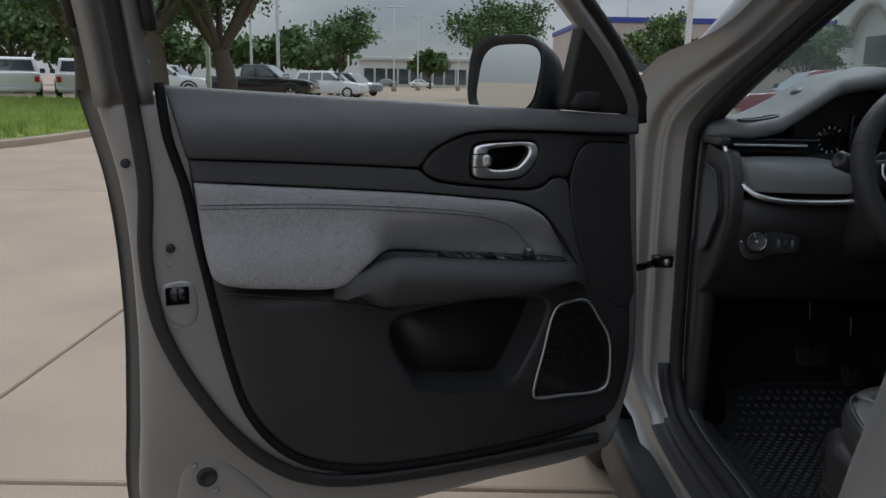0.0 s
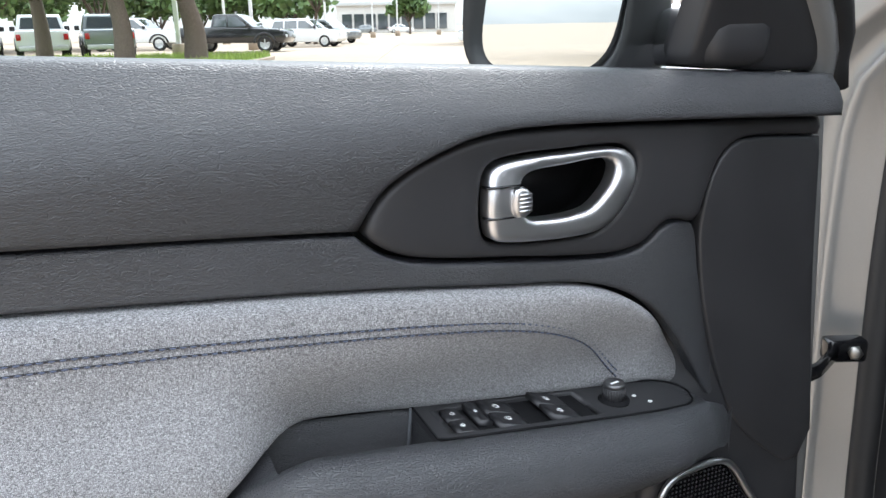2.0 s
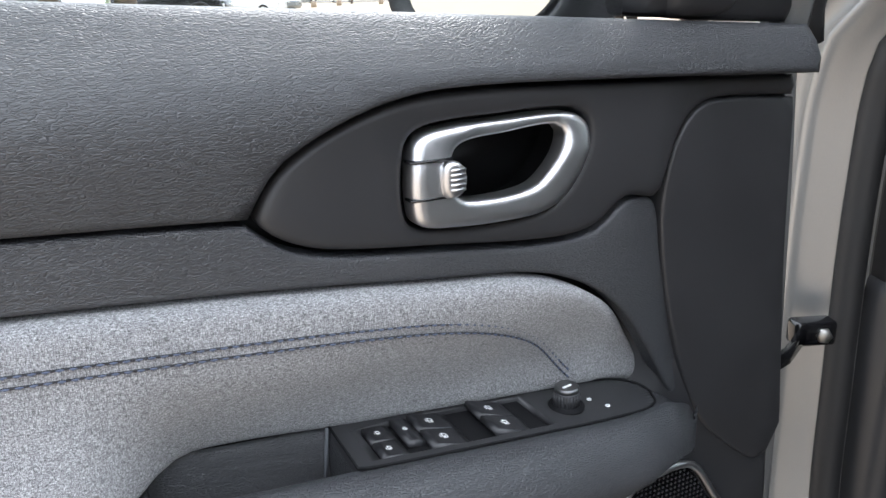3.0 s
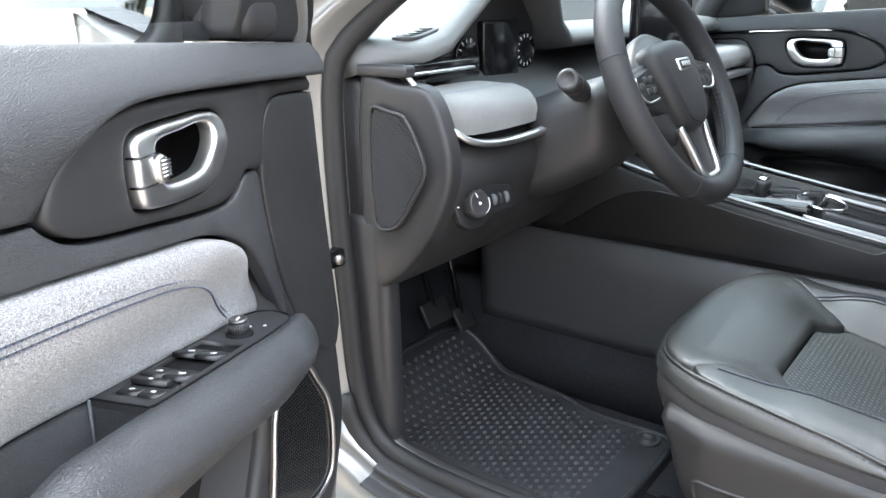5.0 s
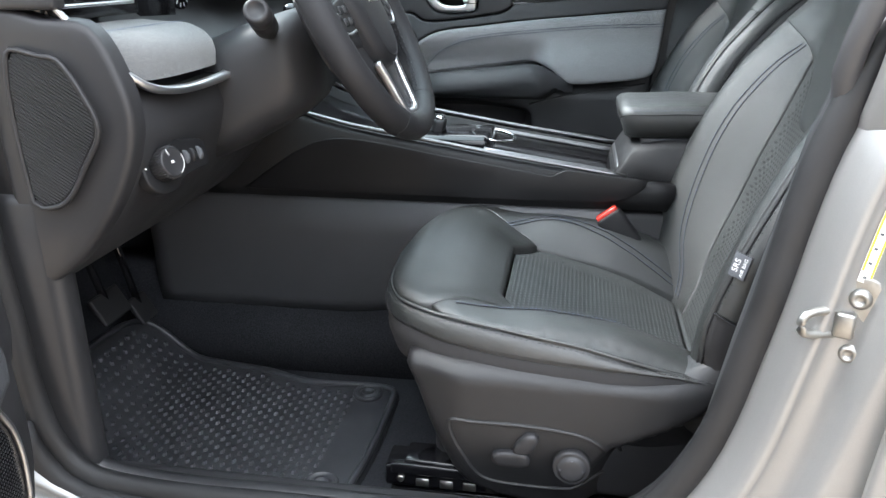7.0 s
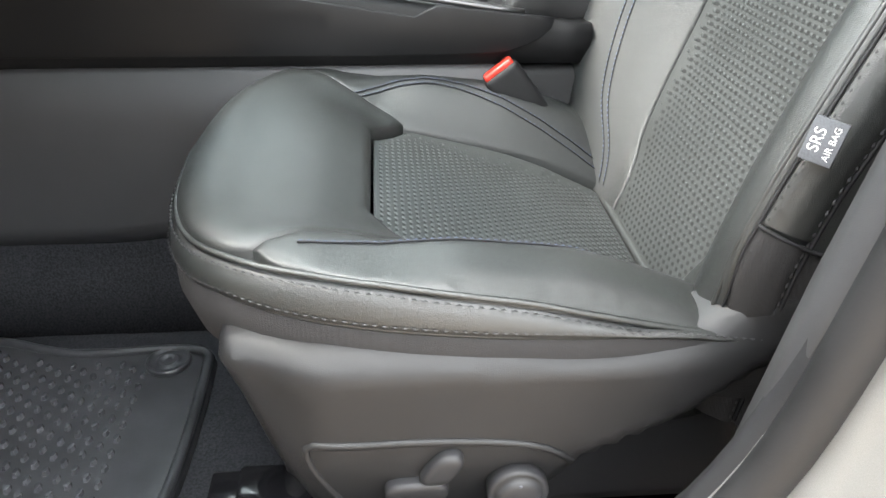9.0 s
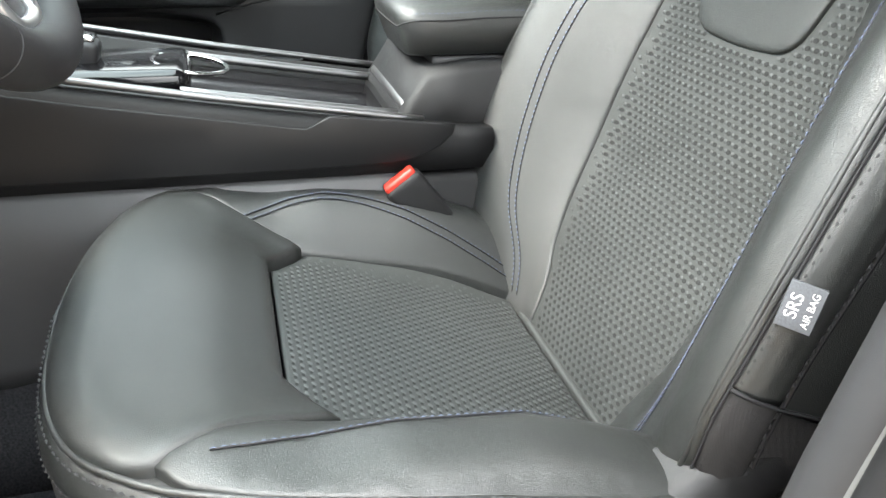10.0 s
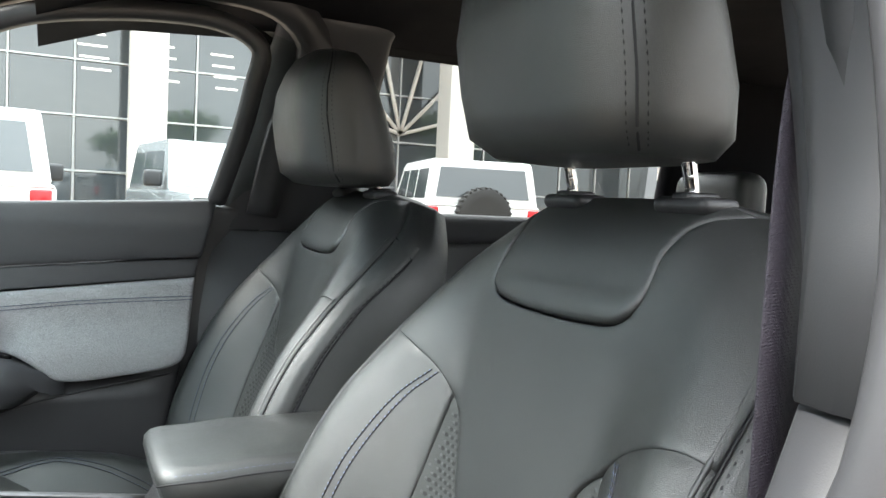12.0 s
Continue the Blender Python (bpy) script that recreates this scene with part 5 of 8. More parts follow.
def seat(name, label, driver=True):
    """Front seat, built round x = 0 in the car's y and z."""
    ob = thing(name, pose(0, 1.08, FLOOR_Z), label, "car seat", "front seats")
    def put(nm, bm, mat, parent=ob, lab="", smooth=True):
        return part(nm, bm, mat, parent, lab, local=False, smooth=smooth)
    top = lambda a, y, h: Vector((a, y, h))
    # cushion panels
    insert = curve([(-0.106, 1.168), (0.106, 1.168), (0.155, 1.128), (0.158, 1.0), (0.150, 0.872), (-0.150, 0.872), (-0.158, 1.0), (-0.155, 1.128)], 0.012, sharp=(0, 1, 2, 4, 5, 7))
    cush = put("cushion_centre", pillow(insert, top, 0.004, 0.015, lambda a, y: cushion_z(a, y) + 0.002, 0.02), MESH_CLOTH, lab="dark woven cushion insert")
    tagged(put("weave", raised_rows(insert, top, lambda a, y: cushion_z(a, y) + 0.002, 0.0104, 0.0072, (0.0036, 0.0040), 0.0018), WEAVE_RIDGE, cush), kind="stuff")
    tagged(put("weave_hollow", shade_patches([(a - 0.0052, y) for a, y in insert], top, lambda a, y: cushion_z(a, y) + 0.0018, 0.0104, 0.0072, (0.0024, 0.0016)), WEAVE_SHADE, cush), kind="stuff")
    band = curve([(-0.149, 0.869), (0.149, 0.869), (0.150, 0.80), (-0.150, 0.80)], 0.012, sharp=(0, 1, 2, 3))
    rear = put("cushion_rear", pillow(band, top, 0.007, 0.015, lambda a, y: cushion_z(a, y) + 0.007, 0.02), MESH_CLOTH)
    tagged(put("weave", raised_rows(band, top, lambda a, y: cushion_z(a, y) + 0.007, 0.0104, 0.0072, (0.0036, 0.0040), 0.0018), WEAVE_RIDGE, rear), kind="stuff")
    front = curve([(-0.107, 1.171), (0.107, 1.171), (0.156, 1.131), (0.187, 1.19), (0.236, 1.258), (0.234, 1.279), (0.195, 1.317), (0.12, 1.344), (0.0, 1.355), (-0.12, 1.344), (-0.195, 1.317), (-0.234, 1.279), (-0.236, 1.258), (-0.187, 1.19), (-0.156, 1.131)], 0.012, sharp=(0, 1, 2, 4, 12, 14))
    put("cushion_front", pillow(front, top, 0.006, 0.012, lambda a, y: cushion_z(a, y) + 0.0068 + 0.007 * blend(y, 1.30, 1.24) * blend(abs(a), 0.20, 0.14), 0.03), LEATHER, lab="black leather cushion front")
    for s in (1, -1):
        wing = [(0.1545, 1.129), (0.1855, 1.191), (0.2345, 1.2600), (0.258, 1.238), (0.277, 1.17), (0.287, 1.08), (0.287, 0.95), (0.280, 0.83), (0.270, 0.80), (0.153, 0.80), (0.160, 0.95)]
        wing = curve([(a * s, y) for a, y in wing], 0.012, sharp=(0, 2, 8, 9))
        put("cushion_bolster", pillow(wing, top, 0.0035, 0.012, lambda a, y: cushion_z(a, y) + 0.0048, 0.03), LEATHER)
        line = curve([(a * s, y) for a, y in ([(0.170, 1.208), (0.196, 1.165), (0.209, 1.13), (0.213, 1.08), (0.198, 1.0), (0.180, 0.907), (0.168, 0.85)] if s > 0 else [(0.232, 1.225), (0.222, 1.17), (0.218, 1.12), (0.215, 1.05), (0.205, 0.98), (0.185, 0.90), (0.170, 0.84)])], 0.01, False)
        bm = bmesh.new()
        for o in (-0.004, 0.004) if s > 0 else (0.0,):
            stitches([(a + o, y, cushion_z(a + o, y) + 0.0066) for a, y in line], bm=bm, thick=0.0011 if s > 0 else 0.0008)
            # dark tube under each row paints the groove its stitches sink into
            put("seam", sweep([(a + o, y, cushion_z(a + o, y) + 0.0057) for a, y in line], ring(0.0010, 6)), DARK_SEAM)
        tagged(put("stitching", bm, THREAD), kind="stuff")
    # leather and cloth side bands round the cushion
    rim = [(float(a), float(y)) for a, y in RIM_HALF[::2]]
    rim = [(-a, y) for a, y in rim] + [(a, y) for a, y in rim[::-1][1:]]
    inner = lambda k, p: (p[0] * k, 1.05 + (p[1] - 1.05) * k)
    edge_z = lambda p: along(p[1], RIM_Z)
    low_z = lambda p: along(p[1], [(0.80, 0.588), (0.93, 0.612), (0.98, 0.615), (1.08, 0.619), (1.2, 0.628), (1.28, 0.634), (1.36, 0.622)])
    rows = []
    for f, k in ((0.06, 0.95), (0.0, 0.982), (0.12, 1.000), (0.4, 1.014), (0.75, 1.022), (0.94, 1.022), (1.0, 1.01)):
        rows.append([(*inner(k, p), max(edge_z(p), low_z(p) + 0.004) * (1 - f) + low_z(p) * f) for p in rim])
    put("side_band", loft(rows, closed=False), LEATHER)
    rows = []
    for f, k in ((0.0, 1.0), (0.06, 1.016), (0.5, 1.016), (1.0, 0.985)):
        rows.append([(*inner(k, p), low_z(p) + 0.002 - 0.065 * f) for p in rim])
    put("side_cloth", loft(rows, closed=False), TEXTILE, lab="ribbed dark side cloth")
    bm = bmesh.new()
    stitches([(*inner(1.010, p), edge_z(p) - 0.002) for p in rim], bm=bm, thick=0.0012, length=0.0062, gap=0.0022)
    tagged(put("stitching", bm, DARK_SEAM), kind="stuff")
    put("piping", sweep([(*inner(0.992, p), edge_z(p) + 0.0035) for p in rim], ring(0.0026, 6)), LEATHER)
    bm = bmesh.new()
    stitches([(*inner(1.024, p), low_z(p) + 0.005) for p in rim], bm=bm, up=(-1, 0, 0), thick=0.0012, length=0.006)
    tagged(put("stitching", bm, EDGE_THREAD), kind="stuff")
    put("piping", sweep([(*inner(1.012, p), low_z(p) + 0.0005) for p in rim], ring(0.0026, 6)), LEATHER)
    # base
    bm = bmesh.new()
    box(bm, (-0.24, 0.82, 0.36), (0.24, 1.26, 0.50), 0.03, 3)
    put("seat_pan", bm, HARD_TRIM)
    for s in (1, -1):
        shield = [(1.290, 0.600), (1.22, 0.608), (1.14, 0.610), (1.06, 0.604), (1.0, 0.598), (0.95, 0.602), (0.905, 0.618), (0.85, 0.648), (0.80, 0.668), (0.74, 0.672), (0.70, 0.65), (0.70, 0.52), (0.78, 0.41), (0.90, 0.375), (1.12, 0.375), (1.185, 0.39), (1.215, 0.412), (1.245, 0.476), (1.276, 0.556)]
        lay = lambda y, z, h: Vector((s * (0.275 + h), y, z))
        # the lower rear part is set back under a sharp ledge that climbs to the rear
        ledge = lambda y: along(y, [(0.70, 0.685), (0.79, 0.627), (0.84, 0.594), (0.915, 0.543), (1.0, 0.50), (1.06, 0.40)])
        bulge = lambda y, z: 0.030 * blend(z, 0.628, 0.585) * blend(y, 0.82, 0.95) + 0.020 * (1 - blend(y, 0.82, 0.95)) - 0.03 * blend(z, 0.52, 0.38) - 0.03 * blend(y, 1.20, 1.29) - 0.055 * blend(ledge(y) - z, 0.0, 0.022) * blend(y, 1.06, 0.98)
        shell = put("side_shield", pillow(curve(shield, 0.015), lay, 0.012, 0.011, bulge, 0.03), SHIELD, lab="moulded black plastic side shield")
        if driver and s == -1:
            plate = curve([(1.224, 0.52), (1.205, 0.46), (1.180, 0.418), (1.13, 0.408), (1.03, 0.412), (0.975, 0.430), (1.0, 0.485), (1.03, 0.513), (1.094, 0.524), (1.18, 0.525)], 0.012)
            put("control_panel", pillow(plate, lay, 0.004, 0.015, lambda y, z: bulge(y, z) - 0.002, 0.01), GLOSS_PANEL, shell)
            put("panel_rim", sweep([lay(y, z, bulge(y, z)) for y, z in plate], ring(0.0035, 8), up=(1, 0, 0), closed=True), SHIELD, shell)
            keyp = lambda y, z, h: lay(y, z, h + 0.012)
            put("seat_switch", pillow(curve([(1.162, 0.458), (1.160, 0.478), (1.120, 0.482), (1.110, 0.474), (1.112, 0.457), (1.14, 0.452)], 0.006), keyp, 0.006, 0.008, bulge, 0.015), HARD_TRIM, shell)
            put("recline_switch", pillow(curve([(1.134, 0.484), (1.112, 0.482), (1.098, 0.508), (1.104, 0.517), (1.120, 0.512)], 0.006), keyp, 0.006, 0.008, bulge, 0.015), HARD_TRIM, shell)
            bm = bmesh.new()
            turned(bm, [(0.026, -0.01), (0.026, 0.003), (0.0235, 0.007), (0.0205, 0.003), (0.019, 0.009), (0.014, 0.0115), (0.004, 0.0105)], Matrix.Translation(lay(1.052, 0.469, 0.012 + bulge(1.052, 0.469))) @ pose(0, 0, 0, 0, -90, 0), 28)
            put("lumbar_switch", bm, HARD_TRIM, shell)
            bm = bmesh.new()
            for k in range(4):
                box(bm, (-0.0016, 0.0125, 0.009), (0.0016, 0.0165, 0.0113), 0.0006, 1, Matrix.Translation(lay(1.052, 0.469, 0.012 + bulge(1.052, 0.469))) @ pose(0, 0, 0, 0, -90, 0) @ pose(0, 0, 0, 0, 0, 90 * k))
            put("switch_mark", bm, TAG_GREY, shell)
    for s in (-0.235, 0.235):
        bm = bmesh.new()
        box(bm, (s - 0.022, 0.75, 0.33), (s + 0.022, 1.325, 0.365), 0.006)
        box(bm, (s - 0.028, 1.13, 0.372), (s + 0.028, 1.33, 0.408), 0.004)
        put("rail", bm, GLOSS_BLACK, lab="black steel seat rail")
        bm = bmesh.new()
        box(bm, (s - 0.034, 1.20, 0.398), (s - 0.026, 1.32, 0.416), 0.003)
        box(bm, (s - 0.030, 1.22, 0.410), (s + 0.020, 1.30, 0.422), 0.004)
        put("rail_lever", bm, GLOSS_BLACK)
        bm = bmesh.new()
        for y in (1.155, 1.19, 1.225, 1.262):
            box(bm, (s - 0.0300, y, 0.376), (s - 0.0275, y + 0.020, 0.390), 0.001, 1)
        turned(bm, [(0.006, 0.0), (0.006, 0.006), (0.004, 0.007)], pose(s - 0.028, 1.305, 0.390, 0, -90, 0), 8)
        put("rail_rivet", bm, STEEL)
        for y in (0.80, 1.27):
            bm = bmesh.new()
            box(bm, (s - 0.03, y - 0.03, FLOOR_Z - 0.012), (s + 0.03, y + 0.03, 0.335), 0.01)
            put("rail_foot", bm, HARD_TRIM)
    # backrest: insert, yoke, cap and wings lie flush and meet in thin seams
    vee = [(0.132, 0.499), (0.110, 0.481), (0.094, 0.452), (0.078, 0.412), (0.062, 0.399), (0.03, 0.395), (0.0, 0.394)]
    vee_full = vee + [(-a, s) for a, s in vee[-2::-1]]
    low = [(0.100, 0.0), (0.112, 0.06), (0.134, 0.12), (0.146, 0.22), (0.147, 0.32), (0.140, 0.42)]
    mesh_edge = curve([(a + 0.002, s) for a, s in low] + [(a, s + 0.004) for a, s in vee_full] + [(-a - 0.002, s) for a, s in low[::-1]], 0.012, sharp=(0, 6, 18, 24))
    bi = put("back_centre", pillow(mesh_edge, back_place, 0.003, 0.012, back_relief, 0.02), MESH_CLOTH, lab="dark woven backrest insert")
    tagged(put("weave", raised_rows(mesh_edge, back_place, back_relief, 0.0112, 0.0076, (0.0042, 0.0030), 0.0016), WEAVE_RIDGE, bi), kind="stuff")
    tagged(put("weave_hollow", shade_patches([(a - 0.0056, s) for a, s in mesh_edge], back_place, back_relief, 0.0112, 0.0076, (0.0036, 0.0023)), WEAVE_SHADE, bi), kind="stuff")
    yoke_top = [(0.119, 0.650), (0.112, 0.628), (0.095, 0.616), (0.05, 0.611), (0.0, 0.610)]
    yoke_top = yoke_top + [(-a, s) for a, s in yoke_top[-2::-1]]
    rise = [(0.16, 0.745), (0.146, 0.742), (0.126, 0.720), (0.118, 0.69)]
    outer_edge = [(along(s, EDGE_A) - 0.001, s) for s in (0.540, 0.58, 0.62, 0.66, 0.69, 0.715, 0.735)]
    half = [(0.160, 0.519), (0.205, 0.535), (0.240, 0.5425)] + outer_edge + rise
    yoke = [(0.132, 0.501)] + half + yoke_top + [(-a, s) for a, s in half[::-1]] + [(-a, s) for a, s in vee[:1]] + [(a, s + 0.001) for a, s in vee_full[::-1][1:-1]]
    n_half = len(half)
    put("back_yoke", pillow(curve(yoke, 0.010, sharp=(0, 4, 2 * n_half + len(yoke_top) - 3, 2 * n_half + len(yoke_top) + 1)), back_place, 0.003, 0.012, lambda a, s: back_relief(a, s) + 0.0042, 0.02), LEATHER, lab="black leather upper backrest")
    cap = [(a, s + 0.002) for a, s in yoke_top] + [(-a + 0.0015, s) for a, s in rise[::-1][:3]] + [(-0.09, 0.748), (0.0, 0.750), (0.09, 0.748)] + [(a - 0.0015, s) for a, s in rise[1:]]
    put("back_top", pillow(curve(cap, 0.010), back_place, 0.006, 0.012, lambda a, s: back_relief(a, s) + 0.004 + 0.005 * blend(s, 0.66, 0.625), 0.02), LEATHER)
    for s in (1, -1):
        wing = [(0.134, 0.5030), (0.159, 0.5215), (0.205, 0.5375), (0.240, 0.5450)] + [(along(v, EDGE_A) - 0.001, v) for v in (0.542, 0.50, 0.44, 0.36, 0.28, 0.20, 0.14, 0.09, 0.0)] + [(a + 0.001, v) for a, v in low]
        put("back_bolster", pillow(curve([(a * s, k) for a, k in wing], 0.012, sharp=(0, 4, 12, 13)), back_place, 0.003, 0.012, lambda a, k: back_relief(a, k) + 0.0026, 0.02), LEATHER)
        line = curve([(a * s, k) for a, k in ((0.161, 0.515), (0.183, 0.48), (0.201, 0.42), (0.211, 0.36), (0.214, 0.29), (0.209, 0.21), (0.194, 0.133), (0.164, 0.07), (0.150, 0.03))], 0.01, False)
        bm = bmesh.new()
        for o in (-0.004, 0.004):
            # dark tube below the stitches: groove shade given as colour
            put("seam", sweep([back_place(a + o, k, back_relief(a + o, k) + 0.0027) for a, k in line], ring(0.0009, 6)), DARK_SEAM)
            stitches([back_place(a + o, k, back_relief(a + o, k) + 0.0036) for a, k in line], bm=bm, up=(-s * 0.7, 1, 0.3), thick=0.0010)
        tagged(put("stitching", bm, THREAD, lab="blue stitching"), kind="stuff")
        # sewn edge of the front with its stitches, side strip, side panel and cloth below
        heights = [0.005, 0.04, 0.08, 0.12, 0.16] + list(np.linspace(0.19, 0.665, 34))
        # near-black tube in place of the shaded groove along the edge
        put("edge_seam", sweep([side_place(0.0, k, 0.0010, s) for k in heights], ring(0.0012, 6)), DARK_SEAM)
        put("edge_piping", sweep([back_place(s * (along(k, EDGE_A) - 0.006), k, back_relief(along(k, EDGE_A) - 0.006, k) + 0.0016) for k in heights], ring(0.0023, 8)), LEATHER)
        bm = bmesh.new()
        stitches([side_place(0.13, k, 0.0028, s) for k in heights], bm=bm, up=(s, 0.6, 0.2), thick=0.0013, length=0.0068, gap=0.0024)
        stitches([side_place(0.90, k, 0.0040, s) for k in heights[:-3]], bm=bm, up=(s, 0.3, 0.1), thick=0.0013, length=0.0068, gap=0.0024)
        tagged(put("edge_stitching", bm, SIDE_THREAD), kind="stuff")
        def skin(nm, rows_t, rows_s, mat, lift):
            """A smooth piece of the side between two lines."""
            grid = []
            for v in rows_s:
                t0, t1 = rows_t(v)
                us = np.linspace(0, 1, 9)
                grid.append([side_place(t0 + (t1 - t0) * u, v, lift * min(1.0, 8 * min(u, 1 - u) + 0.1), s) for u in us])
            return put(nm, loft(grid, closed=False), mat)
        skin("side_strip", lambda v: (0.03, 0.97), np.linspace(0.187, 0.668, 30), LEATHER, 0.0042)
        skin("side_panel", lambda v: (1.03, 3.4), np.linspace(0.180, 0.645, 30), LEATHER, 0.0036)
        skin("side_cloth_front", lambda v: (0.03, 0.97), np.linspace(0.0, 0.181, 12), TEXTILE, 0.004)
        skin("side_cloth_rear", lambda v: (1.03, 3.4), np.linspace(0.0, 0.176, 12), TEXTILE, 0.0035)
        put("side_seam", sweep([side_place(1.0, k, 0.0012, s) for k in np.linspace(0.005, 0.645, 40)], ring(0.0019, 6)), DARK_SEAM)
        put("cross_seam", sweep([side_place(t, 0.184 - 0.004 * min(t, 1.0), 0.0036, s) for t in np.linspace(0.03, 3.2, 24)], ring(0.0016, 6)), DARK_SEAM)
        put("top_seam", sweep([side_place(t, 0.672 - 0.028 * t, 0.002, s) for t in np.linspace(0.0, 1.0, 10)], ring(0.0014, 6)), DARK_SEAM)
    # leather shell round sides, top and back
    levels = (-0.12, 0.0, 0.25, 0.5, 0.75, 1.0, 1.5, 2.0, 2.5, 3.0, 3.5, 4.0)
    def over_top(a, t):
        h0 = back_relief(a, 0.745)
        h = float(np.interp(t, (-0.12, 0, 1, 2, 3, 4), (h0 - 0.004, h0, h0 - 0.03, h0 - 0.06, -0.122, -0.138)))
        return back_place(a, float(np.interp(t, (-0.12, 0, 0.5, 1, 2, 3, 4), (0.740, 0.745, 0.751, 0.753, 0.752, 0.742, 0.70))) + 0.003 * (1 - (a / 0.165) ** 2), h)
    sides = [(s, v) for s in (1,) for v in np.linspace(0.0, 0.745, 44)]
    rows = []
    for t in levels:
        one = [side_place(max(t, 0.0), v, -0.001 if t >= 0 else -0.006, 1) for _, v in sides]
        row = one + [over_top(a, t) for a in np.linspace(0.145, -0.145, 15)] + [Vector((-q.x, q.y, q.z)) for q in one[::-1]]
        rows.append(row)
    put("back_shell", loft(rows, closed=False), LEATHER, lab="black leather backrest side and back")
    back_face = [rows[-1][k] for k in range(len(rows[-1]))]
    bm = bmesh.new()
    made = [bm.verts.new(q) for q in back_face]
    for k in range(len(made) // 2 - 1):
        bm.faces.new((made[k], made[k + 1], made[-2 - k], made[-1 - k]))
    put("back_cover", bm, HARD_TRIM)
    # head restraint
    raised = 0.024 if driver else 0.0
    for a in (-0.092, 0.088):
        bm = bmesh.new()
        turned(bm, [(0.0065, -0.1), (0.0065, 0.06), (0.0065, 0.13)], Matrix.Translation((a, 0.578, 1.165)) @ pose(0, 0, 0, -14, 0, 0), 16)
        for k in range(3):
            box(bm, (-0.0069, 0.001, 0.024 + k * 0.014), (-0.0030, 0.0066, 0.028 + k * 0.014), 0.001, 1, Matrix.Translation((a, 0.578, 1.165)) @ pose(0, 0, 0, -14, 0, 0))
        put("post", bm, CHROME, lab="chrome headrest post")
        bm = bmesh.new()
        box(bm, (a - 0.033, 0.560, 1.183), (a + 0.033, 0.606, 1.199), 0.0075, 3)
        box(bm, (a - 0.012, 0.563, 1.184), (a + 0.012, 0.603, 1.203), 0.005, 3)
        put("post_guide", bm, HARD_TRIM)
    SHAPE = ((1.203, 0.080, 0.580, 0.672), (1.207, 0.115, 0.560, 0.702), (1.225, 0.134, 0.550, 0.728), (1.27, 0.141, 0.556, 0.738), (1.32, 0.142, 0.574, 0.745), (1.37, 0.139, 0.594, 0.740), (1.41, 0.130, 0.616, 0.724), (1.432, 0.110, 0.634, 0.710), (1.442, 0.070, 0.650, 0.695))
    def head_at(z, t, out=0.0):
        hw, y0, y1 = [float(np.interp(z, [q[0] for q in SHAPE], [q[n] for q in SHAPE])) for n in (1, 2, 3)]
        c, k = math.cos(t), math.sin(t)
        return Vector(((hw + out) * np.sign(c) * abs(c) ** 0.5, (y0 + y1) / 2 + ((y1 - y0) / 2 + out) * np.sign(k) * abs(k) ** 0.75 - 0.014 * c * c, z + raised))
    zs = [1.203, 1.205, 1.207, 1.215, 1.225, 1.245, 1.27, 1.295, 1.32, 1.345, 1.37, 1.39, 1.41, 1.422, 1.432, 1.438, 1.442]
    restraint = put("head_restraint", loft([[head_at(z, t) for t in np.linspace(0, 2 * math.pi, 56, endpoint=False)] for z in zs]), LEATHER, lab="black leather head restraint")
    for t in (0.52, math.pi - 0.52):
        put("seam", sweep([head_at(z, t, -0.0004) for z in np.linspace(1.21, 1.436, 26)], ring(0.0015, 6)), DARK_SEAM, restraint)
        bm = bmesh.new()
        for o in (-0.10, 0.10):
            stitches([head_at(z, t + o, 0.0002) for z in np.linspace(1.212, 1.434, 40)], bm=bm, up=(np.sign(math.cos(t)) * 0.7, 0.7, 0), length=0.0058, gap=0.002)
        tagged(put("stitching", bm, DARK_SEAM, restraint), kind="stuff")
    return ob


seat_one = seat("driver_seat", "black leather driver's seat with woven insert and blue stitching")
seat_two = seat("passenger_seat", "black leather passenger seat with woven insert and blue stitching", False)
seat_two.matrix_world = pose(PX, 1.08, FLOOR_Z)
seat_one.matrix_world = pose(SX, 1.08, FLOOR_Z)

# sewn-in tag on the seat side
tag = thing("airbag_tag", pose(SX - 0.28, 0.80, 0.73), "small grey woven tag with white lettering sewn to the seat side", "label")
tag_n = Vector((-0.72, 0.62, 0.22)).normalized()
tag_x = Vector((0.12, -0.30, 0.94))
tag_x = (tag_x - tag_n * tag_x.dot(tag_n)).normalized()
tag_turn = Matrix.Translation((0.666, 0.868, 0.778)) @ Matrix((tag_x, tag_n.cross(tag_x), tag_n)).transposed().to_4x4()
bm = bmesh.new()
box(bm, (-0.015, -0.0115, -0.004), (0.015, 0.0105, 0.0008), 0.0006, m=tag_turn)
part("patch", bm, TAG_GREY, tag, local=False)


def lettering(name, text, size, m, mat, parent):
    """Raised print in the built-in typeface, as a mesh."""
    cu = bpy.data.curves.new(name, "FONT")
    cu.body, cu.size, cu.extrude, cu.align_x, cu.align_y = text, size, 0.0002, "CENTER", "CENTER"
    scratch = bpy.data.objects.new(name, cu)
    scene.collection.objects.link(scratch)
    me = bpy.data.meshes.new_from_object(scratch.evaluated_get(bpy.context.evaluated_depsgraph_get()))
    bpy.data.objects.remove(scratch)
    bpy.data.curves.remove(cu)
    bm = bmesh.new()
    bm.from_mesh(me)
    bpy.data.meshes.remove(me)
    bm.transform(m)
    return part(name, bm, mat, parent, local=False, smooth=False)


lettering("print", "SRS", 0.0108, tag_turn @ Matrix.Translation((0, 0.0035, 0.0011)), WHITE_MARK, tag)
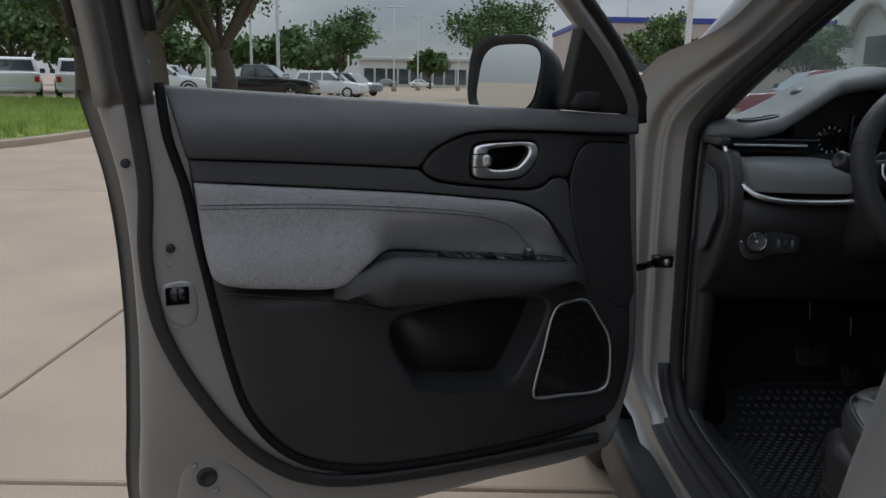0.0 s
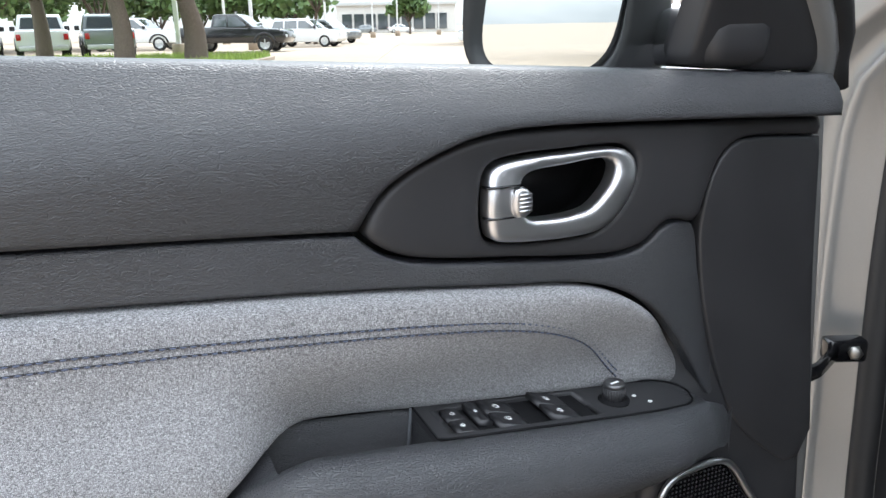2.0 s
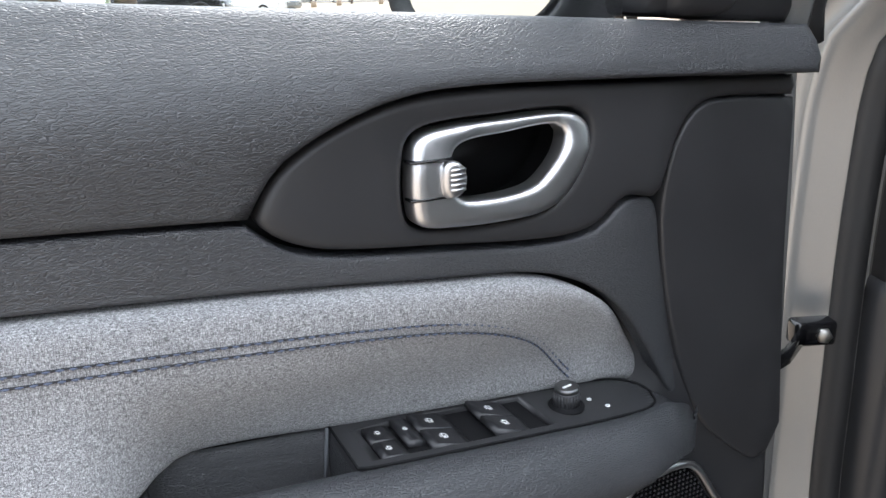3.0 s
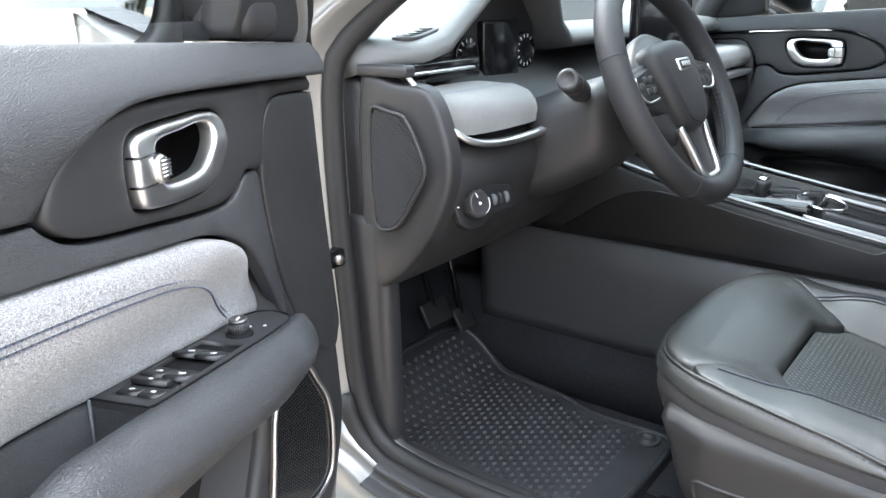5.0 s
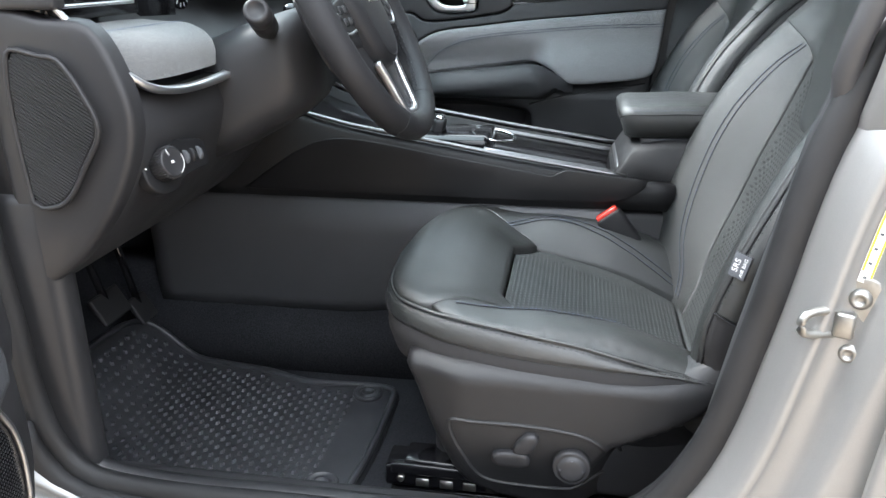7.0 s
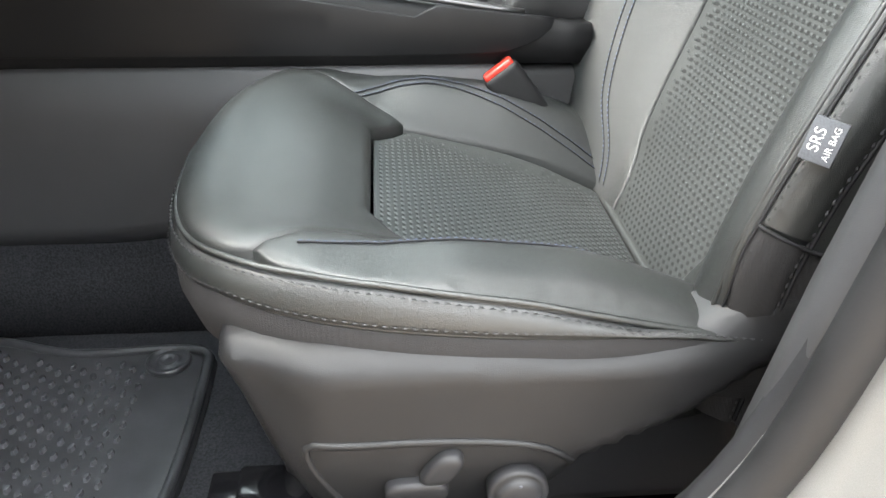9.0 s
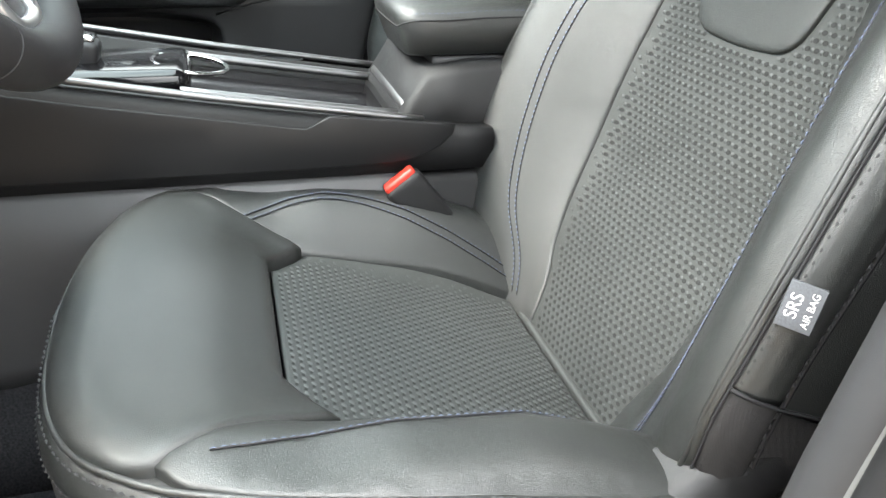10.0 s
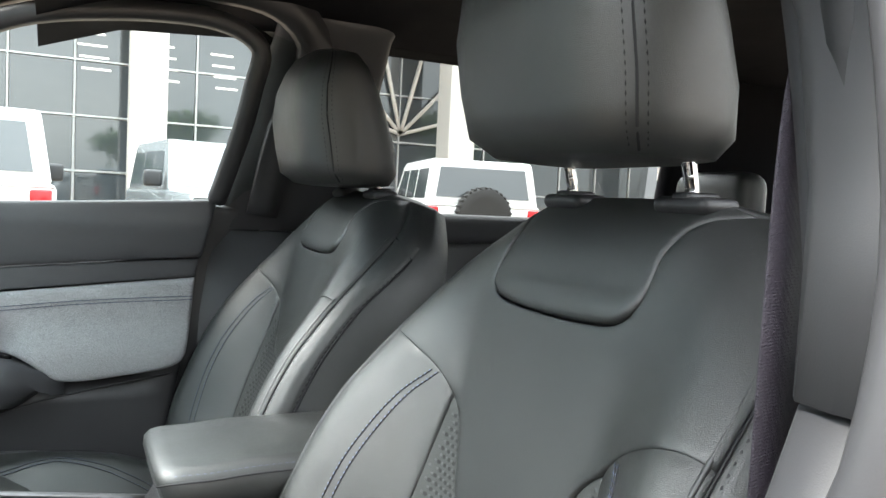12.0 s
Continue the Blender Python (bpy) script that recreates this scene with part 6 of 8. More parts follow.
lettering("print", "AIR BAG", 0.0062, tag_turn @ Matrix.Translation((0, -0.0062, 0.0011)), WHITE_MARK, tag)
# rear bench
bench = thing("rear_bench", pose(MID, -0.3, FLOOR_Z), "dark rear bench with head restraints", "car seat")
bm = bmesh.new()
box(bm, (0.68, -0.42, 0.50), (2.04, -0.18, 1.10), 0.05, 4)
part("backrest", bm, LEATHER, bench, local=False)
bm = bmesh.new()
box(bm, (0.68, -0.25, FLOOR_Z - 0.01), (2.04, 0.20, 0.58), 0.05, 4)
part("cushion", bm, LEATHER, bench, local=False)
for x in (0.95, MID, 1.77):
    bm = bmesh.new()
    box(bm, (x - 0.12, -0.40, 1.16), (x + 0.12, -0.30, 1.29), 0.04, 4)
    hr = part("head_restraint", bm, LEATHER, bench, local=False)
    for a in (-0.05, 0.05):
        bm = bmesh.new()
        turned(bm, [(0.006, -0.07), (0.006, 0.0), (0.006, 0.05)], Matrix.Translation((x + a, -0.35, 1.14)), 10)
        part("post", bm, CHROME, hr, local=False)

# ---- dashboard ----
dash = thing("dashboard", pose(MID, 1.9, 0.6), "dark dashboard with pale grey top, cloth pad and chrome trim", "dashboard")
def dash_part(nm, bm, mat, parent=dash, lab="", smooth=True):
    return part(nm, bm, mat, parent, lab, local=False, smooth=smooth)


knee = curve([(2.15, 0.70), (1.80, 0.70), (1.735, 0.73), (1.665, 0.80), (1.618, 0.87), (1.600, 0.93), (1.612, 0.965), (1.70, 1.00), (1.74, 1.03), (1.79, 1.07), (2.15, 1.07)], 0.025, False)
rows = []
for x, dy in ((0.612, 0.035), (0.618, 0.012), (0.64, 0.0), (0.90, 0.0), (1.15, 0.01), (1.25, 0.03), (1.6, 0.03), (1.85, 0.02), (2.09, 0.0), (2.11, 0.02)):
    rows.append([(x, y + dy * blend(y, 1.95, 1.7), z) for y, z in knee])
dash_part("lower_dash", loft(rows), HARD_TRIM, lab="dark moulded knee panel")
topline = curve([(2.20, 1.085), (2.0, 1.118), (1.86, 1.128), (1.76, 1.126), (1.71, 1.118), (1.693, 1.104), (1.695, 1.090), (1.75, 1.078), (2.2, 1.05)], 0.03, False)
rows = []
for x, up, dy in ((0.606, -0.012, 0.075), (0.615, -0.004, 0.05), (0.64, 0.0, 0.015), (0.68, 0.002, 0.0), (0.74, 0.014, 0.0), (0.80, 0.055, 0.0), (0.86, 0.10, -0.005), (0.97, 0.122, -0.005), (1.08, 0.105, 0.0), (1.14, 0.035, 0.02), (1.20, 0.0, 0.03), (1.6, 0.0, 0.04), (2.06, 0.0, 0.0), (2.10, -0.006, 0.01)):
    rows.append([(x, y + dy * blend(y, 2.1, 1.8), z + up * blend(y, 2.15, 1.85)) for y, z in topline])
dash_part("top_pad", loft(rows), DASH_TOP, lab="pale grey soft dash top")
lay = lambda x, y, h: Vector((x, y, h))
pad = curve([(0.622, 1.705), (0.626, 1.660), (0.650, 1.622), (0.71, 1.606), (0.80, 1.603), (0.872, 1.610), (0.888, 1.635), (0.875, 1.685), (0.83, 1.725), (0.70, 1.728)], 0.012)
pad_z = lambda x, y: 1.045 + 0.012 * blend(y, 1.66, 1.74) - 0.012 * blend(y, 1.66, 1.60)
padob = dash_part("cloth_pad", pillow(pad, lay, 0.030, 0.012, pad_z, 0.02), PAD_CLOTH, lab="pale grey cloth pad")
bm = bmesh.new()
for o in (0.0, 0.006):
    stitches([(x, 1.652 + o, pad_z(x, 1.652) + 0.0008) for x in np.linspace(0.655, 0.875, 30)], bm=bm)
tagged(dash_part("stitching", bm, THREAD, padob), kind="stuff")
lip = curve([(0.612, 1.690, 1.088), (0.616, 1.668, 1.060), (0.622, 1.640, 1.026), (0.634, 1.618, 1.000), (0.664, 1.600, 0.977), (0.72, 1.595, 0.967), (0.80, 1.592, 0.966), (0.87, 1.594, 0.970), (0.90, 1.606, 0.980)], 0.012, False)
dash_part("chrome_lip", sweep(lip, [(-0.007, -0.005), (0.007, -0.005), (0.008, 0.003), (-0.004, 0.006)], scale=lambda t: 0.55 + 0.45 * blend(t, 0.0, 0.4)), SATIN_CHROME, lab="satin chrome trim lip")
bm = bmesh.new()
loft([[(x, y, z) for x, y, z in lip], [(x + 0.012, y + 0.03, z + 0.004) for x, y, z in lip]], bm, closed=False)
dash_part("pad_tray", bm, SATIN_TRIM)
# side vent and top vent
bm = bmesh.new()
box(bm, (0.625, 1.70, 1.058), (0.83, 1.76, 1.090), 0.004)
vent = dash_part("air_vent", bm, GLOSS_BLACK)
bm = bmesh.new()
box(bm, (0.64, 1.688, 1.073), (0.80, 1.712, 1.078), 0.002)
dash_part("vent_blade", bm, SATIN_CHROME, vent)
tv = curve([(0.662, 1.752), (0.664, 1.732), (0.685, 1.722), (0.775, 1.726), (0.792, 1.738), (0.775, 1.760), (0.69, 1.766)], 0.01)
top_z = lambda x, y: 1.1300 + 0.016 * blend(x, 0.68, 0.79)
defrost = dash_part("demister_vent", pillow(tv, lay, 0.003, 0.012, top_z, 0.006), HARD_TRIM)
for k in range(7):
    bm = bmesh.new()
    box(bm, (0.676 + k * 0.0145, 1.732, 1.118), (0.6865 + k * 0.0145, 1.756, 1.1318 + 0.016 * blend(0.682 + k * 0.0145, 0.68, 0.79)), 0.001)
    dash_part("vent_opening", bm, GLOSS_BLACK, defrost)
# loudspeaker in the dash end
sp = curve([(1.745, 1.025), (1.70, 1.022), (1.68, 1.018), (1.655, 0.98), (1.640, 0.935), (1.665, 0.89), (1.70, 0.842), (1.735, 0.832), (1.748, 0.84)], 0.012)
end = lambda y, z, h: Vector((0.602 - h, y, z))
frame_edge = curve([(1.775, 1.072), (1.70, 1.066), (1.640, 1.055), (1.605, 0.985), (1.600, 0.93), (1.62, 0.87), (1.665, 0.80), (1.73, 0.735), (1.775, 0.72)], 0.015)
ep = dash_part("end_panel", pillow(frame_edge, end, 0.010, 0.02, lambda y, z: -0.004, 0.02), HARD_TRIM)
gr = dash_part("end_speaker", pillow(sp, end, 0.003, 0.012, lambda y, z: 0.004, 0.006), RUBBER, lab="black ribbed loudspeaker cover")
bm = bmesh.new()
for k in range(62):
    run = [(1.76 - 0.0022 * t, 1.115 - k * 0.0046 - 0.0022 * t * 0.62) for t in range(70)]
    dist, ins = edge_distance(np.array(run), np.array(sp))
    good = [p for p, dd, t in zip(run, dist, ins) if t and dd > 0.004]
    if len(good) > 2:
        (y0, z0), (y1, z1) = good[0], good[-1]
        v = [bm.verts.new(end(y, z + o, h)) for y, z in ((y0, z0), (y1, z1)) for o, h in ((-0.0012, 0.0035), (0.0, 0.0058), (0.0012, 0.0035))]
        bm.faces.new((v[0], v[1], v[4], v[3]))
        bm.faces.new((v[1], v[2], v[5], v[4]))
tagged(dash_part("cover_rib", bm, SATIN_TRIM, gr, smooth=False), kind="stuff")
dash_part("cover_frame", sweep([end(y, z, 0.004) for y, z in sp], ring(0.0035, 6), up=(1, 0, 0), closed=True), HARD_TRIM, gr)
bm = bmesh.new()
box(bm, (0.598, 1.672, 1.074), (0.625, 1.775, 1.092), 0.006, 3)
dash_part("end_bar", bm, HARD_TRIM)
# light switch
sm = pose(0.674, 1.612, 0.873, 72, 0, -14)
face = curve([(-0.034, -0.004), (-0.026, 0.026), (0.0, 0.037), (0.03, 0.032), (0.050, 0.026), (0.085, 0.020), (0.090, 0.012), (0.086, -0.016), (0.060, -0.020), (0.030, -0.026), (0.012, -0.037), (-0.014, -0.037), (-0.030, -0.024)], 0.006)
ls = dash_part("light_switch", pillow(face, lambda a, b, h: sm @ Vector((a, b, h)), 0.003, 0.01, lambda a, b: 0.006, 0.012), GLOSS_PANEL, lab="round light switch with white marks")
bm = bmesh.new()
turned(bm, [(0.0225, 0.005), (0.0215, 0.010), (0.0205, 0.026), (0.0190, 0.0285), (0.0165, 0.0275), (0.004, 0.0270)], sm, 36)
dash_part("switch_knob", bm, HARD_TRIM, ls)
bm = bmesh.new()
for k in range(30):
    box(bm, (0.0205, -0.0006, 0.009), (0.0222, 0.0006, 0.0255), 0, m=sm @ pose(0, 0, 0, 0, 0, 12 * k))
tagged(dash_part("knob_rib", bm, HARD_TRIM, ls), kind="stuff")
bm = bmesh.new()
box(bm, (-0.0006, 0.010, 0.0272), (0.0006, 0.0185, 0.0284), m=sm @ pose(0, 0, 0, 0, 0, 20))
box(bm, (-0.003, -0.002, 0.0268), (0.002, 0.002, 0.0275), m=sm)
sweep([sm @ Vector((0.0178 * math.cos(a), 0.0178 * math.sin(a), 0.0282)) for a in np.linspace(-1.2, 0.4, 10)], ring(0.0006, 5), bm=bm)
tagged(dash_part("knob_mark", bm, WHITE_MARK, ls), kind="stuff")
bm = bmesh.new()
for k in range(6):
    a = radians(48 + k * 26)
    box(bm, (-0.0017, -0.0011, 0), (0.0017, 0.0011, 0.0006), m=sm @ Matrix.Translation((0.0285 * math.cos(a), 0.0285 * math.sin(a), 0.0060)) @ pose(0, 0, 0, 0, 0, math.degrees(a)))
tagged(dash_part("switch_mark", bm, WHITE_MARK, ls), kind="stuff")
for k in range(3):
    bm = bmesh.new()
    turned(bm, [(0.010, -0.003), (0.0106, -0.002), (0.0106, 0.002), (0.010, 0.003)], sm @ Matrix.Translation((0.046 + k * 0.0135, 0.001, 0.0015)) @ pose(0, 0, 0, 0, 90, 0), 20)
    dash_part("dimmer_wheel", bm, TAG_GREY if k != 1 else SWITCH, ls)
# instrument cluster under its hood
bm = bmesh.new()
box(bm, (0.80, 1.775, 0.985), (1.14, 1.83, 1.20), 0.02, 3)
cl = dash_part("cluster_surround", bm, HARD_TRIM)
bm = bmesh.new()
box(bm, (0.925, 1.758, 1.03), (1.045, 1.776, 1.145), 0.004)
dash_part("cluster_screen", bm, GLOSS_BLACK, cl)
for x in (0.885, 1.08):
    bm = bmesh.new()
    turned(bm, [(0.036, 0.0), (0.036, 0.004), (0.033, 0.005)], Matrix.Translation((x, 1.770, 1.085)) @ pose(0, 0, 0, 90, 0, 0), 36)
    dial = dash_part("dial", bm, GLOSS_BLACK, cl)
    bm = bmesh.new()
    for k in range(11):
        a = radians(-40 + k * 26)
        box(bm, (-0.001, -0.0035, 0), (0.001, 0.0035, 0.0006), m=Matrix.Translation((x, 1.7648, 1.085)) @ pose(0, 0, 0, 90, 0, 0) @ pose(0, 0, 0, 0, 0, math.degrees(a)) @ Matrix.Translation((0, 0.028, 0)))
    dash_part("dial_mark", bm, WHITE_MARK, cl)
# centre screen and passenger pad
bm = bmesh.new()
box(bm, (1.25, 1.60, 1.035), (1.54, 1.625, 1.205), 0.008, 3)
box(bm, (1.28, 1.615, 0.98), (1.51, 1.66, 1.05), 0.012, 3)
scr = dash_part("touch_screen", bm, GLOSS_BLACK, lab="glossy black centre screen")
bm = bmesh.new()
box(bm, (1.55, 1.61, 0.985), (2.07, 1.75, 1.045), 0.03, 4)
dash_part("passenger_pad", bm, PAD_CLOTH)
bm = bmesh.new()
box(bm, (1.55, 1.602, 0.965), (2.09, 1.66, 0.982), 0.006, 3)
dash_part("passenger_lip", bm, SATIN_CHROME)
# column shroud and stalk
bm = bmesh.new()
rows = []
for k, hw, hz in ((0.0, 0.115, 0.098), (0.12, 0.110, 0.094), (0.20, 0.096, 0.085), (0.235, 0.082, 0.072)):
    c = Vector((SX - 0.005, 1.70, 0.895)) + Vector((0, -0.92, 0.39)) * k
    rows.append([c + Vector((hw * np.sign(math.cos(a)) * abs(math.cos(a)) ** 0.6, 0.0, hz * np.sign(math.sin(a)) * abs(math.sin(a)) ** 0.6)) for a in np.linspace(0, 2 * math.pi, 28, endpoint=False)])
loft(rows, bm)
col = dash_part("column_shroud", bm, SATIN_TRIM)
bm = bmesh.new()
turned(bm, [(0.011, 0.0), (0.011, 0.045), (0.018, 0.055), (0.0185, 0.095), (0.0172, 0.098), (0.0172, 0.103), (0.0185, 0.106), (0.0175, 0.138), (0.012, 0.141), (0.011, 0.139)], Matrix.Translation((SX - 0.075, 1.53, 1.022)) @ pose(0, 0, 0, 0, -72, 14), 24)
dash_part("indicator_stalk", bm, SATIN_TRIM, col)
bm = bmesh.new()
turned(bm, [(0.009, 0.0), (0.009, 0.05), (0.015, 0.055), (0.0155, 0.115), (0.010, 0.120)], Matrix.Translation((SX + 0.06, 1.51, 1.0)) @ pose(0, 0, 0, 0, 75, -14), 24)
dash_part("wiper_stalk", bm, SATIN_TRIM, col)

# ---- steering wheel ----
wheel = thing("steering_wheel", pose(0.956, 1.403, 1.045, 63, 0, 0), "black leather three-spoke steering wheel", "steering wheel")
R_RIM = 0.184
rim_at = lambda a, r=0.0, h=0.0: Vector(((R_RIM + r) * math.cos(a), (R_RIM + r) * math.sin(a), h))
grip_rim = part("rim", sweep([rim_at(a) for a in np.linspace(0, 2 * math.pi, 96, endpoint=False)], ring(0.0208, 18, 1.05), closed=True), WHEEL_HIDE, wheel, "black leather rim")
for a in (0.30, math.pi - 0.30, -1.02, math.pi + 1.02):
    seam_ring = [Vector(((R_RIM + 0.0207 * math.cos(t)) * math.cos(a), (R_RIM + 0.0207 * math.cos(t)) * math.sin(a), 0.0217 * math.sin(t))) for t in np.linspace(0, 2 * math.pi, 24, endpoint=False)]
    part("rim_seam", sweep(seam_ring, ring(0.0009, 6), up=(math.cos(a), math.sin(a), 0.1), closed=True), DARK_SEAM, grip_rim)
bm = bmesh.new()
for a0, a1 in ((-0.95, 0.26), (math.pi - 0.26, math.pi + 0.95)):
    for h in (-0.003, 0.003):
        stitches([rim_at(a, -0.0210, h) for a in np.linspace(a0, a1, 40)], bm=bm, up=(0, 0, 1), length=0.0055, gap=0.003, thick=0.0012)
tagged(part("rim_stitching", bm, EDGE_THREAD, grip_rim), kind="stuff")
lay_w = lambda a, b, h: Vector((a, b, h))
# moulded back of the wheel and its shift paddles
bm = bmesh.new()
turned(bm, [(0.088, -0.004), (0.100, -0.016), (0.098, -0.034), (0.080, -0.052), (0.050, -0.058)], Matrix.Translation((0, -0.004, 0)), 40)
part("wheel_back", bm, HARD_TRIM, wheel)
for s in (1, -1):
    paddle = [(0.085 * s, 0.045), (0.125 * s, 0.060), (0.138 * s, 0.035), (0.136 * s, -0.030), (0.120 * s, -0.062), (0.090 * s, -0.045)]
    part("paddle", pillow(curve(paddle, 0.008), lambda a, b, h: Vector((a, b, h - 0.030)), 0.004, 0.01, None, 0.008), GLOSS_PANEL, wheel)
# airbag cover: broad at the top, a rounded tongue below
hub = [(0.0, 0.071), (0.050, 0.069), (0.074, 0.058), (0.080, 0.036), (0.074, 0.004), (0.062, -0.035), (0.046, -0.066), (0.024, -0.080), (0.0, -0.083)]
hub = hub + [(-a, b) for a, b in hub[-2:0:-1]]
cover = part("airbag_cover", pillow(curve(hub, 0.008), lay_w, 0.016, 0.010, lambda a, b: 0.028 - 1.4 * a * a - 1.2 * (b - 0.01) ** 2, 0.035), WHEEL_PAD, wheel, "smooth black airbag cover")
tongue = [(a * 0.70, b * 0.62 - 0.020) for a, b in hub]
part("cover_seam", sweep([Vector((a, b, 0.0275 - 1.4 * a * a - 1.2 * (b - 0.01) ** 2)) for a, b in curve(tongue, 0.008)], ring(0.0010, 6), closed=True), DARK_SEAM, cover)
bm = bmesh.new()
box(bm, (-0.025, 0.012, 0.020), (0.025, 0.034, 0.0300), 0.004, 3)
badge = part("badge", bm, SATIN_CHROME, wheel, "plain chrome badge plate")
bm = bmesh.new()
box(bm, (-0.021, 0.0155, 0.028), (0.021, 0.0305, 0.0306), 0.002)
part("badge_field", bm, GLOSS_PANEL, badge)
bm = bmesh.new()
for k in range(4):
    box(bm, (-0.016 + k * 0.009, 0.019, 0.030), (-0.010 + k * 0.009, 0.027, 0.0312), 0.0006, 1)
part("badge_bar", bm, SATIN_CHROME, badge)
for s in (1, -1):
    sp_o = [(0.060 * s, 0.040), (0.11 * s, 0.036), (0.166 * s, 0.026), (0.168 * s, -0.016), (0.12 * s, -0.030), (0.060 * s, -0.040)]
    spoke = part("spoke", pillow(curve(sp_o, 0.01), lay_w, 0.008, 0.012, lambda a, b: 0.000, 0.02), WHEEL_PAD, wheel)
    pod = [(0.088 * s, 0.030), (0.125 * s, 0.028), (0.150 * s, 0.020), (0.152 * s, -0.004), (0.135 * s, -0.020), (0.092 * s, -0.018)]
    plate = part("button_pod", pillow(curve(pod, 0.006), lay_w, 0.004, 0.008, lambda a, b: 0.009, 0.012), GLOSS_PANEL, spoke)
    part("pod_trim", sweep([Vector((a, b, 0.0075)) for a, b in curve([pod[k] for k in (2, 3, 4, 5)], 0.006, False)], ring(0.0026, 8)), SATIN_CHROME, spoke)
    for a0, b0 in ((0.098, 0.014), (0.120, 0.014), (0.098, -0.004), (0.120, -0.004), (0.139, 0.005)):
        bm = bmesh.new()
        box(bm, (a0 * s - 0.008, b0 - 0.006, 0.006), (a0 * s + 0.008, b0 + 0.006, 0.0112), 0.002)
        box(bm, (a0 * s - 0.003, b0 - 0.001, 0.010), (a0 * s + 0.003, b0 + 0.001, 0.0116), 0.0)
        part("button", bm, SWITCH, spoke)
low_sp = [(-0.044, -0.070), (0.044, -0.070), (0.036, -0.12), (0.032, -0.160), (0.016, -0.170), (-0.016, -0.170), (-0.032, -0.160), (-0.036, -0.12)]
lower = part("lower_spoke", pillow(curve(low_sp, 0.01), lay_w, 0.008, 0.010, lambda a, b: 0.000, 0.02), WHEEL_PAD, wheel)
edge = curve([(0.050, -0.070), (0.042, -0.105), (0.035, -0.146), (0.026, -0.158), (0.0, -0.161), (-0.026, -0.158), (-0.035, -0.146), (-0.042, -0.105), (-0.050, -0.070)], 0.006, False)
part("spoke_trim", sweep([Vector((a, b, 0.0015)) for a, b in edge], [(-0.0055, -0.006), (0.0055, -0.006), (0.0055, 0.003), (0.003, 0.006), (-0.003, 0.006), (-0.0055, 0.003)], up=(0, 0, 1)), SATIN_CHROME, lower, "satin chrome spoke trim")

# ---- centre console ----
console = thing("centre_console", pose(MID, 1.25, FLOOR_Z), "black centre console with chrome-edged tray and padded armrest", "console")
def con(nm, bm, mat, parent=console, lab="", smooth=True):
    return part(nm, bm, mat, parent, lab, local=False, smooth=smooth)


rim_z = [(0.90, 0.735), (0.93, 0.737), (1.216, 0.779), (1.50, 0.826), (1.60, 0.85), (1.75, 0.92)]
for s in (1, -1):
    cx = lambda x: MID + s * (x - MID)
    rows = []
    for y in np.arange(0.88, 1.86, 0.035):
        z1 = along(y, rim_z) - 0.008
        z0 = 0.672 + 0.0 * y
        rows.append([(cx(x), y, z) for x, z in ((1.236, z1), (1.214, z1 - 0.002), (1.206, z1 - 0.012), (1.208, z0 + 0.03), (1.214, z0 + 0.002), (1.236, z0))])
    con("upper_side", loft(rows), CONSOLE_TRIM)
    rows = []
    for y in np.arange(0.985, 1.98, 0.035):
        f = 0.42 + 0.06 * blend(y, 1.55, 1.15)
        rows.append([(cx(x), y, z) for x, z in ((1.25, 0.676), (1.218, 0.674), (1.207, 0.668), (1.203, 0.60), (1.206, f + 0.03), (1.212, f), (1.25, f - 0.005))])
    con("lower_side", loft(rows), PILLAR_TRIM, lab="grained grey console side")
    rows = []
    for y in np.arange(0.70, 1.0, 0.05):
        rows.append([(cx(x), y, z) for x, z in ((1.25, 0.672), (1.224, 0.668), (1.214, 0.655), (1.212, 0.52), (1.212, 0.47), (1.25, 0.465))])
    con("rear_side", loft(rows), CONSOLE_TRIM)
    rows = []
    for y in np.arange(0.70, 2.16, 0.06):
        top = 0.50
        rows.append([(cx(x), y, z) for x, z in ((1.30, top), (1.228, top), (1.222, top - 0.02), (1.205, 0.36), (1.185, FLOOR_Z - 0.01), (1.30, FLOOR_Z - 0.01))])
    con("tunnel_carpet", loft(rows), CARPET, lab="black carpeted tunnel")
    panel = curve([(1.742, 0.690), (1.602, 0.782), (1.518, 0.800), (1.328, 0.772), (1.112, 0.738), (1.083, 0.752), (0.931, 0.735), (0.935, 0.722), (0.965, 0.700), (1.008, 0.690), (1.331, 0.688)], 0.02, sharp=(0, 4, 5, 6))
    side = lambda y, z, h: Vector((cx(1.2065 - h), y, z))
    con("side_insert", pillow(panel, side, 0.002, 0.03, lambda y, z: 0.0025, 0.004), GLOSS_PANEL, lab="smooth black console side panel")
    edge = [(cx(1.214), y, along(y, rim_z) - 0.002) for y in np.arange(0.97, 1.66, 0.03)]
    con("chrome_rim", sweep(edge, [(-0.0045, -0.004), (0.0045, -0.004), (0.004, 0.003), (-0.004, 0.003)]), DARK_CHROME, lab="satin chrome edge strip")
rows = []
for y in np.arange(0.90, 1.76, 0.04):
    z = along(y, rim_z) - 0.03
    rows.append([(1.232, y, z), (1.26, y, z + 0.003), (1.46, y, z + 0.003), (1.492, y, z), (1.492, y, z - 0.04), (1.232, y, z - 0.04)])
con("console_top", loft(rows), GLOSS_BLACK)
for x in (1.262, 1.462):
    con("inner_rail", sweep([(x, y, along(y, rim_z) - 0.012) for y in np.arange(0.98, 1.25, 0.03)], ring(0.006, 8), ), DARK_CHROME)
bm = bmesh.new()
box(bm, (1.255, 0.965, 0.72), (1.470, 0.99, 0.752), 0.008, 3)
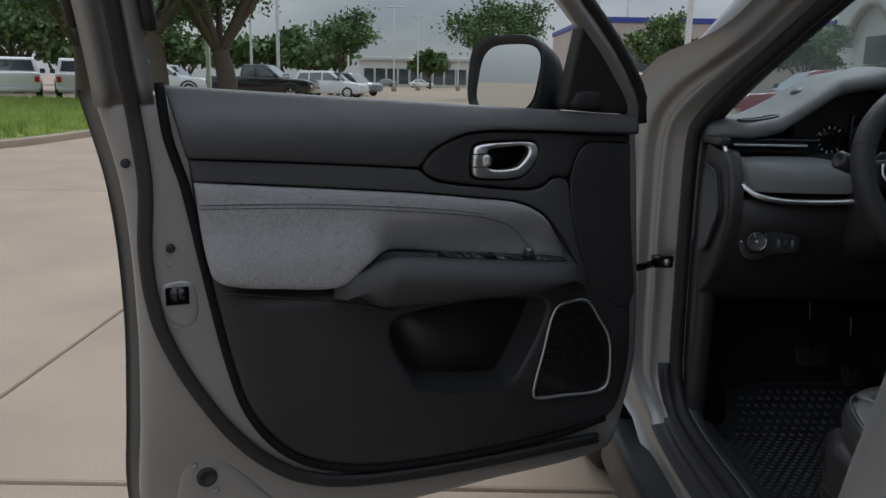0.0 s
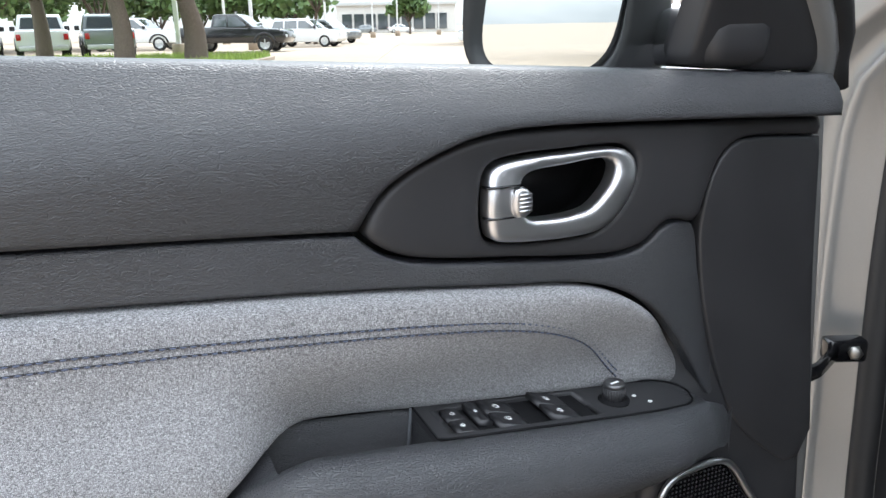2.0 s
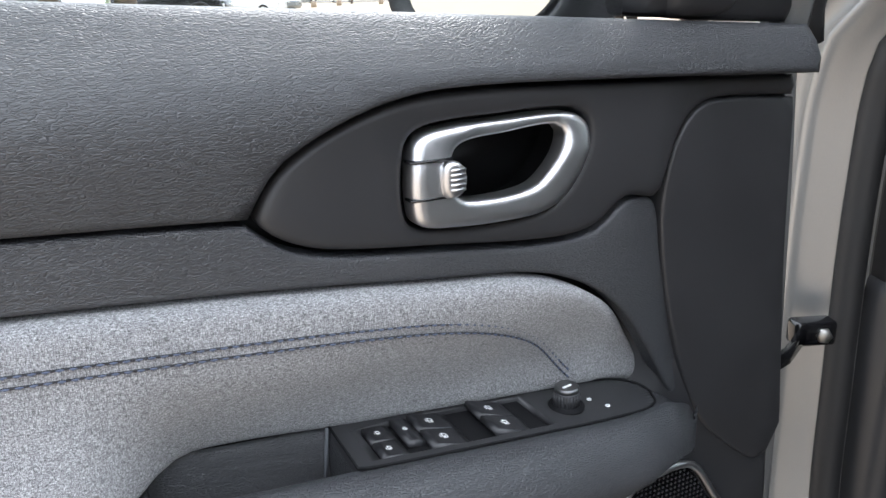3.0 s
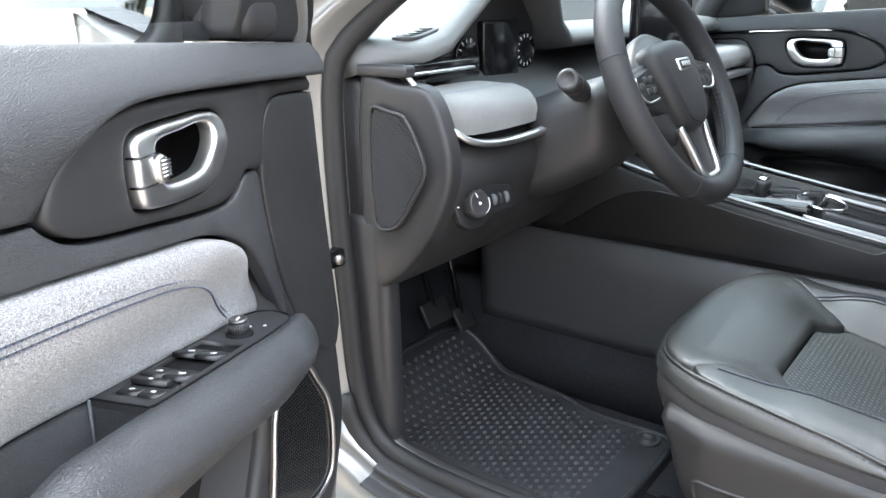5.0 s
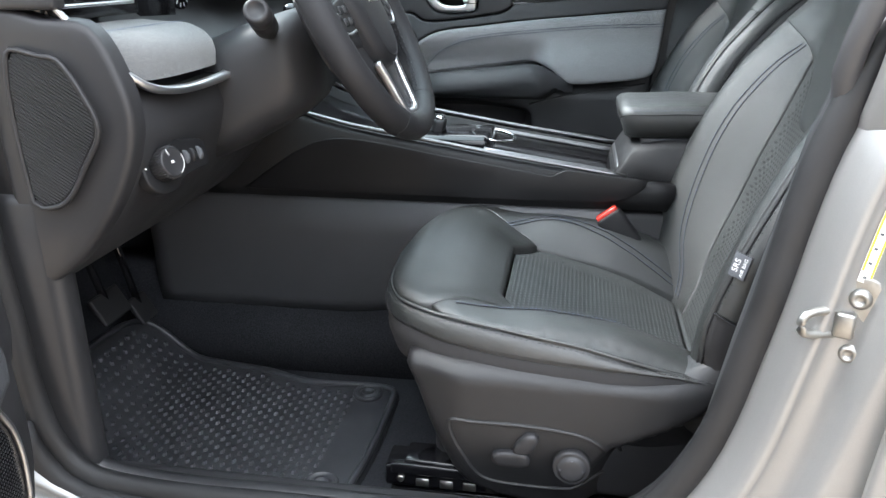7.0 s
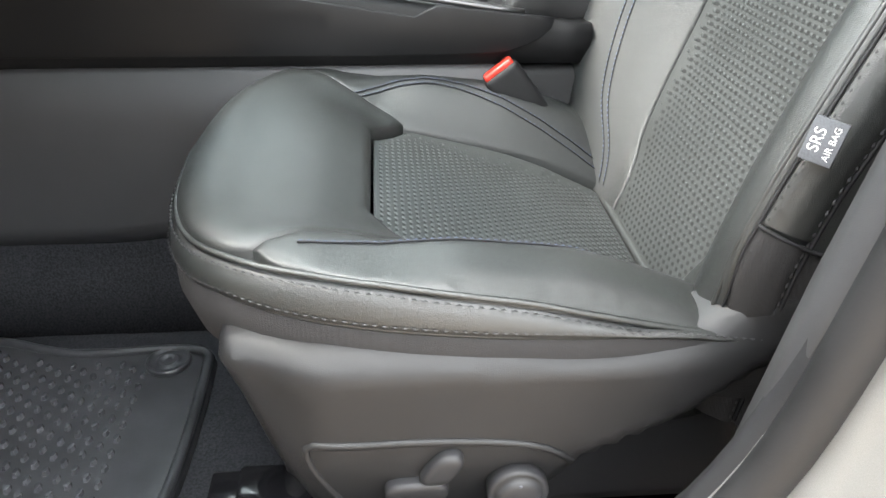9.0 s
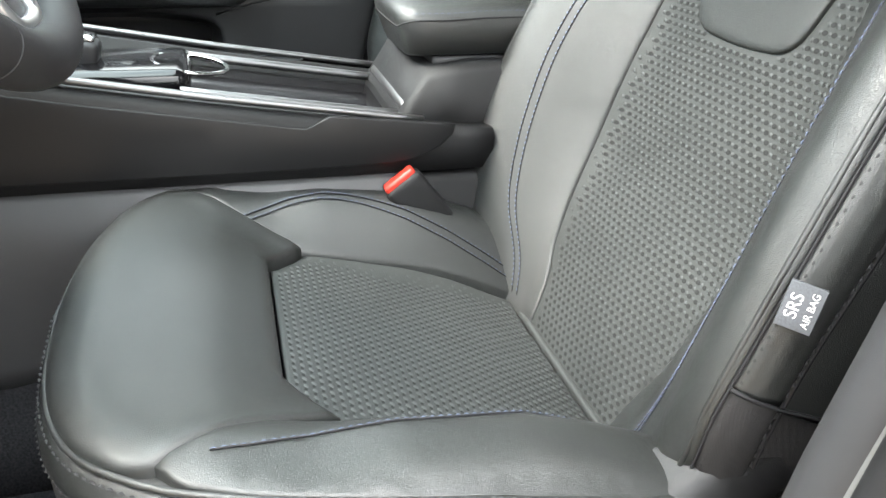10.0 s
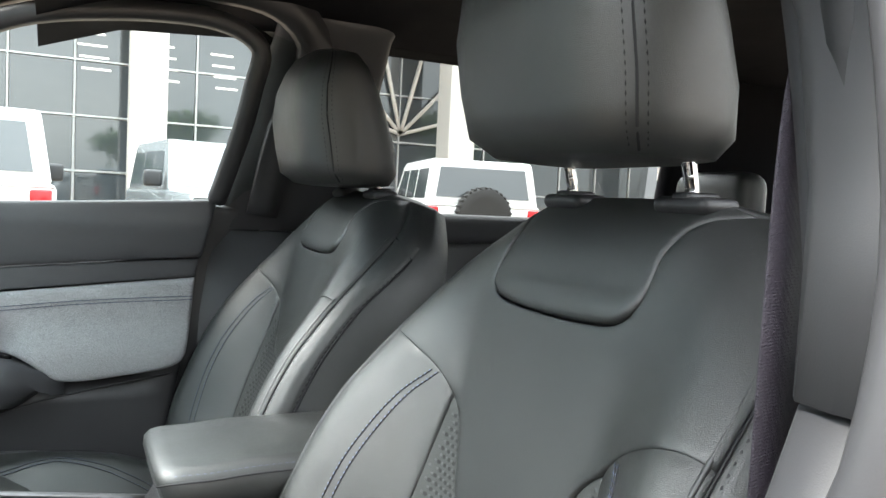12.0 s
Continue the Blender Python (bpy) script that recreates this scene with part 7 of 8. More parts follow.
con("tray_end", bm, DARK_CHROME)
bm = bmesh.new()
box(bm, (1.29, 1.24, 0.752), (1.44, 1.42, 0.79), 0.015, 3, m=Matrix())
con("shifter_plate", bm, GLOSS_BLACK)
bm = bmesh.new()
box(bm, (-0.022, -0.012, 0.0), (0.022, 0.012, 0.034), 0.008, 3, m=pose(MID, 1.36, 0.782, 12, 0, 0))
shf = con("gear_selector", bm, SATIN_TRIM)
bm = bmesh.new()
box(bm, (-0.018, -0.006, 0.030), (0.018, 0.010, 0.040), 0.004, 3, m=pose(MID, 1.36, 0.782, 12, 0, 0))
con("selector_cap", bm, CHROME, shf)
part("selector_ring", sweep([(MID + 0.052 * math.cos(t), 1.24 + 0.045 * math.sin(t), 0.782 + 0.007 * math.sin(t)) for t in np.linspace(0, 2 * math.pi, 30, endpoint=False)], ring(0.003, 6), closed=True), CHROME, console, local=False)
bm = bmesh.new()
rows = []
for y, z0, z1 in ((0.995, 0.70, 0.735), (0.96, 0.69, 0.79), (0.90, 0.66, 0.80), (0.55, 0.60, 0.80), (0.50, 0.60, 0.78)):
    rows.append([(1.235, y, z0), (1.235, y, z1 - 0.01), (1.25, y, z1), (1.475, y, z1), (1.49, y, z1 - 0.01), (1.49, y, z0)])
loft(rows, bm)
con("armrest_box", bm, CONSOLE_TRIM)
def arm_row(y_top, y_low, f, drop=0.0):
    """One section across the armrest pad: seam, crown, slanted sides."""
    out = []
    for x, z in ((-0.104, 0.848), (-0.098, 0.858), (-0.085, 0.863), (-0.04, 0.866), (0.0, 0.867), (0.04, 0.866), (0.085, 0.863), (0.098, 0.858), (0.104, 0.848), (0.100, 0.826), (0.090, 0.806), (0.075, 0.800), (-0.075, 0.800), (-0.090, 0.806), (-0.100, 0.826)):
        k = (z - 0.80) / 0.067
        out.append((MID + x * f, y_low + (y_top - y_low) * k, z - drop * k))
    return out


arm_rows = [arm_row(0.992, 0.974, 0.70, 0.016), arm_row(0.990, 0.970, 0.86, 0.008), arm_row(0.982, 0.958, 0.95, 0.002), arm_row(0.968, 0.94, 0.99), arm_row(0.94, 0.91, 1.0)] + [arm_row(y, y, 1.0, -0.004) for y in (0.88, 0.80, 0.70, 0.62, 0.60)] + [arm_row(0.59, 0.59, 0.97)]
ar = con("armrest", loft(arm_rows), LEATHER, lab="padded leather armrest")
loop_l, loop_r = [r[0] for r in arm_rows[:-1]], [r[8] for r in arm_rows[:-1]]
seam_path = curve([Vector(q) for q in loop_l[::-1] + loop_r], 0.02, False)
con("seam", sweep([(x, y, z + 0.001) for x, y, z in seam_path], ring(0.0012, 6)), DARK_SEAM, ar)
bm = bmesh.new()
stitches([(MID + (x - MID) * 0.965, y - 0.002, z + 0.0085) for x, y, z in seam_path], bm=bm, length=0.006, gap=0.002)
tagged(con("stitching", bm, THREAD, ar), kind="stuff")
bm = bmesh.new()
box(bm, (MID - 0.088, 0.60, 0.785), (MID + 0.088, 0.945, 0.803), 0.006, 3)
con("armrest_base", bm, HARD_TRIM)

# ---- buckle, striker, mat, pedals, belt ----
buckle = thing("seat_belt_buckle", pose(1.19, 0.95, 0.60), "black seat belt buckle with a red press button", "buckle")
bk = pose(1.195, 0.965, 0.622, -38, 0, 0)
bm = bmesh.new()
box(bm, (-0.013, -0.026, -0.04), (0.013, 0.026, 0.062), 0.008, 3, m=bk)
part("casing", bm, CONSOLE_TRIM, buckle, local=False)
bm = bmesh.new()
box(bm, (-0.009, -0.022, 0.054), (0.009, 0.022, 0.068), 0.004, 3, m=bk)
part("button", bm, RED_PLASTIC, buckle, "red button", local=False)
bm = bmesh.new()
box(bm, (-0.006, -0.015, -0.20), (0.006, 0.015, -0.03), 0.004, m=bk)
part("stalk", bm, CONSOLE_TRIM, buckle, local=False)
striker = thing("door_striker", pose(0.51, 0.78, 0.80), "zinc plated door latch striker bolted to the pillar", "striker")
ST = pose(0.522, 0.790, 0.777, 0, 0, -24) @ Matrix.Diagonal((0.86, 0.86, 0.86, 1))
plate_edge = curve([(-0.026, 0.058), (-0.030, 0.02), (-0.022, -0.012), (-0.024, -0.048), (-0.010, -0.058), (0.006, -0.050), (0.012, -0.02), (0.020, 0.012), (0.018, 0.048), (0.002, 0.060)], 0.008)
part("plate", pillow(plate_edge, lambda y, z, h: ST @ Vector((-h - 0.002, y, z)), 0.0018, 0.01, lambda y, z: 0.0045, 0.006), STEEL, striker, local=False)
part("loop", sweep([ST @ Vector(q) for q in curve([(0.0, 0.004, 0.018), (-0.022, 0.026, 0.018), (-0.036, 0.040, 0.015), (-0.040, 0.044, 0.004), (-0.036, 0.040, -0.008), (-0.020, 0.024, -0.012), (0.0, 0.004, -0.014)], 0.006, False)], ring(0.0047, 10)), STEEL, striker, local=False)
bm = bmesh.new()
box(bm, (-0.018, -0.010, -0.014), (-0.002, 0.012, 0.018), 0.004, 2, ST)
part("loop_foot", bm, STEEL, striker, local=False)
for y, z in ((-0.010, 0.036), (-0.008, -0.034)):
    bm = bmesh.new()
    turned(bm, [(0.0125, 0.0), (0.0125, 0.003), (0.0105, 0.0045), (0.0100, 0.007), (0.006, 0.0085), (0.0055, 0.005), (0.001, 0.005)], ST @ Matrix.Translation((-0.006, y, z)) @ pose(0, 0, 0, 0, -90, 0), 24)
    part("bolt", bm, STEEL, striker, local=False)

matob = thing("floor_mat", pose(0.95, 1.7, FLOOR_Z), "black rubber floor mat with raised studs", "floor mat")
mat_edge = curve([(0.735, 1.42), (1.10, 1.40), (1.125, 1.43), (1.125, 1.60), (1.16, 1.72), (1.16, 2.0), (0.80, 2.0), (0.775, 1.93), (0.70, 1.86), (0.70, 1.50)], 0.02, sharp=())
flat = lambda x, y, h: Vector((x, y, FLOOR_Z + h + 0.10 * blend(y, 1.86, 2.02)))
part("tray", pillow(mat_edge, flat, 0.006, 0.04, lambda x, y: 0.004, 0.012), MAT_RUBBER, matob, local=False)
part("rim", sweep([flat(x, y, 0.006) for x, y in offset_loop(mat_edge, -0.008)], ring(0.007, 8), closed=True), MAT_RUBBER, matob, local=False)
bm = bmesh.new()
q = [(x + (0.01225 if k % 2 else 0), y) for k, y in enumerate(np.arange(1.49, 1.99, 0.0165)) for x in np.arange(0.72, 1.15, 0.0245)]
dist, ins = edge_distance(np.array(q), np.array(offset_loop(mat_edge, -0.03)))
for (x, y), dd, k in zip(q, dist, ins):
    if k:
        box_v = [flat(x + a * 0.0066, y + b * 0.0046, h) for h, f in ((0.0035, 1), (0.0095, 0.7)) for a, b in ((-f, -f * 0.5), (0, -f), (f, -f * 0.5), (f, f * 0.5), (0, f), (-f, f * 0.5))]
        v = [bm.verts.new(c) for c in box_v]
        bm.faces.new(v[6:])
        for i in range(6):
            bm.faces.new((v[i], v[(i + 1) % 6], v[6 + (i + 1) % 6], v[6 + i]))
tagged(part("studs", bm, STUD, matob, "raised rubber studs", local=False, smooth=False), kind="stuff")
for x, y in ((0.792, 1.465), (1.090, 1.462)):
    bm = bmesh.new()
    turned(bm, [(0.031, 0.0), (0.031, 0.007), (0.029, 0.009), (0.0265, 0.0085), (0.0255, 0.006), (0.0165, 0.006), (0.0150, 0.0085), (0.0115, 0.0092), (0.0095, 0.006), (0.003, 0.006)], Matrix.Translation((x, y, FLOOR_Z + 0.002)), 32)
    part("fixing", bm, MAT_RUBBER, matob, "round rubber mat fixing", local=False)
for nm, x, w, y, z in (("brake_pedal", 1.00, 0.045, 1.95, 0.50), ("accelerator_pedal", 1.12, 0.03, 1.96, 0.44)):
    ped = thing(nm, pose(x, y, z), "dark pedal under the dashboard", "pedal")
    bm = bmesh.new()
    box(bm, (-w, -0.006, -0.03), (w, 0.006, 0.03), 0.005, 3, m=pose(x, y, z, -30, 0, 0))
    part("pad", bm, RUBBER, ped, local=False)
    part("arm", sweep([(x, y + 0.005, z), (x, 2.0, z + 0.15), (x, 2.08, z + 0.3)], ring(0.008, 8)), GLOSS_BLACK, ped, local=False)
belt = thing("seat_belt", pose(0.66, 0.72, 0.5), "dark purple-grey woven seat belt hanging at the pillar", "seat belt")
part("webbing", sweep(curve([(0.735, 0.600, 1.44), (0.690, 0.690, 1.25), (0.652, 0.738, 1.10), (0.644, 0.748, 0.95), (0.650, 0.752, 0.80), (0.655, 0.756, 0.50)], 0.03, False), [(-0.0235, -0.0008), (0.0235, -0.0008), (0.0235, 0.0008), (-0.0235, 0.0008)], up=(1, 0.25, 0)), WEBBING, belt, local=False)
bm = bmesh.new()
box(bm, (-0.012, -0.028, -0.03), (0.006, 0.028, 0.03), 0.008, 3, m=pose(0.645, 0.775, 0.865, 0, 0, 20))
part("tongue_grip", bm, HARD_TRIM, belt, local=False)
bm = bmesh.new()
turned(bm, [(0.013, 0.0), (0.013, 0.003), (0.009, 0.005)], pose(0.632, 0.782, 0.872, 0, -90, 20), 20)
part("stop_button", bm, STEEL, belt, local=False)

# paper label on the rear pillar
note = thing("pillar_label", pose(0.53, 0.74, 0.92), "white and yellow paper label stuck to the silver pillar", "label")


def pillar_at(z, across, lift=0.0):
    """A point of the painted pillar behind the opening: across 0 to 1 over the label's width."""
    rear = [(y, h) for y, h in opening if y < 0.95 and 0.45 < h < 1.45]
    y0 = along(z, sorted((h, y) for y, h in rear))
    d = 0.058 + 0.012 * across
    return Vector((side_x(z, y0) + float(np.interp(d, [q[0] for q in JAMB[3:]], [q[1] for q in JAMB[3:]])) - 0.0015 - lift, y0 - d, z - 0.2 * d))


def label_strip(name, a0, a1, z0, z1, lift, mat):
    rows = []
    for z in np.linspace(z0, z1, 12):
        rows.append([pillar_at(z, a0, lift), pillar_at(z, a1, lift)])
    return part(name, loft(rows, closed=False), mat, note, local=False, smooth=False)


label_strip("paper", 0.0, 1.0, 0.838, 0.948, 0.0, STICKER)
label_strip("yellow_edge", 0.04, 0.20, 0.85, 0.942, 0.0006, YELLOW)
label_strip("yellow_edge", 0.82, 0.96, 0.842, 0.905, 0.0006, YELLOW)
for k in range(7):
    label_strip("print_line", 0.32, 0.70, 0.842 + k * 0.015, 0.8445 + k * 0.015, 0.0006, TAG_GREY)
rear_hinge = thing("rear_door_hinge", pose(0.48, 0.70, 0.55), "bolted silver hinge of the rear door", "hinge")
for z in (0.548, 0.596):
    bm = bmesh.new()
    turned(bm, [(0.0205, 0.0), (0.0205, 0.003), (0.018, 0.0045), (0.014, 0.005), (0.0125, 0.006), (0.0120, 0.0125), (0.0095, 0.0140), (0.0068, 0.0140), (0.0062, 0.010), (0.001, 0.010)], Matrix.Translation((0.494, 0.768, z)) @ pose(0, 0, 0, 0, -90, -18), 30)
    part("bolt", bm, STEEL, rear_hinge, local=False)
bm = bmesh.new()
box(bm, (0.492, 0.70, 0.515), (0.502, 0.795, 0.628), 0.005, 2)
part("leaf", bm, SILVER, rear_hinge, local=False)

# ---- outdoors: vehicles ----
def wheel_part(parent, x, y, r=0.36, w=0.24, dark=False):
    """Tyre with a spoked rim, standing at x, y of the vehicle."""
    m = pose(x, y, r, 90, 0, 0)
    bm = bmesh.new()
    turned(bm, [(r * 0.66, -w / 2), (r * 0.93, -w / 2), (r, -w * 0.36), (r, w * 0.36), (r * 0.93, w / 2), (r * 0.66, w / 2), (r * 0.62, 0)], m, 28)
    tyre = part("tyre", bm, TYRE, parent)
    bm = bmesh.new()
    turned(bm, [(r * 0.66, -w * 0.4), (r * 0.64, w * 0.42), (r * 0.58, w * 0.3), (r * 0.15, w * 0.2)], m, 24)
    for k in range(5):
        for s in (-1, 1):
            box(bm, (-0.035, 0.04, s * w * 0.34 - 0.02), (0.035, r * 0.62, s * w * 0.34 + 0.02), 0.01, 1, m @ pose(0, 0, 0, 0, 0, 72 * k))
    part("rim", bm, GLOSS_BLACK if dark else FRAME_METAL, tyre)


def vehicle(kind, m, paint, label, category):
    """A parked vehicle round its own middle: x ahead, y to its left, z up from the ground."""
    ob = thing(category.replace(" ", "_"), m, label, category, "parked vehicles")
    side = lambda x, z, h: Vector((x, h, z))
    if kind == "offroad":
        L, W, H, r, belt = 4.6, 1.86, 1.85, 0.42, 1.18
        body = [(-2.05, 0.60), (-2.05, 1.12), (-2.0, belt), (0.75, belt), (1.95, 1.14), (2.0, 1.05), (2.0, 0.62), (1.8, 0.52), (-1.9, 0.52)]
        cabin = [(-2.0, belt - 0.02), (-1.92, H - 0.06), (-1.84, H), (0.15, H), (0.28, H - 0.05), (0.72, belt - 0.02)]
        panes = [[(-1.86, 1.24), (-1.82, 1.70), (-1.12, 1.70), (-1.12, 1.24)], [(-1.04, 1.24), (-1.04, 1.70), (-0.42, 1.70), (-0.42, 1.24)], [(-0.34, 1.24), (-0.34, 1.70), (0.14, 1.70), (0.40, 1.24)]]
        axles, tuck = (-1.42, 1.52), 0.10
    elif kind == "pickup":
        L, W, H, r, belt = 5.85, 2.0, 1.92, 0.41, 1.22
        body = [(-2.9, 0.62), (-2.92, 1.18), (-2.85, belt + 0.06), (-0.95, belt + 0.06), (1.15, belt), (2.6, 1.14), (2.85, 1.05), (2.92, 0.70), (2.75, 0.45), (-2.6, 0.50)]
        cabin = [(-1.05, belt), (-0.92, H - 0.06), (-0.75, H), (0.30, H), (0.45, H - 0.05), (1.25, belt)]
        panes = [[(-0.88, 1.30), (-0.78, 1.78), (-0.20, 1.80), (-0.20, 1.30)], [(-0.10, 1.30), (-0.10, 1.80), (0.30, 1.80), (0.95, 1.30)]]
        axles, tuck = (-1.85, 1.80), 0.16
    elif kind == "suv":
        L, W, H, r, belt = 4.75, 1.92, 1.74, 0.37, 1.08
        body = [(-2.3, 0.55), (-2.36, 0.95), (-2.28, belt), (1.05, belt - 0.02), (2.15, 0.98), (2.36, 0.85), (2.38, 0.50), (2.2, 0.30), (-2.15, 0.32)]
        cabin = [(-2.28, belt - 0.02), (-2.02, H - 0.12), (-1.75, H), (0.10, H), (0.35, H - 0.06), (1.15, belt - 0.04)]
        panes = [[(-2.02, 1.14), (-1.85, 1.58), (-1.25, 1.60), (-1.25, 1.14)], [(-1.15, 1.14), (-1.15, 1.60), (-0.35, 1.62), (-0.35, 1.14)], [(-0.25, 1.14), (-0.25, 1.62), (0.18, 1.60), (0.88, 1.12)]]
        axles, tuck = (-1.42, 1.45), 0.16
    else:
        L, W, H, r, belt = 4.6, 1.8, 1.45, 0.33, 0.94
        body = [(-2.2, 0.50), (-2.28, 0.85), (-2.15, 0.98), (-1.4, belt + 0.02), (0.9, belt - 0.02), (2.0, 0.80), (2.28, 0.62), (2.28, 0.38), (2.1, 0.24), (-2.1, 0.26)]
        cabin = [(-1.75, belt), (-1.15, H - 0.08), (-0.85, H), (0.05, H), (0.30, H - 0.05), (1.15, belt - 0.04)]
        panes = [[(-1.35, 1.0), (-0.98, 1.34), (-0.45, 1.36), (-0.45, 1.0)], [(-0.36, 1.0), (-0.36, 1.36), (0.05, 1.35), (0.80, 0.97)]]
        axles, tuck = (-1.35, 1.40), 0.2
    bm = bmesh.new()
    slab(bm, body, -W / 2, W / 2, side, 0.06)
    part("body", bm, paint, ob)
    top = max(z for _, z in cabin)
    narrow = lambda z: W / 2 * 0.96 - tuck * (z - belt) / (top - belt)
    other = bmesh.new()
    a = [other.verts.new((x, narrow(z), z)) for x, z in cabin]
    b = [other.verts.new((x, -narrow(z), z)) for x, z in cabin]
    other.faces.new(a)
    other.faces.new(b[::-1])
    for k in range(len(a)):
        other.faces.new((a[k], b[k], b[(k + 1) % len(a)], a[(k + 1) % len(a)]))
    bmesh.ops.recalc_face_normals(other, faces=other.faces[:])
    bmesh.ops.bevel(other, geom=other.edges[:], offset=0.04, segments=2, profile=0.5, affect="EDGES")
    part("cabin", other, paint, ob)
    for s in (1, -1):
        for pane in panes:
            bm = bmesh.new()
            pts = [(x, s * (narrow(z) + 0.006), z) for x, z in pane]
            ins = [(x, s * (narrow(z) - 0.02), z) for x, z in pane]
            loft([ins, pts], bm)
            part("window", bm, DARK_WINDOW, ob, smooth=False)
        for x in axles:
            wheel_part(ob, x, s * (W / 2 - 0.10), r, 0.24, kind == "offroad")
            if kind in ("offroad", "pickup"):
                bm = bmesh.new()
                arch = [(x + (r + 0.16) * math.cos(t), s * (W / 2 + 0.02), r + (r + 0.13) * math.sin(t)) for t in np.linspace(0.1, math.pi - 0.1, 12)]
                part("wheel_arch", sweep(arch, [(-0.05, -0.03), (0.05, -0.03), (0.05, 0.03), (-0.05, 0.03)], up=(0, 1, 0), bm=bm), HARD_TRIM, ob)
        bm = bmesh.new()
        rear_x = min(x for x, _ in body)
        box(bm, (rear_x - 0.03, s * (W / 2 - 0.13) - 0.09, 0.88), (rear_x + 0.12, s * (W / 2 - 0.13) + 0.09, 1.12 if kind != "sedan" else 0.96), 0.02)
        part("tail_lamp", bm, LAMP_RED, ob, "red tail lamp")
        bm = bmesh.new()
        fx = max(x for x, _ in body)
        box(bm, (fx - 0.14, s * (W / 2 - 0.25) - 0.14, 0.72), (fx + 0.01, s * (W / 2 - 0.25) + 0.14, 0.88), 0.03)
        part("head_lamp", bm, FRAME_METAL, ob)
        bm = bmesh.new()
        mx = cabin[-1][0] - 0.25
        box(bm, (mx - 0.08, s * (W / 2 + 0.10) - 0.11, belt + 0.03), (mx + 0.06, s * (W / 2 + 0.10) + 0.11, belt + 0.24), 0.04, 3)
        part("door_mirror", bm, HARD_TRIM, ob)
    rear = [(x, z) for x, z in cabin[:2]]
    bm = bmesh.new()
    (x0, z0), (x1, z1) = rear
    f = lambda t: (x0 + (x1 - x0) * t - 0.008, z0 + (z1 - z0) * t)
    (xa, za), (xb, zb) = f(0.18), f(0.9)
    loft([[(xa + o, -narrow(za) + 0.14, za), (xa + o, narrow(za) - 0.14, za), (xb + o, narrow(zb) - 0.14, zb), (xb + o, -narrow(zb) + 0.14, zb)] for o in (0.03, 0.0)], bm)
    part("rear_window", bm, DARK_WINDOW, ob, smooth=False)
    bm = bmesh.new()
    (x0, z0), (x1, z1) = cabin[-1], cabin[-2]
    f = lambda t: (x0 + (x1 - x0) * t + 0.008, z0 + (z1 - z0) * t)
    (xa, za), (xb, zb) = f(0.1), f(0.95)
    loft([[(xa - o, -narrow(za) + 0.1, za), (xa - o, narrow(za) - 0.1, za), (xb - o, narrow(zb) - 0.1, zb), (xb - o, -narrow(zb) + 0.1, zb)] for o in (0.03, 0.0)], bm)
    part("front_window", bm, DARK_WINDOW, ob, smooth=False)
    bm = bmesh.new()
    box(bm, (min(x for x, _ in body) - 0.10, -W / 2 + 0.08, 0.46), (min(x for x, _ in body) + 0.05, W / 2 - 0.08, 0.66), 0.04, 3)
    part("rear_bumper", bm, HARD_TRIM if kind != "pickup" else FRAME_METAL, ob)
    if kind == "offroad":
        sp = thing_wheel(ob, -2.20, 1.02)
    return ob


def thing_wheel(ob, x, z):
    """Spare wheel carried on the tailgate."""
    m = pose(x, 0.05, z, 0, 90, 0)
    bm = bmesh.new()
    r, w = 0.41, 0.25
    turned(bm, [(r * 0.62, -w / 2), (r * 0.9, -w / 2), (r, -w * 0.36), (r, w * 0.36), (r * 0.9, w / 2), (r * 0.62, w / 2)], m, 32)
    for k in range(30):
        box(bm, (r - 0.02, -0.02, -w * 0.45), (r + 0.012, 0.02, w * 0.45), 0.006, 1, m @ pose(0, 0, 0, 0, 0, 12 * k))
    tyre = part("spare_tyre", bm, TYRE, ob, "spare wheel on the tailgate")
    bm = bmesh.new()
    turned(bm, [(r * 0.64, -w * 0.4), (r * 0.62, -w * 0.3), (r * 0.55, 0.0), (r * 0.1, -w * 0.1)], m, 24)
    for k in range(7):
        box(bm, (0.05, -0.03, -w * 0.36), (r * 0.62, 0.03, -w * 0.2), 0.012, 1, m @ pose(0, 0, 0, 0, 0, 51.43 * k))
    part("spare_rim", bm, GLOSS_BLACK, tyre)
    return tyre


vehicle("offroad", pose(10.2, 2.25, 0, 0, 0, 4), WHITE_PAINT, "white boxy off-roader with a spare wheel on its tailgate", "off-roader")
vehicle("offroad", pose(11.4, -0.85, 0, 0, 0, 186), GREY_PAINT, "silver grey boxy off-roader parked by the showroom", "off-roader")
vehicle("offroad", pose(12.6, -5.0, 0, 0, 0, -12), WHITE_PAINT, "white boxy off-roader with a black spare wheel", "off-roader")
vehicle("offroad", pose(15.5, 3.9, 0, 0, 0, 92), BLACK_PAINT, "black boxy off-roader in front of the showroom", "off-roader")
vehicle("offroad", pose(10.6, 5.9, 0, 0, 0, 6), WHITE_PAINT, "white boxy off-roader beside its twin", "off-roader")
vehicle("pickup", pose(10.0, 9.6, 0, 0, 0, 5), BLACK_PAINT, "black pickup truck parked in the row", "pickup truck")
vehicle("pickup", pose(-9.9, 43.5, 0, 0, 0, -6), BLACK_PAINT, "black pickup truck seen from its side", "pickup truck")
vehicle("pickup", pose(-19.0, 35.0, 0, 0, 0, 117), WHITE_PAINT, "white pickup truck showing its tailgate", "pickup truck")
vehicle("pickup", pose(-16.7, 36.2, 0, 0, 0, 116), WHITE_PAINT, "white pickup truck showing its tailgate", "pickup truck")
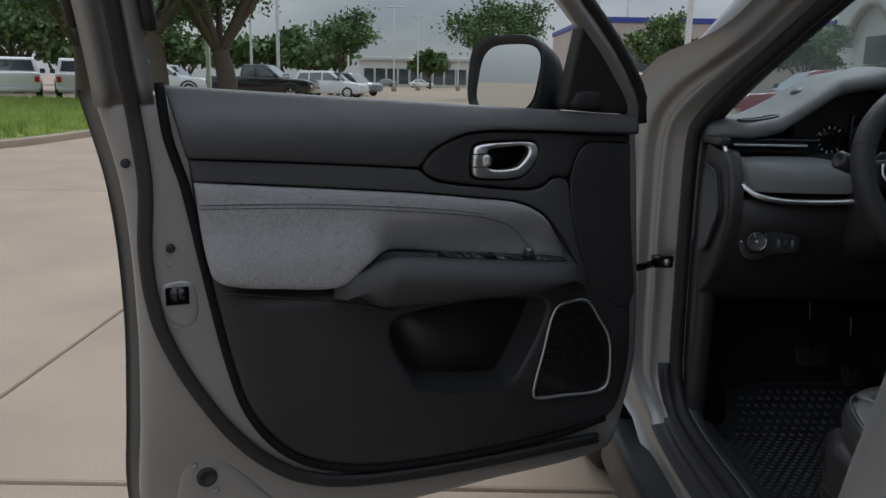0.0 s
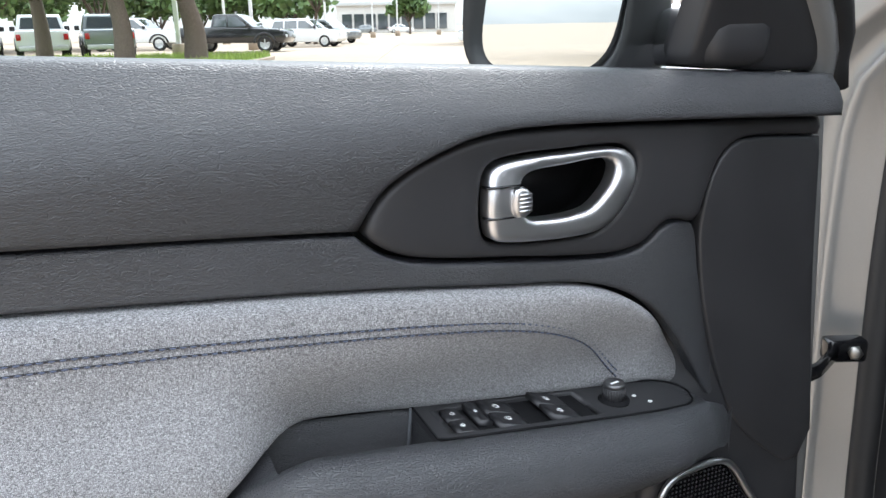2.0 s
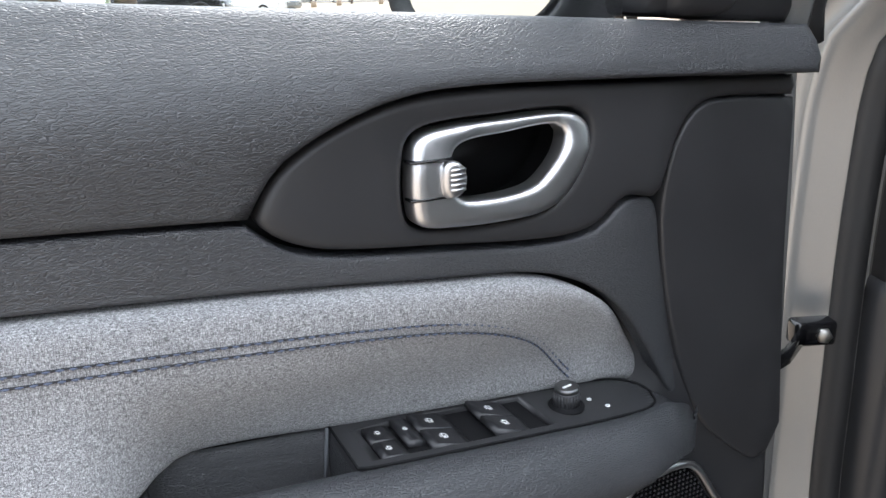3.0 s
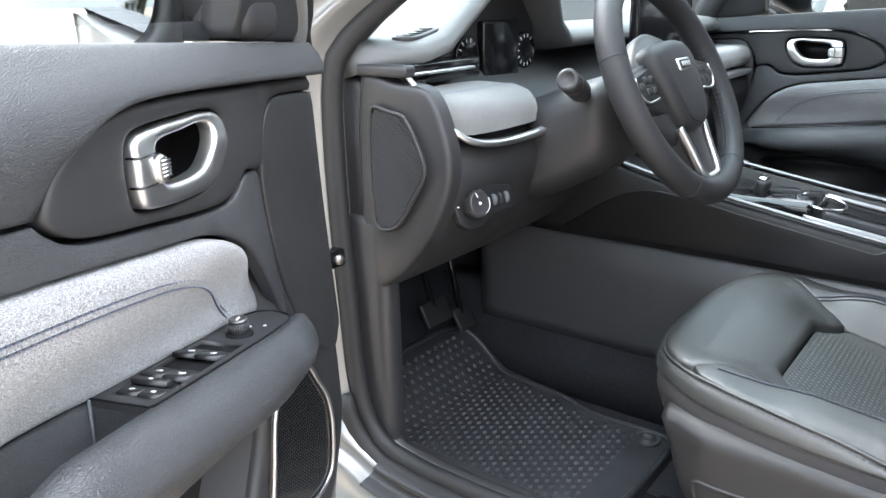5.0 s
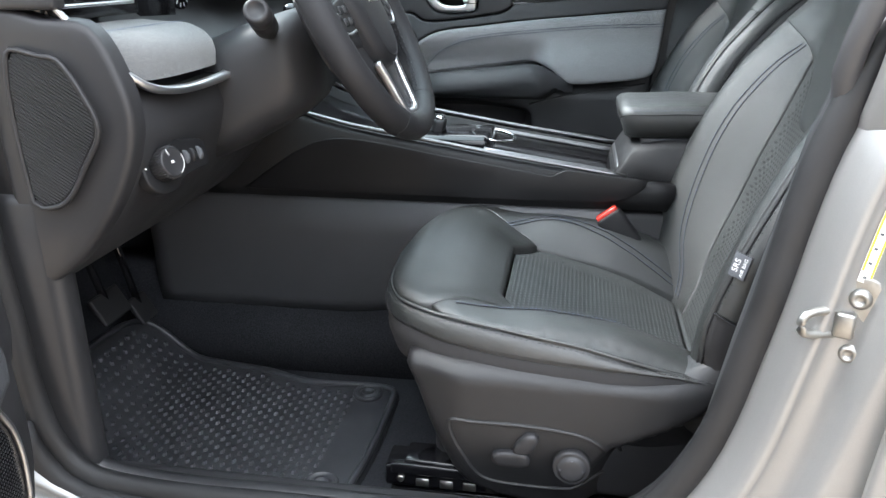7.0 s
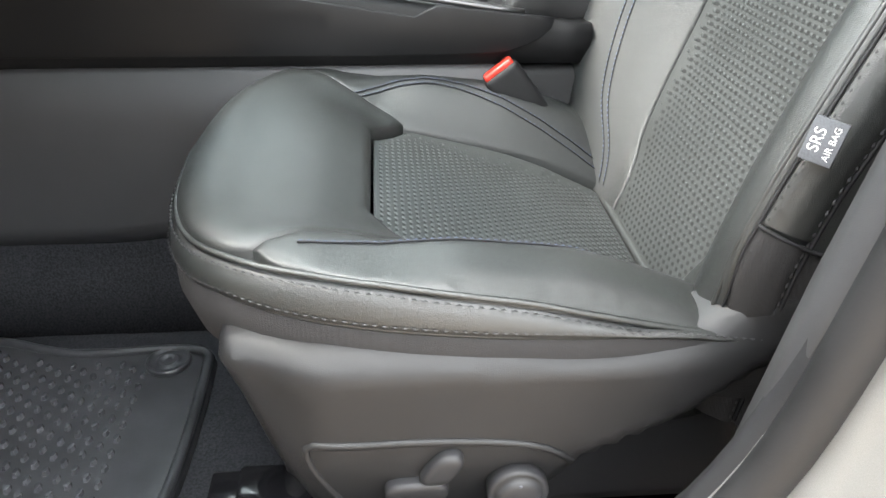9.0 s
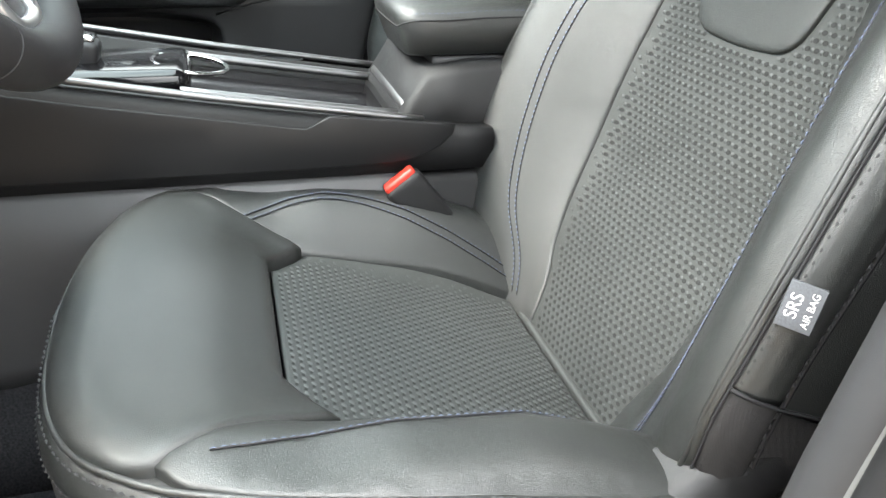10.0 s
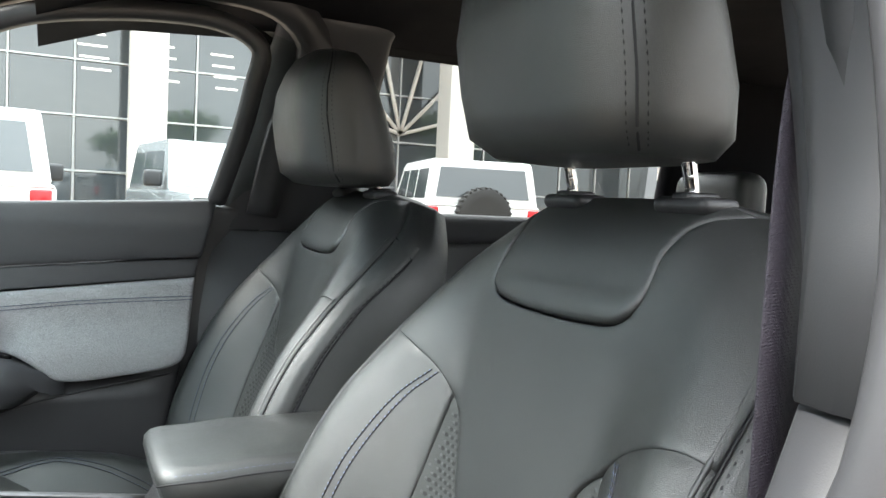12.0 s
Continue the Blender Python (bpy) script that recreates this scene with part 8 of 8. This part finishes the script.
vehicle("pickup", pose(-14.4, 37.4, 0, 0, 0, 115), GREY_PAINT, "grey pickup truck at the row's end", "pickup truck")
vehicle("pickup", pose(-17.5, 50.0, 0, 0, 0, -5), WHITE_PAINT, "white pickup truck under the trees", "pickup truck")
vehicle("suv", pose(-7.4, 52.0, 0, 0, 0, -12), WHITE_PAINT, "white sport utility vehicle", "utility vehicle")
vehicle("suv", pose(-7.2, 62.0, 0, 0, 0, -30), GREY_PAINT, "grey sport utility vehicle", "utility vehicle")
vehicle("sedan", pose(4.5, 50.0, 0, 0, 0, 168), WHITE_PAINT, "white saloon car in the facing row", "saloon car")
vehicle("sedan", pose(4.9, 56.5, 0, 0, 0, 168), RED_PAINT, "dark red saloon car in the facing row", "saloon car")
vehicle("sedan", pose(5.4, 63.0, 0, 0, 0, 168), WHITE_PAINT, "white saloon car in the facing row", "saloon car")
vehicle("sedan", pose(-10.5, 140.0, 0, 0, 0, 190), GREY_PAINT, "silver saloon car far across the park", "saloon car")
vehicle("sedan", pose(-4.0, 142.0, 0, 0, 0, 10), WHITE_PAINT, "white saloon car far across the park", "saloon car")
vehicle("suv", pose(11.6, 24.5, 0, 0, 0, 172), RED_PAINT, "dark red sport utility vehicle", "utility vehicle")
vehicle("suv", pose(8.6, 30.0, 0, 0, 0, 85), WHITE_PAINT, "white sport utility vehicle showing its tail", "utility vehicle")
vehicle("suv", pose(8.3, 36.5, 0, 0, 0, 85), RED_PAINT, "red sport utility vehicle showing its tail", "utility vehicle")

# the crossover's own front wheel
own = part("front_wheel", turned(bmesh.new(), [(0.235, -0.11), (0.31, -0.11), (0.34, -0.08), (0.34, 0.08), (0.31, 0.11), (0.235, 0.11)], pose(0.585, 2.36, 0.335, 0, 90, 0), 40), TYRE, car, "black front tyre")
part("front_rim", turned(bmesh.new(), [(0.235, -0.10), (0.225, 0.09), (0.06, -0.02)], pose(0.585, 2.36, 0.335, 0, -90, 0), 30), GREY_PAINT, own)


for x, y in ((2.14, 2.36), (0.585, -0.42), (2.14, -0.42)):
    tread = part("wheel", turned(bmesh.new(), [(0.235, -0.11), (0.31, -0.11), (0.34, -0.08), (0.34, 0.08), (0.31, 0.11), (0.235, 0.11)], pose(x, y, 0.335, 0, 90, 0), 40), TYRE, car)
    part("rim", turned(bmesh.new(), [(0.235, -0.10), (0.225, 0.09), (0.06, -0.02)], pose(x, y, 0.335, 0, 90 if x > MID else -90, 0), 30), GREY_PAINT, tread)


# ---- outdoors: trees ----
def tree(m, height, spread, trunk_r, fork, label, leaf=LEAF, leaves=5200, leaf_size=0.16, seed=1):
    """Tapered trunk, limbs and a crown of separate leaf clusters with gaps."""
    rnd = random.Random(seed)
    ob = thing("tree", m, label, "tree", "trees of the car park")
    bm = bmesh.new()
    top = Vector((rnd.uniform(-0.3, 0.3), rnd.uniform(-0.3, 0.3), fork))
    sweep(curve([(0, 0, -0.05), (0.04, 0.03, fork * 0.5), tuple(top)], 0.3, False), ring(trunk_r, 10), bm=bm, scale=lambda t: 1.25 - 0.45 * t, up=(1, 0, 0))
    tips = []
    for k in range(9):
        a = k * 2.4 + rnd.uniform(-0.4, 0.4)
        reach = spread * rnd.uniform(0.5, 0.95)
        rise = (height - fork) * rnd.uniform(0.3, 0.85)
        tip = top + Vector((reach * math.cos(a), reach * math.sin(a), rise))
        mid = top.lerp(tip, 0.5) + Vector((0, 0, 0.12 * reach))
        sweep(curve([tuple(top - Vector((0, 0, 0.2))), tuple(mid), tuple(tip)], 0.5, False), ring(trunk_r * 0.45, 6), bm=bm, scale=lambda t: 1.1 - 0.9 * t, up=(1, 0.2, 0))
        tips += [mid.lerp(tip, f) for f in (0.35, 0.7, 1.0)]
        for _ in range(2):
            side = mid.lerp(tip, rnd.uniform(0.1, 0.8)) + Vector((rnd.uniform(-1, 1), rnd.uniform(-1, 1), rnd.uniform(0.1, 0.7))) * spread * 0.3
            tips.append(side)
    part("trunk", bm, BARK, ob, "grey-brown trunk and limbs")
    verts, faces = [], []
    for k in range(leaves):
        c = rnd.choice(tips)
        q = Vector((rnd.gauss(0, 1), rnd.gauss(0, 1), rnd.gauss(0, 0.6))) * spread * 0.15 + c
        n = Vector((rnd.gauss(0, 1), rnd.gauss(0, 1), rnd.gauss(0.5, 1))).normalized()
        t = n.orthogonal().normalized()
        t.rotate(Matrix.Rotation(rnd.uniform(0, 6.28), 3, n))
        s = leaf_size * rnd.uniform(0.6, 1.4)
        u, v = t * s, n.cross(t) * s * 0.55
        i = len(verts)
        verts += [tuple(q - u), tuple(q + v), tuple(q + u), tuple(q - v)]
        faces.append((i, i + 1, i + 2, i + 3))
    me = bpy.data.meshes.new("crown")
    me.from_pydata(verts, [], faces)
    me.materials.append(leaf)
    crown = new("crown", me)
    crown.parent = ob
    return tagged(crown, "loose crown of small green leaves", kind="stuff") and ob


tree(pose(-9.4, 26.0, 0), 9.0, 5.0, 0.27, 2.6, "spreading live oak with a leaning dark trunk", seed=3, leaves=13000, leaf_size=0.10)
tree(pose(-7.6, 27.5, 0), 10.0, 5.6, 0.33, 2.2, "broad live oak with a thick dark trunk", seed=7, leaves=16000, leaf_size=0.10)
tree(pose(-14.0, 30.5, 0), 8.5, 4.5, 0.26, 2.4, "live oak with a dark trunk in the grass", seed=11, leaves=12000, leaf_size=0.10)
tree(pose(-8.0, 60.0, 0), 6.5, 3.0, 0.14, 2.4, "young oak with a thin open crown", leaf_size=0.15, leaves=4200, seed=15)
tree(pose(3.4, 54.0, 0), 7.2, 3.6, 0.16, 2.6, "young oak with a thin open crown", leaf_size=0.14, leaves=5500, seed=19)
tree(pose(-2.0, 120.0, 0), 6.0, 3.2, 0.16, 1.8, "small round tree before the far building", leaf_size=0.4, leaves=1800, seed=21)
tree(pose(12.0, 45.0, 0), 6.2, 1.9, 0.12, 1.5, "slim young tree with bright leaves", LEAF_LIGHT, leaf_size=0.11, leaves=7000, seed=23)
tree(pose(16.5, 36.0, 0), 4.6, 2.0, 0.12, 1.4, "small tree beside the showroom", leaf_size=0.12, leaves=4500, seed=27)
for k, (x, y) in enumerate(((-33, 45), (-27, 50), (-38, 41), (-22, 56), (-31, 58))):
    tree(pose(x, y, 0), 8.5 + k % 3, 5.5, 0.25, 1.5, "dense dark green oak at the park's edge", leaf_size=0.20, leaves=8000, seed=31 + k)
for k in range(6):
    tree(pose(-44 + k * 5.6, 92 + (k * 37) % 13, 0), 6.0 + (k * 13) % 3, 4.6, 0.2, 1.2, "distant oak in the tree line", leaf_size=0.5, leaves=1500, seed=51 + k)
for k, (x, y) in enumerate(((-14, -22), (-26, -6), (-22, -34), (-30, 14))):
    tree(pose(x, y, 0), 9.0, 5.0, 0.28, 2.0, "dark oak across the car park", leaf_size=0.3, leaves=3000, seed=71 + k)

# ---- outdoors: light poles ----
def light_pole(x, y, h=9.0):
    ob = thing("light_pole", pose(x, y, 0), "tall white car park light pole", "light pole", "light poles")
    bm = bmesh.new()
    box(bm, (-0.09, -0.09, 0.55), (0.09, 0.09, h), 0.02)
    part("mast", bm, POLE_PAINT, ob)
    bm = bmesh.new()
    turned(bm, [(0.30, -0.05), (0.30, 0.58), (0.26, 0.62)], n=20)
    part("footing", bm, CONCRETE, ob)
    for s in (1, -1):
        bm = bmesh.new()
        box(bm, (min(0.15 * s, 0.85 * s), -0.18, h - 0.02), (max(0.15 * s, 0.85 * s), 0.18, h + 0.12), 0.03)
        box(bm, (min(0.0, 0.2 * s), -0.04, h - 0.02), (max(0.0, 0.2 * s), 0.04, h + 0.06), 0.01)
        part("lamp_head", bm, FRAME_METAL, ob)


for x, y in ((-10.4, 35.0), (-9.8, 47.0), (-24.5, 42.0), (-9.0, 75.0), (-5.5, 88.0), (8.9, 29.0), (14.2, 62.0), (9.6, 50.0), (-3.2, 100.0), (2.0, 105.0), (-16.0, 66.0)):
    light_pole(x, y)

# ---- outdoors: buildings ----
show = thing("showroom", pose(22, 0, 0), "white showroom with a tall glass front and square columns", "building", kind="")
bm = bmesh.new()
box(bm, (22.6, -45, 0), (40, 46, 9.4), 0.05)
part("wall", bm, STUCCO, show, local=False, smooth=False)
bm = bmesh.new()
box(bm, (19.9, -26, 7.2), (40.4, 14, 9.8), 0.08)
part("canopy", bm, STUCCO, show, local=False, smooth=False)
for y in (-25.4, -17.4, -9.0, -0.6, 7.8, 13.4):
    bm = bmesh.new()
    box(bm, (20.1, y - 0.42, 0), (20.94, y + 0.42, 7.25), 0.03)
    part("column", bm, STUCCO, show, "white square column", local=False, smooth=False)
for k in range(27):
    y = -26 + k * 1.5
    for j in range(5):
        bm = bmesh.new()
        box(bm, (22.45, y + 0.04, 0.15 + j * 1.42), (22.56, y + 1.46, 1.50 + j * 1.42), 0.0)
        part("pane", bm, DARK_WINDOW, show, local=False, smooth=False)
bm = bmesh.new()
for k in range(28):
    box(bm, (22.40, -26 + k * 1.5 - 0.022, 0.0), (22.62, -26 + k * 1.5 + 0.022, 7.2), 0.0)
for j in range(6):
    box(bm, (22.41, -26, 0.10 + j * 1.42), (22.61, 14.5, 0.145 + j * 1.42), 0.0)
part("mullions", bm, FRAME_METAL, show, "aluminium window grid", local=False, smooth=False)
bm = bmesh.new()
for k in range(9):
    box(bm, (22.44, 28 + k * 1.6, 1.0), (22.58, 29.5 + k * 1.6, 2.4), 0.0)
    box(bm, (22.44, 28 + k * 1.6, 2.5), (22.58, 29.5 + k * 1.6, 3.9), 0.0)
part("window_band", bm, DARK_WINDOW, show, local=False, smooth=False)
# bars on the front of opaque panes paint bright streaks onto them
for y0, y1, z0 in ((0.15, 0.85, 4.15), (-1.55, -0.95, 4.05), (-3.1, -2.5, 4.0), (3.2, 4.0, 4.3)):
    for j in range(4):
        bm = bmesh.new()
        box(bm, (22.43, y0 + 0.05 * j, z0 + 0.30 * j), (22.45, y1 + 0.05 * j, z0 + 0.05 + 0.30 * j), 0.004)
        part("strip_light", bm, GLOW_BAR, show, "faintly glowing white bar on the front of a pane", local=False, smooth=False)
arch = [(22.3, -8.0 + 3.1 * math.cos(a), 3.2 + 3.1 * math.sin(a)) for a in np.linspace(0, math.pi, 22)]
part("arch_rim", sweep(arch, [(-0.09, -0.09), (0.09, -0.09), (0.09, 0.09), (-0.09, 0.09)], up=(1, 0, 0)), STUCCO, show, local=False)
for a in np.linspace(0.3, math.pi - 0.3, 6):
    part("arch_spoke", sweep([(22.32, -8.0, 3.2), (22.32, -8.0 + 3.05 * math.cos(a), 3.2 + 3.05 * math.sin(a))], [(-0.05, -0.05), (0.05, -0.05), (0.05, 0.05), (-0.05, 0.05)], up=(1, 0, 0)), STUCCO, show, local=False)
portal = [(22.2, 41.5 + 2.2 * math.cos(a), 3.4 + 2.2 * math.sin(a)) for a in np.linspace(0, math.pi, 18)]
part("portal_rim", sweep(portal, [(-0.2, -0.2), (0.2, -0.2), (0.2, 0.2), (-0.2, 0.2)], up=(1, 0, 0)), TAN_STUCCO, show, local=False)
for k in range(5):
    bm = bmesh.new()
    box(bm, (22.45, 36.5 + k * 1.0, 7.4), (22.58, 37.1 + k * 1.0, 8.3), 0.02)
    part("sign_bar", bm, DARK_WINDOW, show, local=False, smooth=False)
hall = thing("service_hall", pose(25, 62, 0), "tan hall with a dark blue roof band", "building")
bm = bmesh.new()
box(bm, (11.0, 60, 0), (42, 80, 6.0), 0.05)
part("wall", bm, TAN_STUCCO, hall, local=False, smooth=False)
bm = bmesh.new()
box(bm, (10.9, 59.9, 5.75), (42.1, 80.1, 6.15), 0.03)
part("roof_band", bm, BLUE_BAND, hall, "dark blue roof band", local=False, smooth=False)
bm = bmesh.new()
box(bm, (14.0, 59.85, 2.2), (18.0, 60.05, 3.9), 0.02)
part("window", bm, DARK_WINDOW, hall, local=False, smooth=False)
far = thing("far_showroom", pose(-3, 135, 0), "long low pale showroom far across the car park", "building")
bm = bmesh.new()
box(bm, (-16.0, 150, 0), (6.0, 170, 5.2), 0.05)
part("wall", bm, STUCCO, far, local=False, smooth=False)
for k in range(9):
    bm = bmesh.new()
    box(bm, (-15.0 + k * 2.2, 149.85, 0.6), (-13.2 + k * 2.2, 150.02, 3.4), 0.0)
    part("window", bm, DARK_WINDOW, far, local=False, smooth=False)
bm = bmesh.new()
box(bm, (-16.3, 149.4, 4.9), (6.3, 150.3, 5.5), 0.05)
part("fascia", bm, FRAME_METAL, far, local=False, smooth=False)

# ---- ground ----
ground = thing("ground", Matrix(), "pale weathered concrete car park with dark joints", "ground", kind="structure")
bm = bmesh.new()
for v in ((-2500, -2500), (2500, -2500), (2500, 2500), (-2500, 2500)):
    bm.verts.new((*v, -0.03))
bm.faces.new(bm.verts[:])
part("bed", bm, JOINT, ground, smooth=False)
bm = bmesh.new()
box(bm, (-2.98, -2.98, -0.2), (2.98, 2.98, 0.0), 0.012, 2)
slab_one = part("slab", bm, CONCRETE, ground, smooth=False)
first = True
for i in range(-6, 7):
    for j in range(-5, 12):
        c = slab_one if first else slab_one.copy()
        if not first:
            scene.collection.objects.link(c)
        first = False
        c.location = (-4.65 + i * 5.975, 5.1 + j * 5.975, 0)
bm = bmesh.new()
for x0, y0, x1, y1 in ((-2500, 73.8, 2500, 2500), (-2500, -2500, 2500, -27.8), (-2500, -27.8, -43.5, 73.8), (34.2, -27.8, 2500, 73.8)):
    vs = [bm.verts.new((x, y, -0.002)) for x, y in ((x0, y0), (x1, y0), (x1, y1), (x0, y1))]
    bm.faces.new(vs)
part("far_apron", bm, CONCRETE, ground, smooth=False)
lawn = thing("grass_island", pose(-15, 22, 0), "green planted grass island with a concrete kerb", "grass", kind="structure")
edge = curve([(-9.2, 9.8), (-7.3, 12.2), (-6.95, 16.0), (-6.3, 24.0), (-6.0, 33.0), (-8.0, 35.0), (-45, 31.0), (-45, 6.0)], 1.0, sharp=(6, 7))
part("kerb", pillow(edge, lambda x, y, h: Vector((x, y, 0.13 + h)), 0.03, 4.0, None, 0.14), CONCRETE, lawn, local=False)
inner = [tuple(q) for q in offset_loop(edge, -0.16)]
part("soil", pillow(inner, lambda x, y, h: Vector((x, y, 0.145 + h)), 0.02, 2.0, None, 0.02), GRASS, lawn, local=False)
rnd = random.Random(5)
cand = np.array([(rnd.uniform(-22, -6), 9.5 + 24 * rnd.random() ** 1.3) for _ in range(46000)])
dist, ins = edge_distance(cand, np.array(inner))
verts, faces = [], []
for (x, y), k in zip(cand, ins):
    if k:
        a, h, w = rnd.uniform(0, 6.28), rnd.uniform(0.10, 0.26), rnd.uniform(0.012, 0.03)
        dx, dy, bend = math.cos(a) * w, math.sin(a) * w, rnd.uniform(-0.1, 0.1)
        i = len(verts)
        verts += [(x - dx, y - dy, 0.14), (x + dx, y + dy, 0.14), (x + bend, y + bend * 0.6, 0.14 + h)]
        faces.append((i, i + 1, i + 2))
me = bpy.data.meshes.new("grass_blades")
me.from_pydata(verts, [], faces)
me.materials.append(BLADE)
blades = new("grass_blades", me)
blades.parent = lawn
blades.matrix_parent_inverse = PLACE[lawn].inverted()
tagged(blades, "long green grass blades", kind="stuff")
